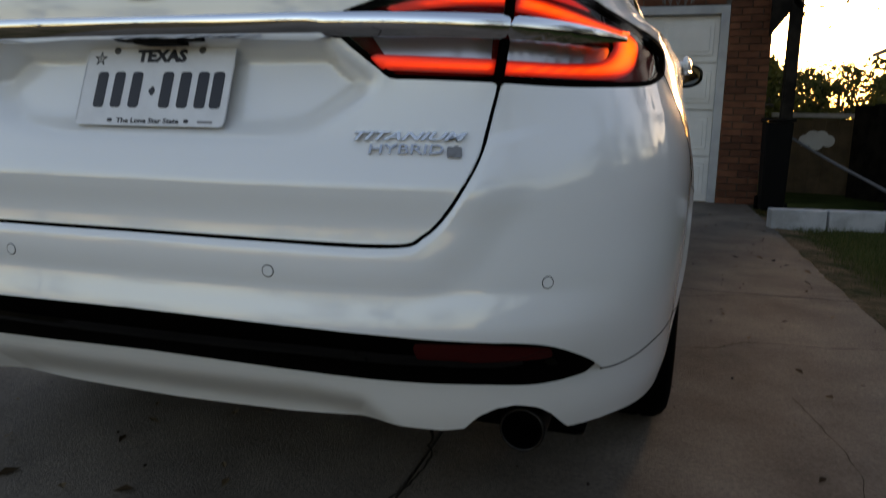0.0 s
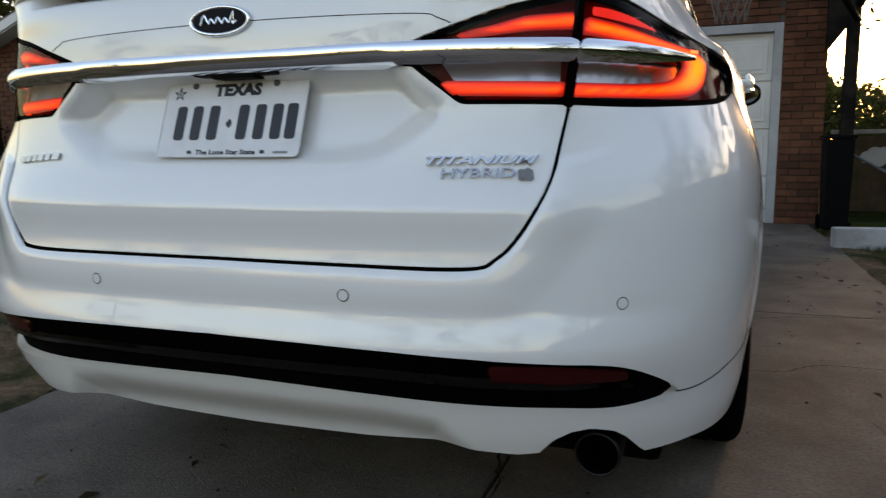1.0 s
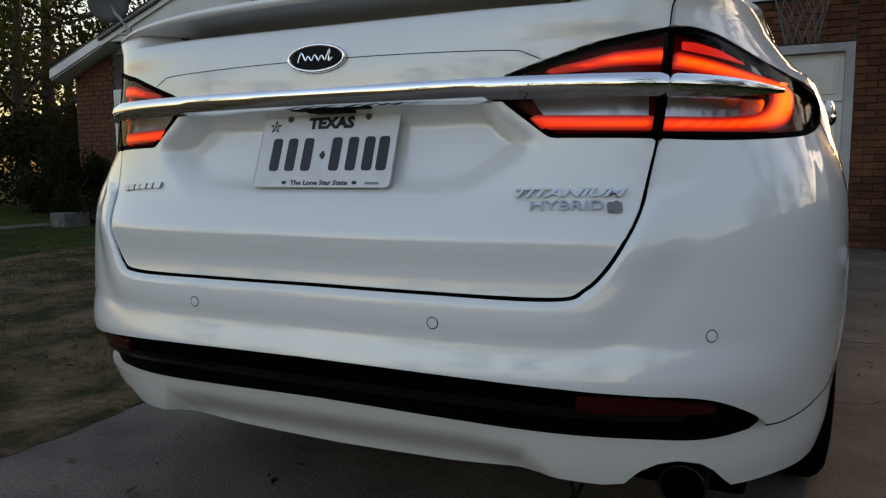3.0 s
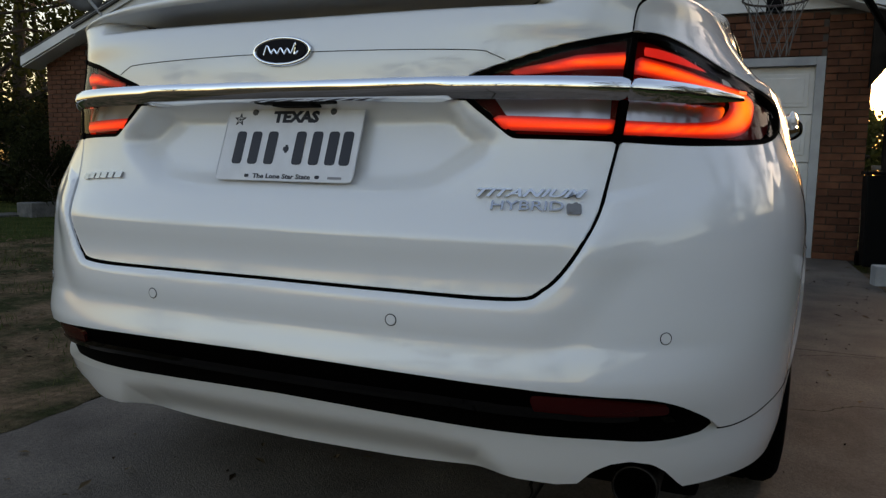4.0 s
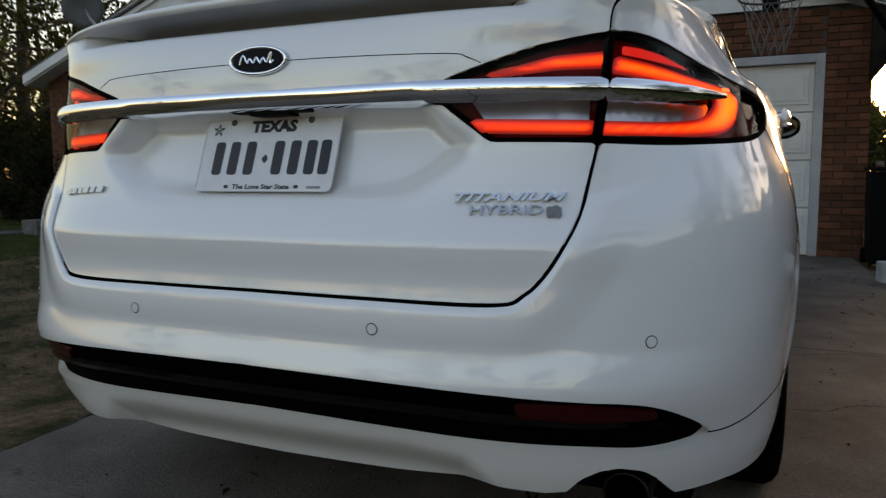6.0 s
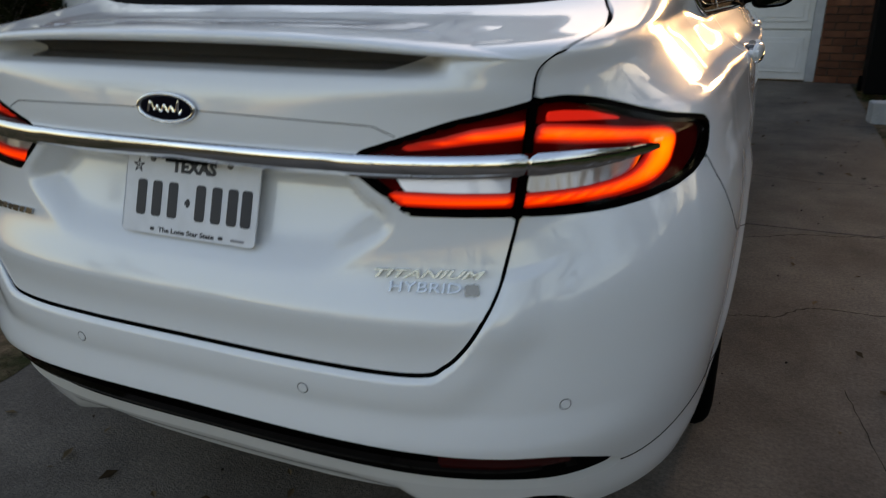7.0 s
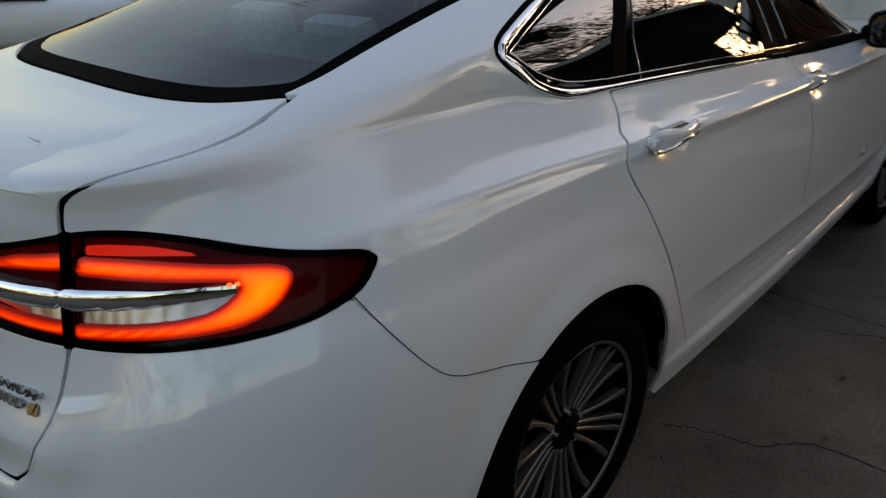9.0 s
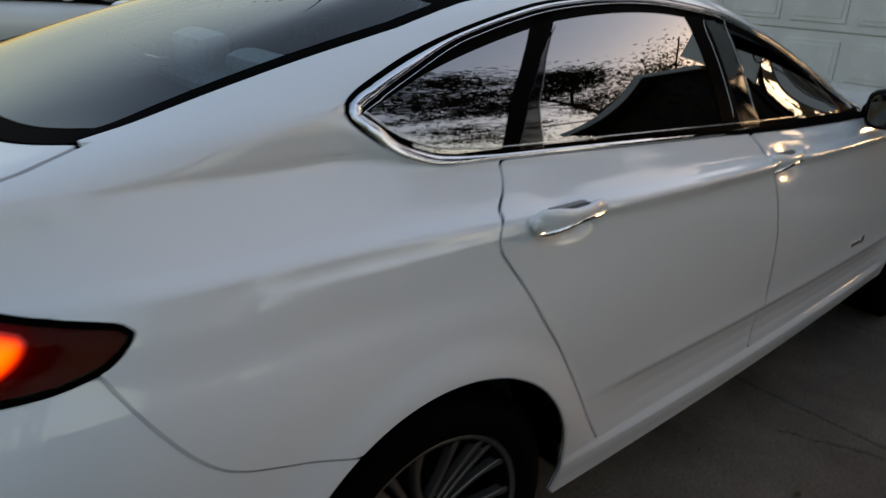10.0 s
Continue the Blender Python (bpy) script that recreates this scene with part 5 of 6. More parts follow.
TANWOOD = mixed("tan_boards", (0.075, 0.05, 0.028), (0.11, 0.075, 0.042), 4, rough=0.85, bump=0.3)
KERB = mixed("pale_edging", (0.42, 0.42, 0.42), (0.30, 0.30, 0.29), 5, rough=0.9, bump=0.5)
BARK = mixed("bark", (0.035, 0.028, 0.022), (0.07, 0.055, 0.042), 8, rough=0.95, bump=1.0, bump_scale=20, dist=0.03)


def leaf_mat(name, a, b):
    m = bpy.data.materials.new(name)
    m.use_nodes = True
    nt = m.node_tree
    p = nt.nodes["Principled BSDF"]
    p.inputs["Roughness"].default_value, p.inputs["Specular IOR Level"].default_value = 0.8, 0.05
    g = nt.nodes.new("ShaderNodeNewGeometry")
    r = nt.nodes.new("ShaderNodeValToRGB")
    r.color_ramp.elements[0].color, r.color_ramp.elements[1].color = (*a, 1), (*b, 1)
    nt.links.new(g.outputs["Random Per Island"], r.inputs[0])
    nt.links.new(r.outputs[0], p.inputs["Base Color"])
    tr, mx = nt.nodes.new("ShaderNodeBsdfTranslucent"), nt.nodes.new("ShaderNodeMixShader")
    nt.links.new(r.outputs[0], tr.inputs[0])
    mx.inputs[0].default_value = 0.35
    nt.links.new(p.outputs[0], mx.inputs[1])
    nt.links.new(tr.outputs[0], mx.inputs[2])
    nt.links.new(mx.outputs[0], nt.nodes["Material Output"].inputs[0])
    return m


LEAF = leaf_mat("leaves", (0.022, 0.029, 0.008), (0.075, 0.075, 0.020))
LEAF_DARK = leaf_mat("dark_leaves", (0.008, 0.011, 0.004), (0.024, 0.027, 0.009))
BLADE = leaf_mat("grass_blades", (0.035, 0.055, 0.012), (0.12, 0.115, 0.045))


def slab(name, x0, x1, y0, y1, z0, z1, material, parent=None, bevel=0.0, label=""):
    bm = bmesh.new()
    box(bm, ((x0 + x1) / 2, (y0 + y1) / 2, (z0 + z1) / 2), (x1 - x0, y1 - y0, z1 - z0), bevel=bevel)
    return part(name, bm, material, parent, label)


# ground: one sheet, gently uneven away from the drive
bm = bmesh.new()
xs = np.r_[-900, -200, np.arange(-60, -20, 4.0), np.arange(-20, 12, 0.5), np.arange(12, 60, 4.0), 200, 900]
ys = np.r_[-900, -200, np.arange(-60, -8, 4.0), np.arange(-8, 16, 0.5), np.arange(16, 80, 4.0), 250, 900]
vg = [[bm.verts.new((x, y, -0.035 + (0.03 * noise.noise((x * 0.6, y * 0.6, 0)) if not (-1.7 < x < 2.2 and y < 7.5) else 0.0))) for x in xs] for y in ys]
for j in range(len(ys) - 1):
    for i in range(len(xs) - 1):
        bm.faces.new((vg[j][i], vg[j][i + 1], vg[j + 1][i + 1], vg[j + 1][i]))
tagged(part("ground", bm, DIRT, smooth=True), "bare dirt and thin grass round the driveway", kind="structure")

# lawn beyond the bare soil, and the path through it
LAWN = mixed("lawn", (0.024, 0.038, 0.009), (0.058, 0.080, 0.020), 2.5, 0.35, 0.65, 1.0, 1.0, 60, 0, 0.6, 70, 0.03, 0.05)
bm = bmesh.new()
rows_l = []
for y in np.arange(1.0, 30.1, 0.5):
    edge_ = -6.3 - 0.25 * (y - 4.2) + 0.5 * noise.noise((0.0, y * 0.7, 5.0))
    rows_l.append([bm.verts.new((x, y, -0.013 + 0.03 * noise.noise((x * 0.6, y * 0.6, 0)) - (0.02 if k == 0 else 0))) for k, x in enumerate(np.linspace(edge_, -34, 40))])
for a, b in zip(rows_l, rows_l[1:]):
    for k in range(39):
        bm.faces.new((a[k], a[k + 1], b[k + 1], b[k]))
bmesh.ops.recalc_face_normals(bm, faces=bm.faces)
tagged(part("lawn", bm, LAWN, smooth=True), "dark green lawn beyond the bare soil", kind="structure")
bm = bmesh.new()
rows_l = []
for y in np.arange(-8.0, 13.1, 0.3):
    edge_ = 2.02 + 0.10 * noise.noise((3.0, y * 1.1, 2.0)) + min(0.45 * max(0, 2.6 - y), 1.1) * (1 + 0.5 * noise.noise((1.0, y * 0.8, 7.0)))
    rows_l.append([bm.verts.new((x, y, -0.006 + 0.012 * noise.noise((x * 1.3, y * 1.3, 0)) - (0.03 if k == 0 else 0))) for k, x in enumerate(np.linspace(edge_, 7.6, 20))])
for a, b in zip(rows_l, rows_l[1:]):
    for k in range(19):
        bm.faces.new((a[k], a[k + 1], b[k + 1], b[k]))
bmesh.ops.recalc_face_normals(bm, faces=bm.faces)
for f in bm.faces:
    if f.normal.z < 0:
        f.normal_flip()
tagged(part("lawn", bm, LAWN, smooth=True), "dark green lawn beside the driveway", kind="structure")
tagged(slab("garden_path", -9.62, -9.08, 2.0, 6.6, -0.06, 0.018, mixed("path_concrete", (0.06, 0.056, 0.05), (0.10, 0.095, 0.085), 3, rough=0.95), None, 0.01), "pale narrow concrete path across the lawn", "path", kind="structure")

# driveway: slabs with open joints
drive = new("driveway")
tagged(drive, "old cracked concrete driveway", "driveway", kind="structure")
for (x0, x1) in ((-1.255, 0.345), (0.353, 1.81)):
    for (y0, y1) in ((-30, -6.2), (-6.192, -3.3), (-3.292, -0.32), (-0.312, 2.74), (2.748, 5.2), (5.208, 7.17)):
        slab("slab", x0, x1, y0, y1, -0.10, 0.0 - 0.001 * (hash((x0, y0)) % 3), CONCRETE, drive, 0.006)


# soil creeping over the slabs' edges
for x_edge, sgn, y_end in ((-1.255, -1, 6.9), (1.81, 1, 5.3)):
    bm = bmesh.new()
    prev_ = None
    for y in np.arange(-8.0, y_end, 0.04):
        reach = 0.035 * noise.noise((y * 2.3, x_edge, 0)) + 0.025 * noise.noise((y * 9.0, x_edge, 2.0)) + 0.012
        row = [bm.verts.new((x_edge - sgn * reach, y, 0.0015)), bm.verts.new((x_edge + sgn * (0.03 - reach * 0.5), y, 0.007 + 0.004 * noise.noise((y * 6, 0, 4)))), bm.verts.new((x_edge + sgn * 0.14, y, 0.0)), bm.verts.new((x_edge + sgn * 0.5, y, -0.05))]
        if prev_:
            for k in range(3):
                bm.faces.new((prev_[k], prev_[k + 1], row[k + 1], row[k]))
        prev_ = row
    bmesh.ops.recalc_face_normals(bm, faces=bm.faces)
    tagged(part("soil_edge", bm, DIRT, smooth=True), "ragged soil creeping over the driveway's edge", "soil", kind="stuff")


def crack(pts, width, seed):
    rnd = random.Random(seed)
    bm = bmesh.new()
    path = smooth_line(pts, 14)
    a = []
    for i, (x, y) in enumerate(path):
        d = path[min(i + 1, len(path) - 1)] - path[max(i - 1, 0)]
        n = Vector((-d[1], d[0], 0)).normalized()
        off = 0.014 * noise.noise((i * 0.37, seed * 3.1, 0)) + rnd.uniform(-0.003, 0.003)
        w = width * rnd.uniform(0.25, 0.75)
        c = Vector((x, y, 0.0012)) + n * off
        a.append((bm.verts.new(c + n * w / 2), bm.verts.new(c - n * w / 2)))
    for p, q in zip(a, a[1:]):
        bm.faces.new((p[0], p[1], q[1], q[0]))
    tagged(part("crack", bm, CRACK, drive), "dark crack")


crack([(0.84, 1.64), (0.95, 1.70), (1.10, 1.74), (1.24, 1.86), (1.50, 1.88), (1.84, 1.97)], 0.010, 1)
crack([(0.97, 2.545), (1.10, 2.60), (1.22, 2.66), (1.45, 2.71), (1.65, 2.80), (1.84, 2.84)], 0.010, 2)
crack([(0.60, 3.55), (1.0, 3.62), (1.4, 3.58), (1.84, 3.70)], 0.007, 3)
crack([(0.25, -0.3), (0.30, 0.2), (0.37, 0.5), (0.32, 0.8), (0.40, 1.2)], 0.012, 4)
crack([(1.35, -0.3), (1.28, 0.3), (1.36, 0.8), (1.30, 1.3)], 0.004, 5)

# small stones, leaf litter and stains on the concrete
bm = bmesh.new()
rnd = random.Random(3)
for k in range(220):
    x, y = rnd.uniform(-1.2, 1.82), rnd.uniform(-1.4, 5.5)
    r = rnd.uniform(0.002, 0.006)
    vs = bmesh.ops.create_icosphere(bm, subdivisions=1, radius=r)["verts"]
    bmesh.ops.transform(bm, matrix=Matrix.Translation((x, y, r * 0.5)) @ pose(0, 0, 0, rnd.uniform(0, 90), 0, rnd.uniform(0, 180)) @ Matrix.Diagonal((1, 0.7, 0.6, 1)), verts=vs)
tagged(part("gravel_bits", bm, CRACK), "scattered crumbs of grit on the concrete", "grit", kind="stuff")

# grass: thin blades left of the drive and in the strip to its right
bm_v, bm_f = [], []
rnd = random.Random(7)


def blades(n, x0, x1, y0, y1, h0, h1, thin):
    for _ in range(n):
        x, y = rnd.uniform(x0, x1), rnd.uniform(y0, y1)
        if noise.noise((x * 1.3, y * 1.3, 3.0)) < thin:
            continue
        h, a, w = rnd.uniform(h0, h1), rnd.uniform(0, 6.28), rnd.uniform(0.0015, 0.004)
        dx, dy, lean = math.cos(a), math.sin(a), rnd.uniform(0.2, 1.2)
        k = len(bm_v)
        bm_v.extend([(x - dy * w, y + dx * w, -0.04), (x + dy * w, y - dx * w, -0.04), (x + dx * h * lean, y + dy * h * lean, -0.03 + h)])
        bm_f.append((k, k + 1, k + 2))


blades(16000, -4.5, -1.27, -1.5, 4.5, 0.015, 0.05, -0.02)
blades(3500, -1.42, -1.25, -1.5, 6.5, 0.02, 0.06, -0.3)
blades(5000, -6.6, -4.5, 2, 6, 0.02, 0.06, -0.05)
blades(22000, -13, -6.4, 2.5, 11, 0.03, 0.09, -0.6)
blades(26000, 1.95, 3.4, 1.6, 5.4, 0.03, 0.085, -0.5)
blades(1500, 1.82, 1.95, 0.5, 7.0, 0.02, 0.07, -0.2)
me = bpy.data.meshes.new("grass")
me.from_pydata(bm_v, [], bm_f)
me.materials.append(BLADE)
tagged(link("grass", me), "thin patchy grass beside the driveway", "grass", kind="stuff")

# fallen leaves on the bare soil and along the drive
LITTER = leaf_mat("fallen_leaves", (0.035, 0.022, 0.012), (0.17, 0.12, 0.07))
rnd = random.Random(17)
lv, lf = [], []
for k in range(9000):
    x, y = rnd.uniform(-7.5, -1.27), rnd.uniform(-1.5, 6.5)
    if k > 8600:
        x = rnd.uniform(-1.2, 1.8)
    if noise.noise((x * 0.9, y * 0.9, 8.0)) < -0.12:
        continue
    z0 = 0.004 if x > -1.25 else -0.022 + 0.03 * noise.noise((x * 0.6, y * 0.6, 0))
    c, s = Vector((x, y, z0 + rnd.uniform(0, 0.008))), rnd.uniform(0.008, 0.028)
    u = Vector((math.cos(k), math.sin(k), rnd.uniform(-0.3, 0.3))).normalized()
    v = u.cross(Vector((rnd.uniform(-0.4, 0.4), rnd.uniform(-0.4, 0.4), 1))).normalized()
    n0 = len(lv)
    lv.extend([tuple(c - u * s), tuple(c + v * s * 0.5 + Vector((0, 0, 0.004))), tuple(c + u * s), tuple(c - v * s * 0.5 + Vector((0, 0, 0.003)))])
    lf.append((n0, n0 + 1, n0 + 2, n0 + 3))
me = bpy.data.meshes.new("leaf_litter")
me.from_pydata(lv, [], lf)
me.materials.append(LITTER)
tagged(link("leaf_litter", me), "scattered brown fallen leaves on bare soil", "leaf litter", kind="stuff")

# ---- the house ahead ----
house = new("house")
tagged(house, "single-storey brick house with white gable and garage", "house")
WY = 7.19
wall = slab("wall", -9.49, -3.55, WY + 0.012, WY + 0.25, -0.1, 2.62, MORTAR, house)
slab("wall", 1.50, 1.90, WY + 0.012, WY + 0.25, -0.1, 2.62, MORTAR, house)
slab("wall", -3.55, 1.50, WY + 0.012, WY + 0.25, 2.03, 2.62, MORTAR, house)
slab("wall", 1.66, 1.89, WY + 0.25, WY + 9.0, -0.1, 2.62, MORTAR, house)
slab("wall", -9.48, -9.24, WY + 0.25, WY + 9.0, -0.1, 2.62, BRICK, house)

# garage door: four rows of raised panels in a grey frame
GX0, GX1, GZ = -3.45, 1.40, 1.955
gdoor = slab("garage_door", GX0, GX1, WY + 0.085, WY + 0.12, 0.0, GZ, DOOR_WHITE, house, label="white sectional garage door with raised panels")
rows_, cols_ = 4, 8
for r in range(rows_):
    z0, z1 = r * GZ / rows_ + 0.006, (r + 1) * GZ / rows_ - 0.006
    bm = bmesh.new()
    box(bm, ((GX0 + GX1) / 2, WY + 0.070, (z0 + z1) / 2), (GX1 - GX0, 0.03, z1 - z0), bevel=0.004)
    part("door_section", bm, DOOR_WHITE, gdoor)
    cw = (GX1 - GX0) / cols_
    for c in range(cols_):
        cx = GX0 + (c + 0.5) * cw
        bm = bmesh.new()
        box(bm, (cx, WY + 0.052, (z0 + z1) / 2), (cw - 0.10, 0.016, (z1 - z0) - 0.14), bevel=0.006)
        box(bm, (cx, WY + 0.046, (z0 + z1) / 2), (cw - 0.18, 0.014, (z1 - z0) - 0.22), bevel=0.006)
        tagged(part("door_panel", bm, DOOR_WHITE, gdoor))
slab("door_frame", GX1, GX1 + 0.085, WY - 0.012, WY + 0.11, 0.0, GZ + 0.085, TRIM_GREY, house, 0.004)
slab("door_frame", GX0 - 0.085, GX0, WY - 0.012, WY + 0.11, 0.0, GZ + 0.085, TRIM_GREY, house, 0.004)
slab("door_frame", GX0, GX1, WY - 0.012, WY + 0.11, GZ, GZ + 0.085, TRIM_GREY, house, 0.004)
# white side door in the far wall
sdoor = slab("side_door", -8.62, -7.62, WY - 0.03, WY + 0.03, -0.05, 2.08, DOOR_WHITE, house, 0.006, "white entrance door and frame")
slab("door_leaf", -8.50, -7.74, WY - 0.045, WY - 0.028, 0.02, 1.98, SIDING, sdoor, 0.004)
# roof, gable and eaves
PX, PZ, OVER = -4.0, 4.53, 0.30
bm = bmesh.new()
tri = [(-9.40, WY + 0.05, 2.62), (1.90, WY + 0.05, 2.62), (PX, WY + 0.05, 4.44)]
a = [bm.verts.new(p) for p in tri]
b = [bm.verts.new((x, y + 0.2, z)) for x, y, z in tri]
bm.faces.new(a), bm.faces.new(b[::-1])
for k in range(3):
    bm.faces.new((a[k], a[(k + 1) % 3], b[(k + 1) % 3], b[k]))
gable = part("gable", bm, SIDING, house, "white vertical siding in the gable")
for k in range(56):
    x = -9.3 + k * 0.2
    top = 4.44 - abs(x - PX) * (1.82 / (5.40 if x < PX else 5.90)) - 0.02
    if top > 2.7:
        slab("batten", x - 0.012, x + 0.012, WY + 0.034, WY + 0.05, 2.62, top, SIDING, gable)
for sgn, xe in ((1, 2.40), (-1, -9.67)):
    ze = 2.39
    bm = bmesh.new()
    pts = [(PX, PZ), (xe, ze), (xe, ze - 0.04), (PX, PZ - 0.06)]
    fr = [bm.verts.new((x, WY - OVER, z + 0.06)) for x, z in pts]
    bk = [bm.verts.new((x, WY + 9.3, z + 0.06)) for x, z in pts]
    bm.faces.new(fr), bm.faces.new(bk[::-1])
    for k in range(4):
        bm.faces.new((fr[k], fr[(k + 1) % 4], bk[(k + 1) % 4], bk[k]))
    bmesh.ops.recalc_face_normals(bm, faces=bm.faces)
    part("roof", bm, SHINGLE, house, "dark shingle roof")
    bm = bmesh.new()
    pts = [(PX, PZ + 0.01), (xe, ze + 0.02), (xe, ze - 0.11), (PX, PZ - 0.12)]
    fr = [bm.verts.new((x, WY - OVER - 0.012, z)) for x, z in pts]
    bk = [bm.verts.new((x, WY - OVER + 0.015, z)) for x, z in pts]
    bm.faces.new(fr), bm.faces.new(bk[::-1])
    for k in range(4):
        bm.faces.new((fr[k], fr[(k + 1) % 4], bk[(k + 1) % 4], bk[k]))
    bmesh.ops.recalc_face_normals(bm, faces=bm.faces)
    part("barge_board", bm, SIDING, house, "white barge board")
    bm = bmesh.new()
    pts = [(PX, PZ - 0.10), (xe, ze - 0.12), (xe, ze - 0.135), (PX, PZ - 0.115)]
    fr = [bm.verts.new((x, WY - OVER + 0.016, z)) for x, z in pts]
    bk = [bm.verts.new((x, WY + 0.05, z)) for x, z in pts]
    bm.faces.new(fr), bm.faces.new(bk[::-1])
    for k in range(4):
        bm.faces.new((fr[k], fr[(k + 1) % 4], bk[(k + 1) % 4], bk[k]))
    bmesh.ops.recalc_face_normals(bm, faces=bm.faces)
    part("soffit", bm, SIDING, house)
slab("fascia", -3.6, 1.95, WY - 0.05, WY - 0.01, 2.50, 2.66, SIDING, house, 0.004)

# small porch gable in front of the main one
PORCH_X, PORCH_Z, PORCH_W = -6.50, 3.40, 1.75
bm = bmesh.new()
tri = [(PORCH_X - PORCH_W, 6.74, PORCH_Z - 0.37 * PORCH_W - 0.04), (PORCH_X + PORCH_W, 6.74, PORCH_Z - 0.37 * PORCH_W - 0.04), (PORCH_X, 6.74, PORCH_Z - 0.04)]
a = [bm.verts.new(p) for p in tri]
b = [bm.verts.new((x, y + 0.08, z)) for x, y, z in tri]
bm.faces.new(a), bm.faces.new(b[::-1])
for k in range(3):
    bm.faces.new((a[k], a[(k + 1) % 3], b[(k + 1) % 3], b[k]))
porch = part("porch_gable", bm, SIDING, house, "small white gable over the entrance")
for sgn in (1, -1):
    for nm, top_, low_, y0_, y1_, m_ in (("roof_edge", 0.035, 0.0, 6.66, WY - 0.02, SHINGLE), ("barge_board", -0.002, -0.075, 6.70, 6.735, SIDING)):
        bm = bmesh.new()
        ex = PORCH_X + sgn * (PORCH_W + 0.06)
        ez = PORCH_Z - 0.37 * (PORCH_W + 0.06)
        f4 = [(PORCH_X, PORCH_Z + top_), (ex, ez + top_), (ex, ez + low_), (PORCH_X, PORCH_Z + low_)]
        fr = [bm.verts.new((x, y0_, z)) for x, z in f4]
        bk = [bm.verts.new((x, y1_, z)) for x, z in f4]
        bm.faces.new(fr), bm.faces.new(bk[::-1])
        for k in range(4):
            bm.faces.new((fr[k], fr[(k + 1) % 4], bk[(k + 1) % 4], bk[k]))
        bmesh.ops.recalc_face_normals(bm, faces=bm.faces)
        part(nm, bm, m_, porch)

# satellite dish on the eave
dish = new("satellite_dish")
tagged(dish, "grey satellite dish on a bent arm at the eave", "satellite dish")
bm = bmesh.new()
lathe(bm, [(0.0, 0.035), (0.12, 0.028), (0.22, 0.010), (0.285, -0.012), (0.285, -0.018), (0.20, 0.0), (0.0, 0.025)], (0, 0, 0), "y", 36)
d = part("reflector", bm, mat("dish_grey", (0.075, 0.078, 0.082), 0.7, noise_scale=9, noise_amt=0.15), dish, smooth=True)
d.matrix_basis = pose(-7.95, 6.58, 3.22, 12, 0, 32)
bm = bmesh.new()
tube(bm, [(-7.74, 6.72, 2.84), (-7.78, 6.68, 2.94), (-7.90, 6.64, 3.08), (-7.94, 6.61, 3.20)], 0.024, 8)
part("arm", bm, TRIM_GREY, dish, smooth=True)
bm = bmesh.new()
box(bm, (-7.80, 6.72, 2.80), (0.22, 0.03, 0.03)), box(bm, (-7.74, 6.74, 2.84), (0.08, 0.05, 0.12))
part("bracket", bm, TRIM_GREY, dish)

# basketball hoop over the drive
HX, HY, HZ = 0.93, 4.80, 2.105
hoop = new("basketball_hoop")
tagged(hoop, "basketball hoop with white backboard and worn net", "hoop")
slab("backboard", HX - 0.62, HX + 0.55, HY + 0.30, HY + 0.33, 2.20, 2.95, DOOR_WHITE, hoop, 0.006)
bm = bmesh.new()
ringp = [(HX + 0.225 * math.cos(a), HY + 0.225 * math.sin(a), HZ) for a in np.linspace(0, 2 * math.pi, 36, endpoint=False)]
tube(bm, ringp, 0.009, 8, closed=True)
part("rim", bm, mat("rim_dark", (0.03, 0.015, 0.012), 0.5), hoop, smooth=True)
bm = bmesh.new()
box(bm, (HX, HY + 0.265, HZ + 0.03), (0.12, 0.08, 0.12), bevel=0.01)
part("bracket", bm, BLACK, hoop)
NET = mat("net_cord", (0.10, 0.095, 0.09), 0.9)
bm = bmesh.new()
for k in range(12):
    for sg in (1, -1):
        pts = []
        for t in np.linspace(0, 1, 7):
            a = 2 * math.pi * (k + sg * 2.0 * t) / 12
            r = 0.222 - 0.115 * t ** 0.7
            pts.append((HX + r * math.cos(a), HY + r * math.sin(a), HZ - 0.40 * t))
        tube(bm, pts, 0.0028, 4)
part("net", bm, NET, hoop)
bm = bmesh.new()
tube(bm, [(HX + 0.05, HY + 0.33, 2.62), (1.55, 5.4, 2.50), (2.05, 6.2, 2.30), (2.08, 6.75, 2.10)], 0.04, 8)
tube(bm, [(HX + 0.05, HY + 0.33, 2.30), (1.55, 5.4, 2.25), (2.06, 6.7, 1.95)], 0.03, 8)
part("support_arm", bm, BLACK, hoop)

def prism(name, outline_, y0, y1, material, parent=None):
    """An outline of (x, z) drawn out along y."""
    bm = bmesh.new()
    fr, bk = ([bm.verts.new((x, y, z)) for x, z in outline_] for y in (y0, y1))
    bm.faces.new(fr), bm.faces.new(bk[::-1])
    for k in range(len(fr)):
        n_ = (k + 1) % len(fr)
        bm.faces.new((fr[k], fr[n_], bk[n_], bk[k]))
    bmesh.ops.recalc_face_normals(bm, faces=bm.faces)
    return part(name, bm, material, parent)


# post, bin, fence and clutter beside the house
post = new("post")
tagged(post, "dark square post with a pale wrapped band", "post")
slab("shaft", 2.02, 2.13, 6.93, 7.05, -0.05, 2.75, DARKWOOD, post, 0.006)
slab("band", 2.012, 2.138, 6.922, 7.058, 0.66, 0.78, KERB, post, 0.008)
slab("base", 1.99, 2.16, 6.90, 7.08, -0.05, 0.05, DARKWOOD, post, 0.01)
brace = prism("wall_bracket", [(1.85, 1.70), (2.02, 1.93), (2.02, 2.55), (1.85, 2.55)], 6.95, 7.03, DARKWOOD)
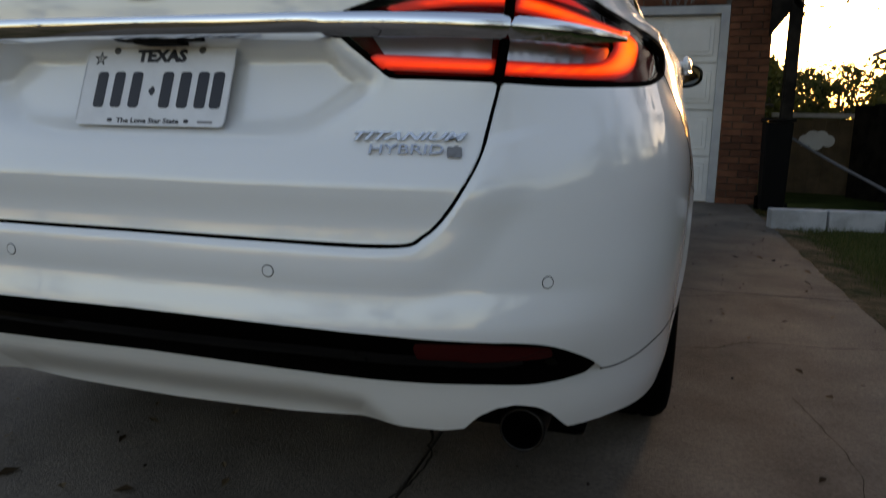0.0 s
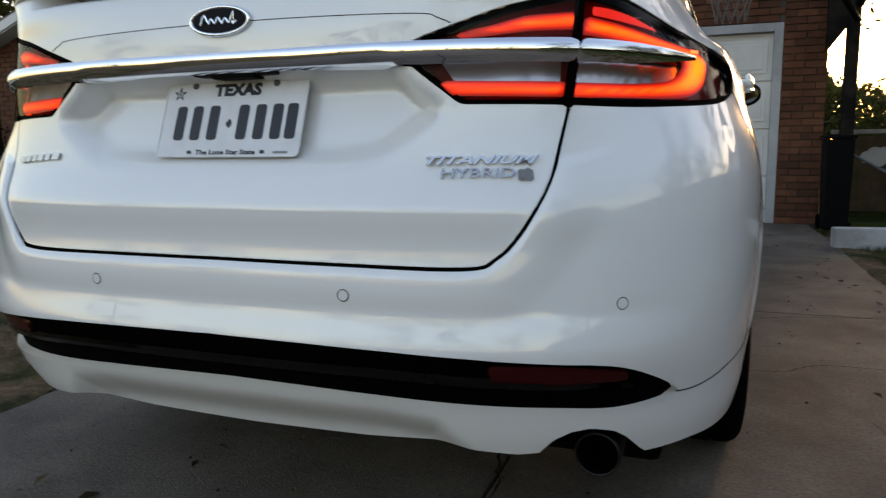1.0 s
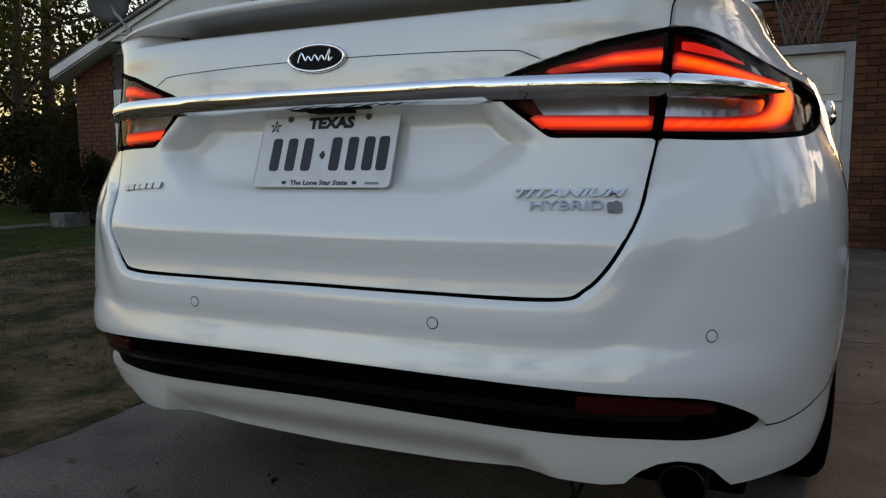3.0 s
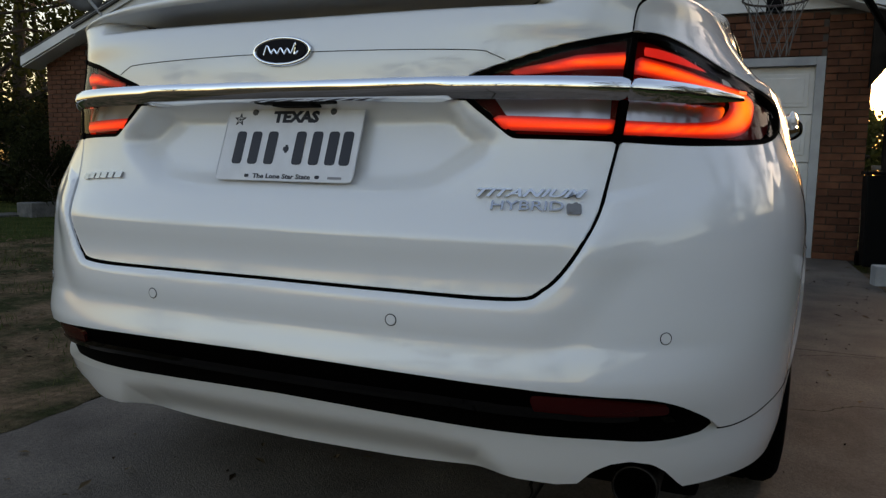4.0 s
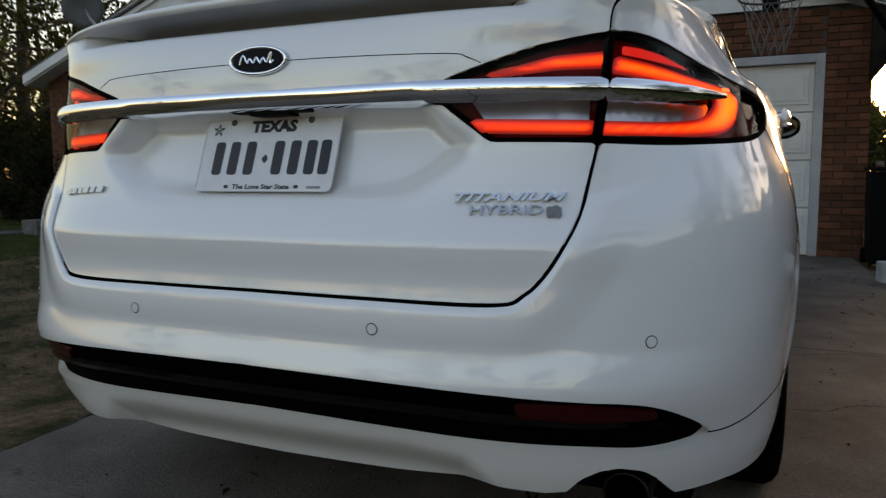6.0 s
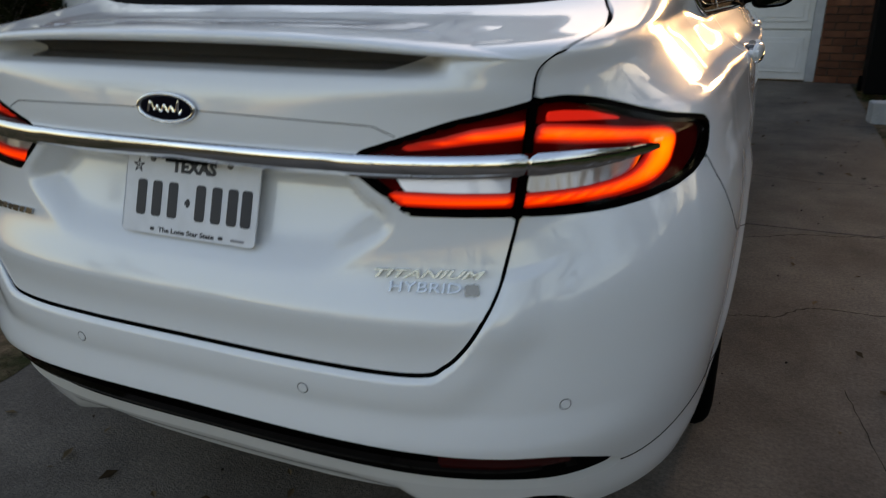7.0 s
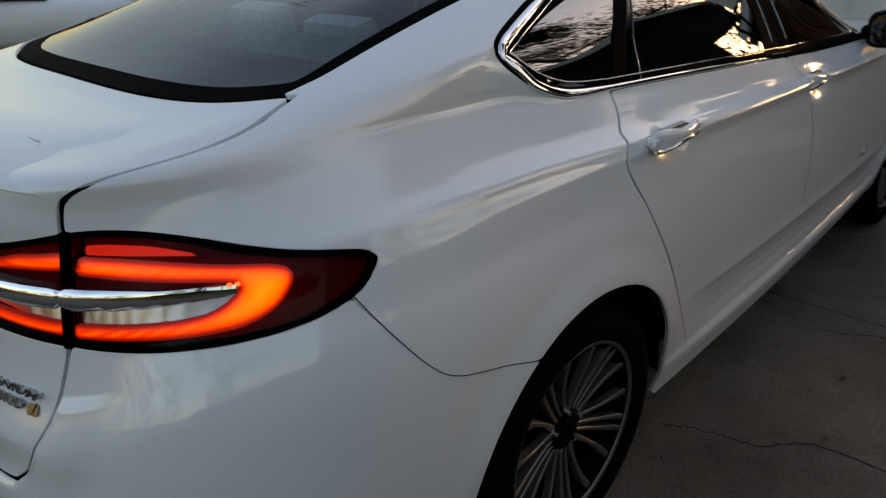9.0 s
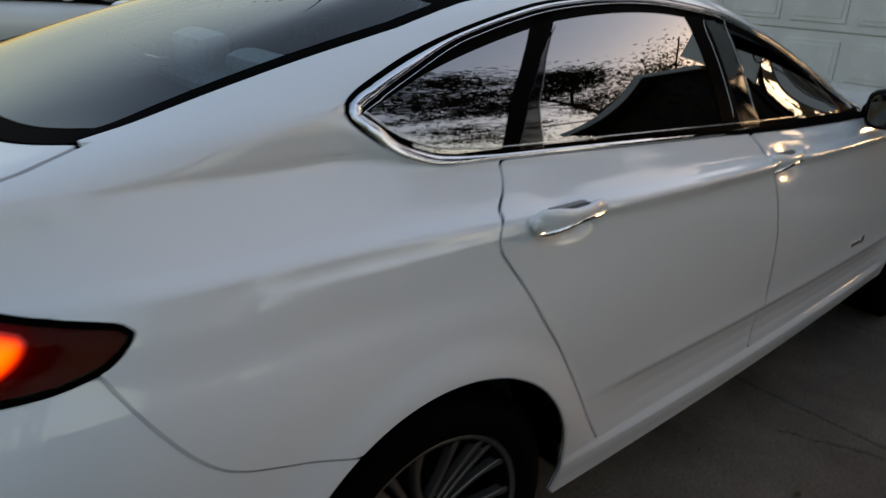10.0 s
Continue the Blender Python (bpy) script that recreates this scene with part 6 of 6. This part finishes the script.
tagged(brace, "dark timber bracket between wall and post", "bracket")
binn = new("wheeled_bin")
tagged(binn, "black plastic wheeled bin against the brick corner", "bin")
bm = bmesh.new()
vs = box(bm, (1.955, 6.62, 0.44), (0.24, 0.30, 0.84), bevel=0.015)
for v in vs:
    if v.co.z < 0.3:
        v.co.x = 1.955 + (v.co.x - 1.955) * 0.86
part("body", bm, BLACK, binn)
slab("lid", 1.82, 2.09, 6.45, 6.79, 0.865, 0.90, BLACK, binn, 0.012)
bm = bmesh.new()
lathe(bm, [(0.0, -0.02), (0.07, -0.02), (0.07, 0.02), (0.0, 0.02)], (1.85, 6.76, 0.07), "x", 20)
part("wheel", bm, RUBBER, binn)
rail = bmesh.new()
tube(rail, [(2.12, 6.95, 0.72), (2.45, 6.3, 0.48), (2.85, 5.6, 0.22), (3.10, 5.2, 0.06)], 0.014, 8)
tagged(part("sloping_rail", rail, mat("dull_grey_metal", (0.07, 0.07, 0.075), 0.6, noise_scale=20, noise_amt=0.2), smooth=True), "thin grey rail sloping down from the post", "rail")
edging = new("edging")
tagged(edging, "pale painted edging block along the lawn", "edging")
for k in range(4):
    bm = bmesh.new()
    box(bm, (1.99 + 0.44 * k, 5.42 + 0.07 * k, 0.055), (0.43, 0.13, 0.20), pose(0, 0, 0, 0, 0, 9), 0.012)
    part("block", bm, KERB, edging)
shed = new("board_fence")
tagged(shed, "tan board fence with a pale cap rail and sign", "fence")
for k in range(7):
    slab("board", 2.25 + 0.15 * k, 2.3985 + 0.15 * k, 9.00, 9.03, -0.1, 0.93 - 0.008 * (k % 3), TANWOOD, shed, 0.004)
slab("cap_rail", 2.22, 3.32, 8.97, 9.06, 0.94, 0.99, KERB, shed, 0.006)
bm = bmesh.new()
for dx, dz, r in ((-0.13, 0, 0.075), (-0.05, 0.04, 0.085), (0.05, 0.04, 0.085), (0.13, 0.0, 0.075), (0.0, -0.035, 0.08)):
    lathe(bm, [(0.0, -0.010), (r, -0.008), (r, 0.012)], (2.76 + dx, 8.985, 0.655 + dz), "y", 20)
part("sign", bm, DOOR_WHITE, shed, "pale cloud-shaped sign")
dark = new("slat_fence")
tagged(dark, "weathered dark slat fence", "fence")
for k in range(14):
    bm = bmesh.new()
    box(bm, (3.16 + 0.13 * k, 8.55 - 0.28 * k, 0.48), (0.318, 0.022, 1.2 + 0.04 * math.sin(k * 2.1)), pose(0, 0, 0, 0, 0, -65), 0.004)
    part("slat", bm, DARKWOOD, dark)
block = slab("stone_block", -9.12, -8.80, 6.3, 6.75, -0.05, 0.20, mixed("weathered_stone", (0.10, 0.10, 0.095), (0.16, 0.155, 0.15), 6, rough=0.95, bump=0.6), None, 0.02)
tagged(block, "low pale stone block on the lawn", "block")

# unseen gabled structure on dark posts, shaped so that the side windows' reflections fit the camera's view
port = new("carport")
tagged(port, "unseen gabled structure shaped to fit the side windows' reflections", "carport")
# the post at x 2.39 is lined up behind the seen post from the camera
for x, y in ((5.6, 6.95), (2.39, 9.1), (5.6, 9.1)):
    slab("post", x - 0.055, x + 0.055, y - 0.055, y + 0.055, -0.05, 2.62, DARKWOOD, port, 0.006)
PEAK = (2.75, 4.25)
for x_e, z_e in ((6.0, 3.45), (1.95, 3.42)):
    prism("roof", [PEAK, (x_e, z_e), (x_e, z_e - 0.1), (PEAK[0], PEAK[1] - 0.12)], 6.6, 9.4, SHINGLE, port)
    prism("fascia", [(PEAK[0], PEAK[1] - 0.01), (x_e, z_e - 0.01), (x_e, z_e - 0.16), (PEAK[0], PEAK[1] - 0.17)], 6.56, 6.597, TRIM_GREY, port)
slab("wall", 3.05, 5.75, 6.94, 7.0, -0.05, 2.617, DARKWOOD, port)
prism("gable", [(1.98, 2.62), (5.75, 2.62), (5.75, 3.38), (2.75, 4.10), (1.98, 3.28)], 6.93, 7.01, DARKWOOD, port)

# unseen board fence, added to keep low sky out of the flank's reflections
side_fence = new("garden_fence")
tagged(side_fence, "unseen board fence added to block low sky beside the car", "fence")
board_me = None
for k in range(120):
    if board_me is None:
        bm = bmesh.new()
        box(bm, (7.7, 0, 0.86), (0.022, 0.19, 1.86), bevel=0.003)
        board_me = part("board", bm, DARKWOOD, side_fence)
        board_me.location.y = -10
        continue
    ob = link("board", board_me.data, side_fence)
    ob.location.y = -10 + 0.2 * k
for z in (0.45, 1.4):
    slab("rail", 7.712, 7.76, -10.1, 13.95, z - 0.04, z + 0.04, DARKWOOD, side_fence)

# neighbour's house beyond the fence
nb = new("neighbour_house")
tagged(nb, "neighbour's gabled house with pale walls", "house")
slab("wall", 8.95, 18.05, 17.0, 27.0, -0.1, 3.47, SIDING, nb)
for sgn in (1, -1):
    bm = bmesh.new()
    x_e, x_p = (7.75 if sgn < 0 else 18.65), 13.5
    f4 = [(x_p, 16.4, 6.07), (x_e, 16.4, 3.37), (x_e, 16.4, 3.22), (x_p, 16.4, 5.87)]
    fr = [bm.verts.new(p) for p in f4]
    bk = [bm.verts.new((x, 27.5, z)) for x, y, z in f4]
    bm.faces.new(fr), bm.faces.new(bk[::-1])
    for k in range(4):
        bm.faces.new((fr[k], fr[(k + 1) % 4], bk[(k + 1) % 4], bk[k]))
    bmesh.ops.recalc_face_normals(bm, faces=bm.faces)
    part("roof", bm, SHINGLE, nb)
bm = bmesh.new()
tr = [bm.verts.new(p) for p in ((8.95, 17.0, 3.47), (18.05, 17.0, 3.47), (13.5, 17.0, 5.92))]
bm.faces.new(tr)
part("gable", bm, SIDING, nb)
for x in (10.2, 14.8):
    w_ = slab("window", x, x + 1.1, 16.95, 17.0, 1.0, 2.1, GLOSS_BLACK, nb)
    slab("sill", x - 0.05, x + 1.15, 16.90, 17.0, 0.93, 1.0, TRIM_GREY, w_)

# ---- trees ----
def tree(name, x, y, height, spread, n_leaf, seed, leaf, leaf_size=0.13, trunk_r=0.18, crown_low=0.25, label="leafy tree with a dark trunk"):
    rnd = random.Random(seed)
    top = new(name)
    tagged(top, label, "tree", "trees")
    top.location = (x, y, -0.05)
    bm = bmesh.new()
    lean = rnd.uniform(-0.5, 0.5)
    spine = [(lean * t * t, 0.3 * math.sin(3 * t + seed) * t, height * 0.82 * t) for t in np.linspace(0, 1, 8)]
    tube(bm, spine, [trunk_r * (1 - 0.85 * t) for t in np.linspace(0, 1, 8)], 8)
    part("trunk", bm, BARK, top, smooth=True)
    ends = []
    bm = bmesh.new()
    for k in range(16):
        t = crown_low + (0.98 - crown_low) * (k + rnd.random()) / 16
        i = min(int(t * 7), 6)
        base = Vector(spine[i]).lerp(Vector(spine[i + 1]), t * 7 - i)
        a = k * 2.4 + rnd.uniform(-0.4, 0.4)
        ln = spread * (1.05 - 0.65 * abs(t - 0.45)) * rnd.uniform(0.65, 1.1)
        tip = base + Vector((math.cos(a) * ln, math.sin(a) * ln, ln * rnd.uniform(0.15, 0.7)))
        mid = base.lerp(tip, 0.5) + Vector((0, 0, rnd.uniform(-0.2, 0.3)))
        tube(bm, smooth_line([base, mid, tip], 4), [trunk_r * 0.35 * (1 - t) + 0.012 for _ in range(9)], 5)
        for _ in range(5):
            u = rnd.uniform(0.3, 1)
            p = base.lerp(mid, u * 2) if u < 0.5 else mid.lerp(tip, u * 2 - 1)
            e = p + Vector((rnd.gauss(0, 1), rnd.gauss(0, 1), rnd.gauss(0.3, 0.8))) * 0.28 * spread / 2
            tube(bm, [p, p.lerp(e, 0.5) + Vector((0, 0, 0.05)), e], [0.016, 0.011, 0.006], 4)
            ends.append(e)
        ends.append(tip)
    part("branchwork", bm, BARK, top)
    vs, fs = [], []
    for _ in range(n_leaf):
        c = rnd.choice(ends) + Vector((rnd.gauss(0, 1), rnd.gauss(0, 1), rnd.gauss(0, 0.8))) * 0.22 * spread / 2
        s = leaf_size * rnd.uniform(0.5, 1.2)
        u = Vector((rnd.gauss(0, 1), rnd.gauss(0, 1), rnd.gauss(0, 1))).normalized()
        v = u.orthogonal().normalized()
        k = len(vs)
        vs.extend([tuple(c - u * s), tuple(c + v * s * 0.45), tuple(c + u * s), tuple(c - v * s * 0.45)])
        fs.append((k, k + 1, k + 2, k + 3))
    me = bpy.data.meshes.new("crown")
    me.from_pydata(vs, [], fs)
    me.materials.append(leaf)
    link("crown", me, top)
    return top


t1 = tree("tree", -15.5, 10.5, 8.0, 3.0, 5200, 11, LEAF, 0.095, 0.2)
t2 = tree("tree", -18.5, 13.5, 13, 3.8, 5200, 12, LEAF_DARK, 0.105, 0.24, 0.12)
t3 = tree("tree", -13.0, 14.5, 12, 3.4, 4800, 13, LEAF, 0.10, 0.2)
for k, (x, y, s, r) in enumerate(((-22, 17, 1.1, 100), (-12, 22, 1.1, 20), (-20.5, 12.5, 0.75, 300), (-17, 17, 0.8, 150))):
    src = (t1, t2, t3)[k % 3]
    copy_thing(src, pose(x, y, -0.05, 0, 0, r) @ Matrix.Diagonal((s, s, s, 1)))
# unseen trees behind the camera, across the street, and beyond the neighbour; those on the right hold sky light off the
# flank
for k, (x, y, s, r) in enumerate(((-14, -34, 1.0, 10), (-10, -37, 0.8, 50), (-6, -38, 1.0, 80), (-2, -36, 0.85, 120), (2, -36, 1.0, 160), (5.5, -38, 0.8, 200), (9, -39, 1.05, 230), (12.5, -36, 0.85, 270), (16, -35, 1.0, 300), (-24, -30, 0.8, 45), (25, -26, 0.8, 120), (24, 2, 1.0, 200), (9, 0.5, 0.75, 20), (9.5, -7, 0.8, 120), (19, 16, 1.0, 250), (10.5, 5.0, 0.7, 310), (-34, -30, 1.2, 33), (34, -34, 1.2, 133))):
    copy_thing((t1, t2, t3)[k % 3], pose(x, y, -0.05, 0, 0, r) @ Matrix.Diagonal((s, s, s, 1)))
tree("tree", 5.8, 13.4, 11.0, 3.8, 4200, 21, LEAF_DARK, 0.12, 0.2, 0.3, "sparse tree over the neighbour's fence")
tree("tree", 6.3, 9.4, 12.5, 3.2, 20000, 22, LEAF_DARK, 0.14, 0.22, 0.48, "dense leafy tree over the neighbour's lawn")
# added out of view to hold sky light off the car's flank
tree("tree", 9.5, 2.5, 7.5, 2.8, 4200, 23, LEAF, 0.11, 0.2, 0.12, "unseen leafy tree added to shade the car's flank")
bush = tree("shrub", -12.2, 8.8, 1.5, 1.2, 6000, 31, LEAF_DARK, 0.065, 0.06, 0.05, "dark evergreen shrub by the house corner")
for k, (x, y, s, r) in enumerate(((-13.5, 10.5, 1.1, 60), (-15.5, 12, 1.3, 120), (-11.3, 10.8, 1.2, 200), (-17.5, 10.2, 1.2, 280), (-19.5, 7.5, 1.1, 30), (-14.5, 7.6, 0.9, 90), (-21.5, 10.5, 1.4, 170), (-17, 14.5, 1.5, 250))):
    copy_thing(bush, pose(x, y, -0.05, 0, 0, r) @ Matrix.Diagonal((s, s, s, 1)))
for x, y, s in ((-9.0, 6.85, 0.65),):
    copy_thing(bush, pose(x, y, -0.05, 0, 0, 70 * s) @ Matrix.Diagonal((s * 0.7, s * 0.7, s, 1)))
far = tree("far_tree", 9, 62, 5.6, 3.2, 2000, 41, LEAF, 0.25, 0.2, 0.1, "distant tree against the evening sky")
rnd = random.Random(5)
for k in range(26):
    s = rnd.uniform(0.75, 1.15)
    copy_thing(far, pose(2 + k * 2.6 + rnd.uniform(-1, 1), 58 + rnd.uniform(-6, 10) - 0.25 * k, -0.05, 0, 0, rnd.uniform(0, 360)) @ Matrix.Diagonal((s * 1.2, s * 1.2, s, 1)))
road = slab("road", -400, 400, -20, -13, -0.05, -0.028, SHINGLE)
tagged(road, "dark asphalt street", "road", kind="structure")

# ---- low white coupe parked across the lawn ----
coupe = new("coupe")
tagged(coupe, "low white two-door car parked on the grass", "car")
PAINT2 = mat("old_white_paint", (0.66, 0.66, 0.65), 0.4, coat=0.6)


def coupe_skin(u0, u1, f_top, f_low, half, name, material, tuck=0.0, n=40):
    """A lofted hull along its length: heights and half-widths by station."""
    bm = bmesh.new()
    prev_ = None
    for u in np.linspace(u0, u1, n):
        zt, zl, h = f_top(u), f_low(u), half(u)
        ring_ = []
        for a in np.linspace(0, 2 * math.pi, 28, endpoint=False):
            cx, cz = math.copysign(abs(math.cos(a)) ** 0.5, math.cos(a)), math.copysign(abs(math.sin(a)) ** 0.5, math.sin(a))
            z = (zt + zl) / 2 + (zt - zl) / 2 * cz
            ring_.append(bm.verts.new((u, h * cx * (1 - tuck * max(cz, 0)), z)))
        if prev_:
            for k in range(28):
                bm.faces.new((prev_[k], prev_[(k + 1) % 28], ring_[(k + 1) % 28], ring_[k]))
        else:
            bm.faces.new(ring_)
        prev_ = ring_
    bm.faces.new(prev_[::-1])
    bmesh.ops.recalc_face_normals(bm, faces=bm.faces)
    return part(name, bm, material, coupe, smooth=True)


ip = lambda xs_, vs_: (lambda u: float(np.interp(u, xs_, vs_)))
coupe_skin(-4.4, 0.0, ip([-4.4, -4.2, -3.2, -1.3, -0.5, -0.25, -0.1, -0.03, 0], [0.62, 0.78, 0.86, 0.84, 0.80, 0.77, 0.72, 0.64, 0.52]), ip([-4.4, -4.1, -0.3, -0.06, 0], [0.36, 0.2, 0.2, 0.24, 0.34]), ip([-4.4, -4.2, -3.5, -0.6, -0.3, -0.12, -0.03, 0], [0.72, 0.82, 0.88, 0.88, 0.86, 0.78, 0.66, 0.5]), "body", PAINT2)
coupe_skin(-3.9, -1.2, ip([-3.9, -3.1, -2.6, -2.0, -1.2], [0.84, 1.14, 1.18, 1.16, 0.84]), ip([-3.9, -1.2], [0.80, 0.80]), ip([-3.9, -2.6, -1.2], [0.70, 0.74, 0.72]), "cabin", GLOSS_BLACK, 0.22)
coupe_skin(-3.05, -2.05, ip([-3.05, -2.6, -2.05], [1.165, 1.20, 1.18]), ip([-3.05, -2.05], [1.13, 1.13]), ip([-3.05, -2.05], [0.56, 0.56]), "roof", PAINT2, 0.1, 12)
for u, sv in ((-0.64, -1), (-0.64, 1), (-3.45, -1), (-3.45, 1)):
    bm = bmesh.new()
    lathe(bm, [(0.0, 0.0), (0.19, 0.0), (0.20, 0.012), (0.29, 0.010), (0.30, -0.02), (0.30, -0.17)], (0, 0, 0), "x", 36)
    wv = part("wheel", bm, RUBBER, coupe, smooth=True)
    wv.matrix_basis = pose(u, 0.885 * sv, 0.30, 0, 0, 90 * sv)
    bm = bmesh.new()
    lathe(bm, [(0.0, 0.008), (0.05, 0.010), (0.17, 0.006), (0.185, 0.014), (0.19, 0.002)], (0, 0, 0), "x", 30)
    part("rim", bm, ALLOY, wv, smooth=True)
for sv in (1, -1):
    bm = bmesh.new()
    box(bm, (-1.62, 0.93 * sv, 0.90), (0.10, 0.16, 0.09), bevel=0.03)
    part("door_mirror", bm, PAINT2, coupe)
    bm = bmesh.new()
    box(bm, (-0.24, 0.815 * sv, 0.545), (0.12, 0.012, 0.03), bevel=0.004)
    part("side_marker", bm, BLACK, coupe)
coupe.matrix_basis = pose(-8.38, 4.49, -0.03, 0, 0, 60)

# ---- bricks, last ----
bw, bh, bd, j = 0.197, 0.062, 0.02, 0.010
bm = bmesh.new()
box(bm, (0, 0, 0), (bw, bd, bh), bevel=0.003)
brick_me = bpy.data.meshes.new("brick")
bm.to_mesh(brick_me)
bm.free()
brick_me.materials.append(BRICK)
rnd = random.Random(9)


def courses(x0, x1, z0, z1, single):
    vs, fs = [], []
    src = [tuple(v.co) for v in brick_me.vertices]
    pf = [tuple(p.vertices) for p in brick_me.polygons]
    row = 0
    z = z0 + bh / 2
    while z + bh / 2 < z1:
        x = x0 + (bw / 2 if row % 2 == 0 else 0.0)
        while x - bw / 4 < x1:
            lo, hi = max(x - bw / 2, x0), min(x + bw / 2, x1)
            if hi - lo > 0.05:
                cx, sc = (lo + hi) / 2, (hi - lo) / bw
                y = WY - 0.0 + rnd.uniform(-0.0015, 0.0015)
                if single:
                    ob = link("brick", brick_me, wall)
                    ob.matrix_basis = Matrix.Translation((cx, y, z)) @ Matrix.Diagonal((sc, 1, 1, 1))
                else:
                    k = len(vs)
                    vs.extend([(cx + px * sc, y + py, z + pz) for px, py, pz in src])
                    fs.extend([tuple(i + k for i in p) for p in pf])
            x += bw + j
        z += bh + j
        row += 1
    if not single:
        me = bpy.data.meshes.new("bricks")
        me.from_pydata(vs, [], fs)
        me.materials.append(BRICK_JOINED)
        tagged(link("bricks", me, wall), kind="stuff")


BRICK_JOINED = mixed("brick_far", (0.065, 0.024, 0.013), (0.115, 0.044, 0.024), 14, 0.35, 0.65, 0.9, 0.5, 220, 0, 0.3, 60, 0.004)
courses(1.49, 1.90, 0.0, 2.50, True)
courses(0.0, 1.485, 2.05, 2.50, True)
courses(-9.48, -8.63, 0.0, 2.60, False)
courses(-7.61, -3.56, 0.0, 2.60, False)
courses(-3.55, -0.01, 2.05, 2.50, False)
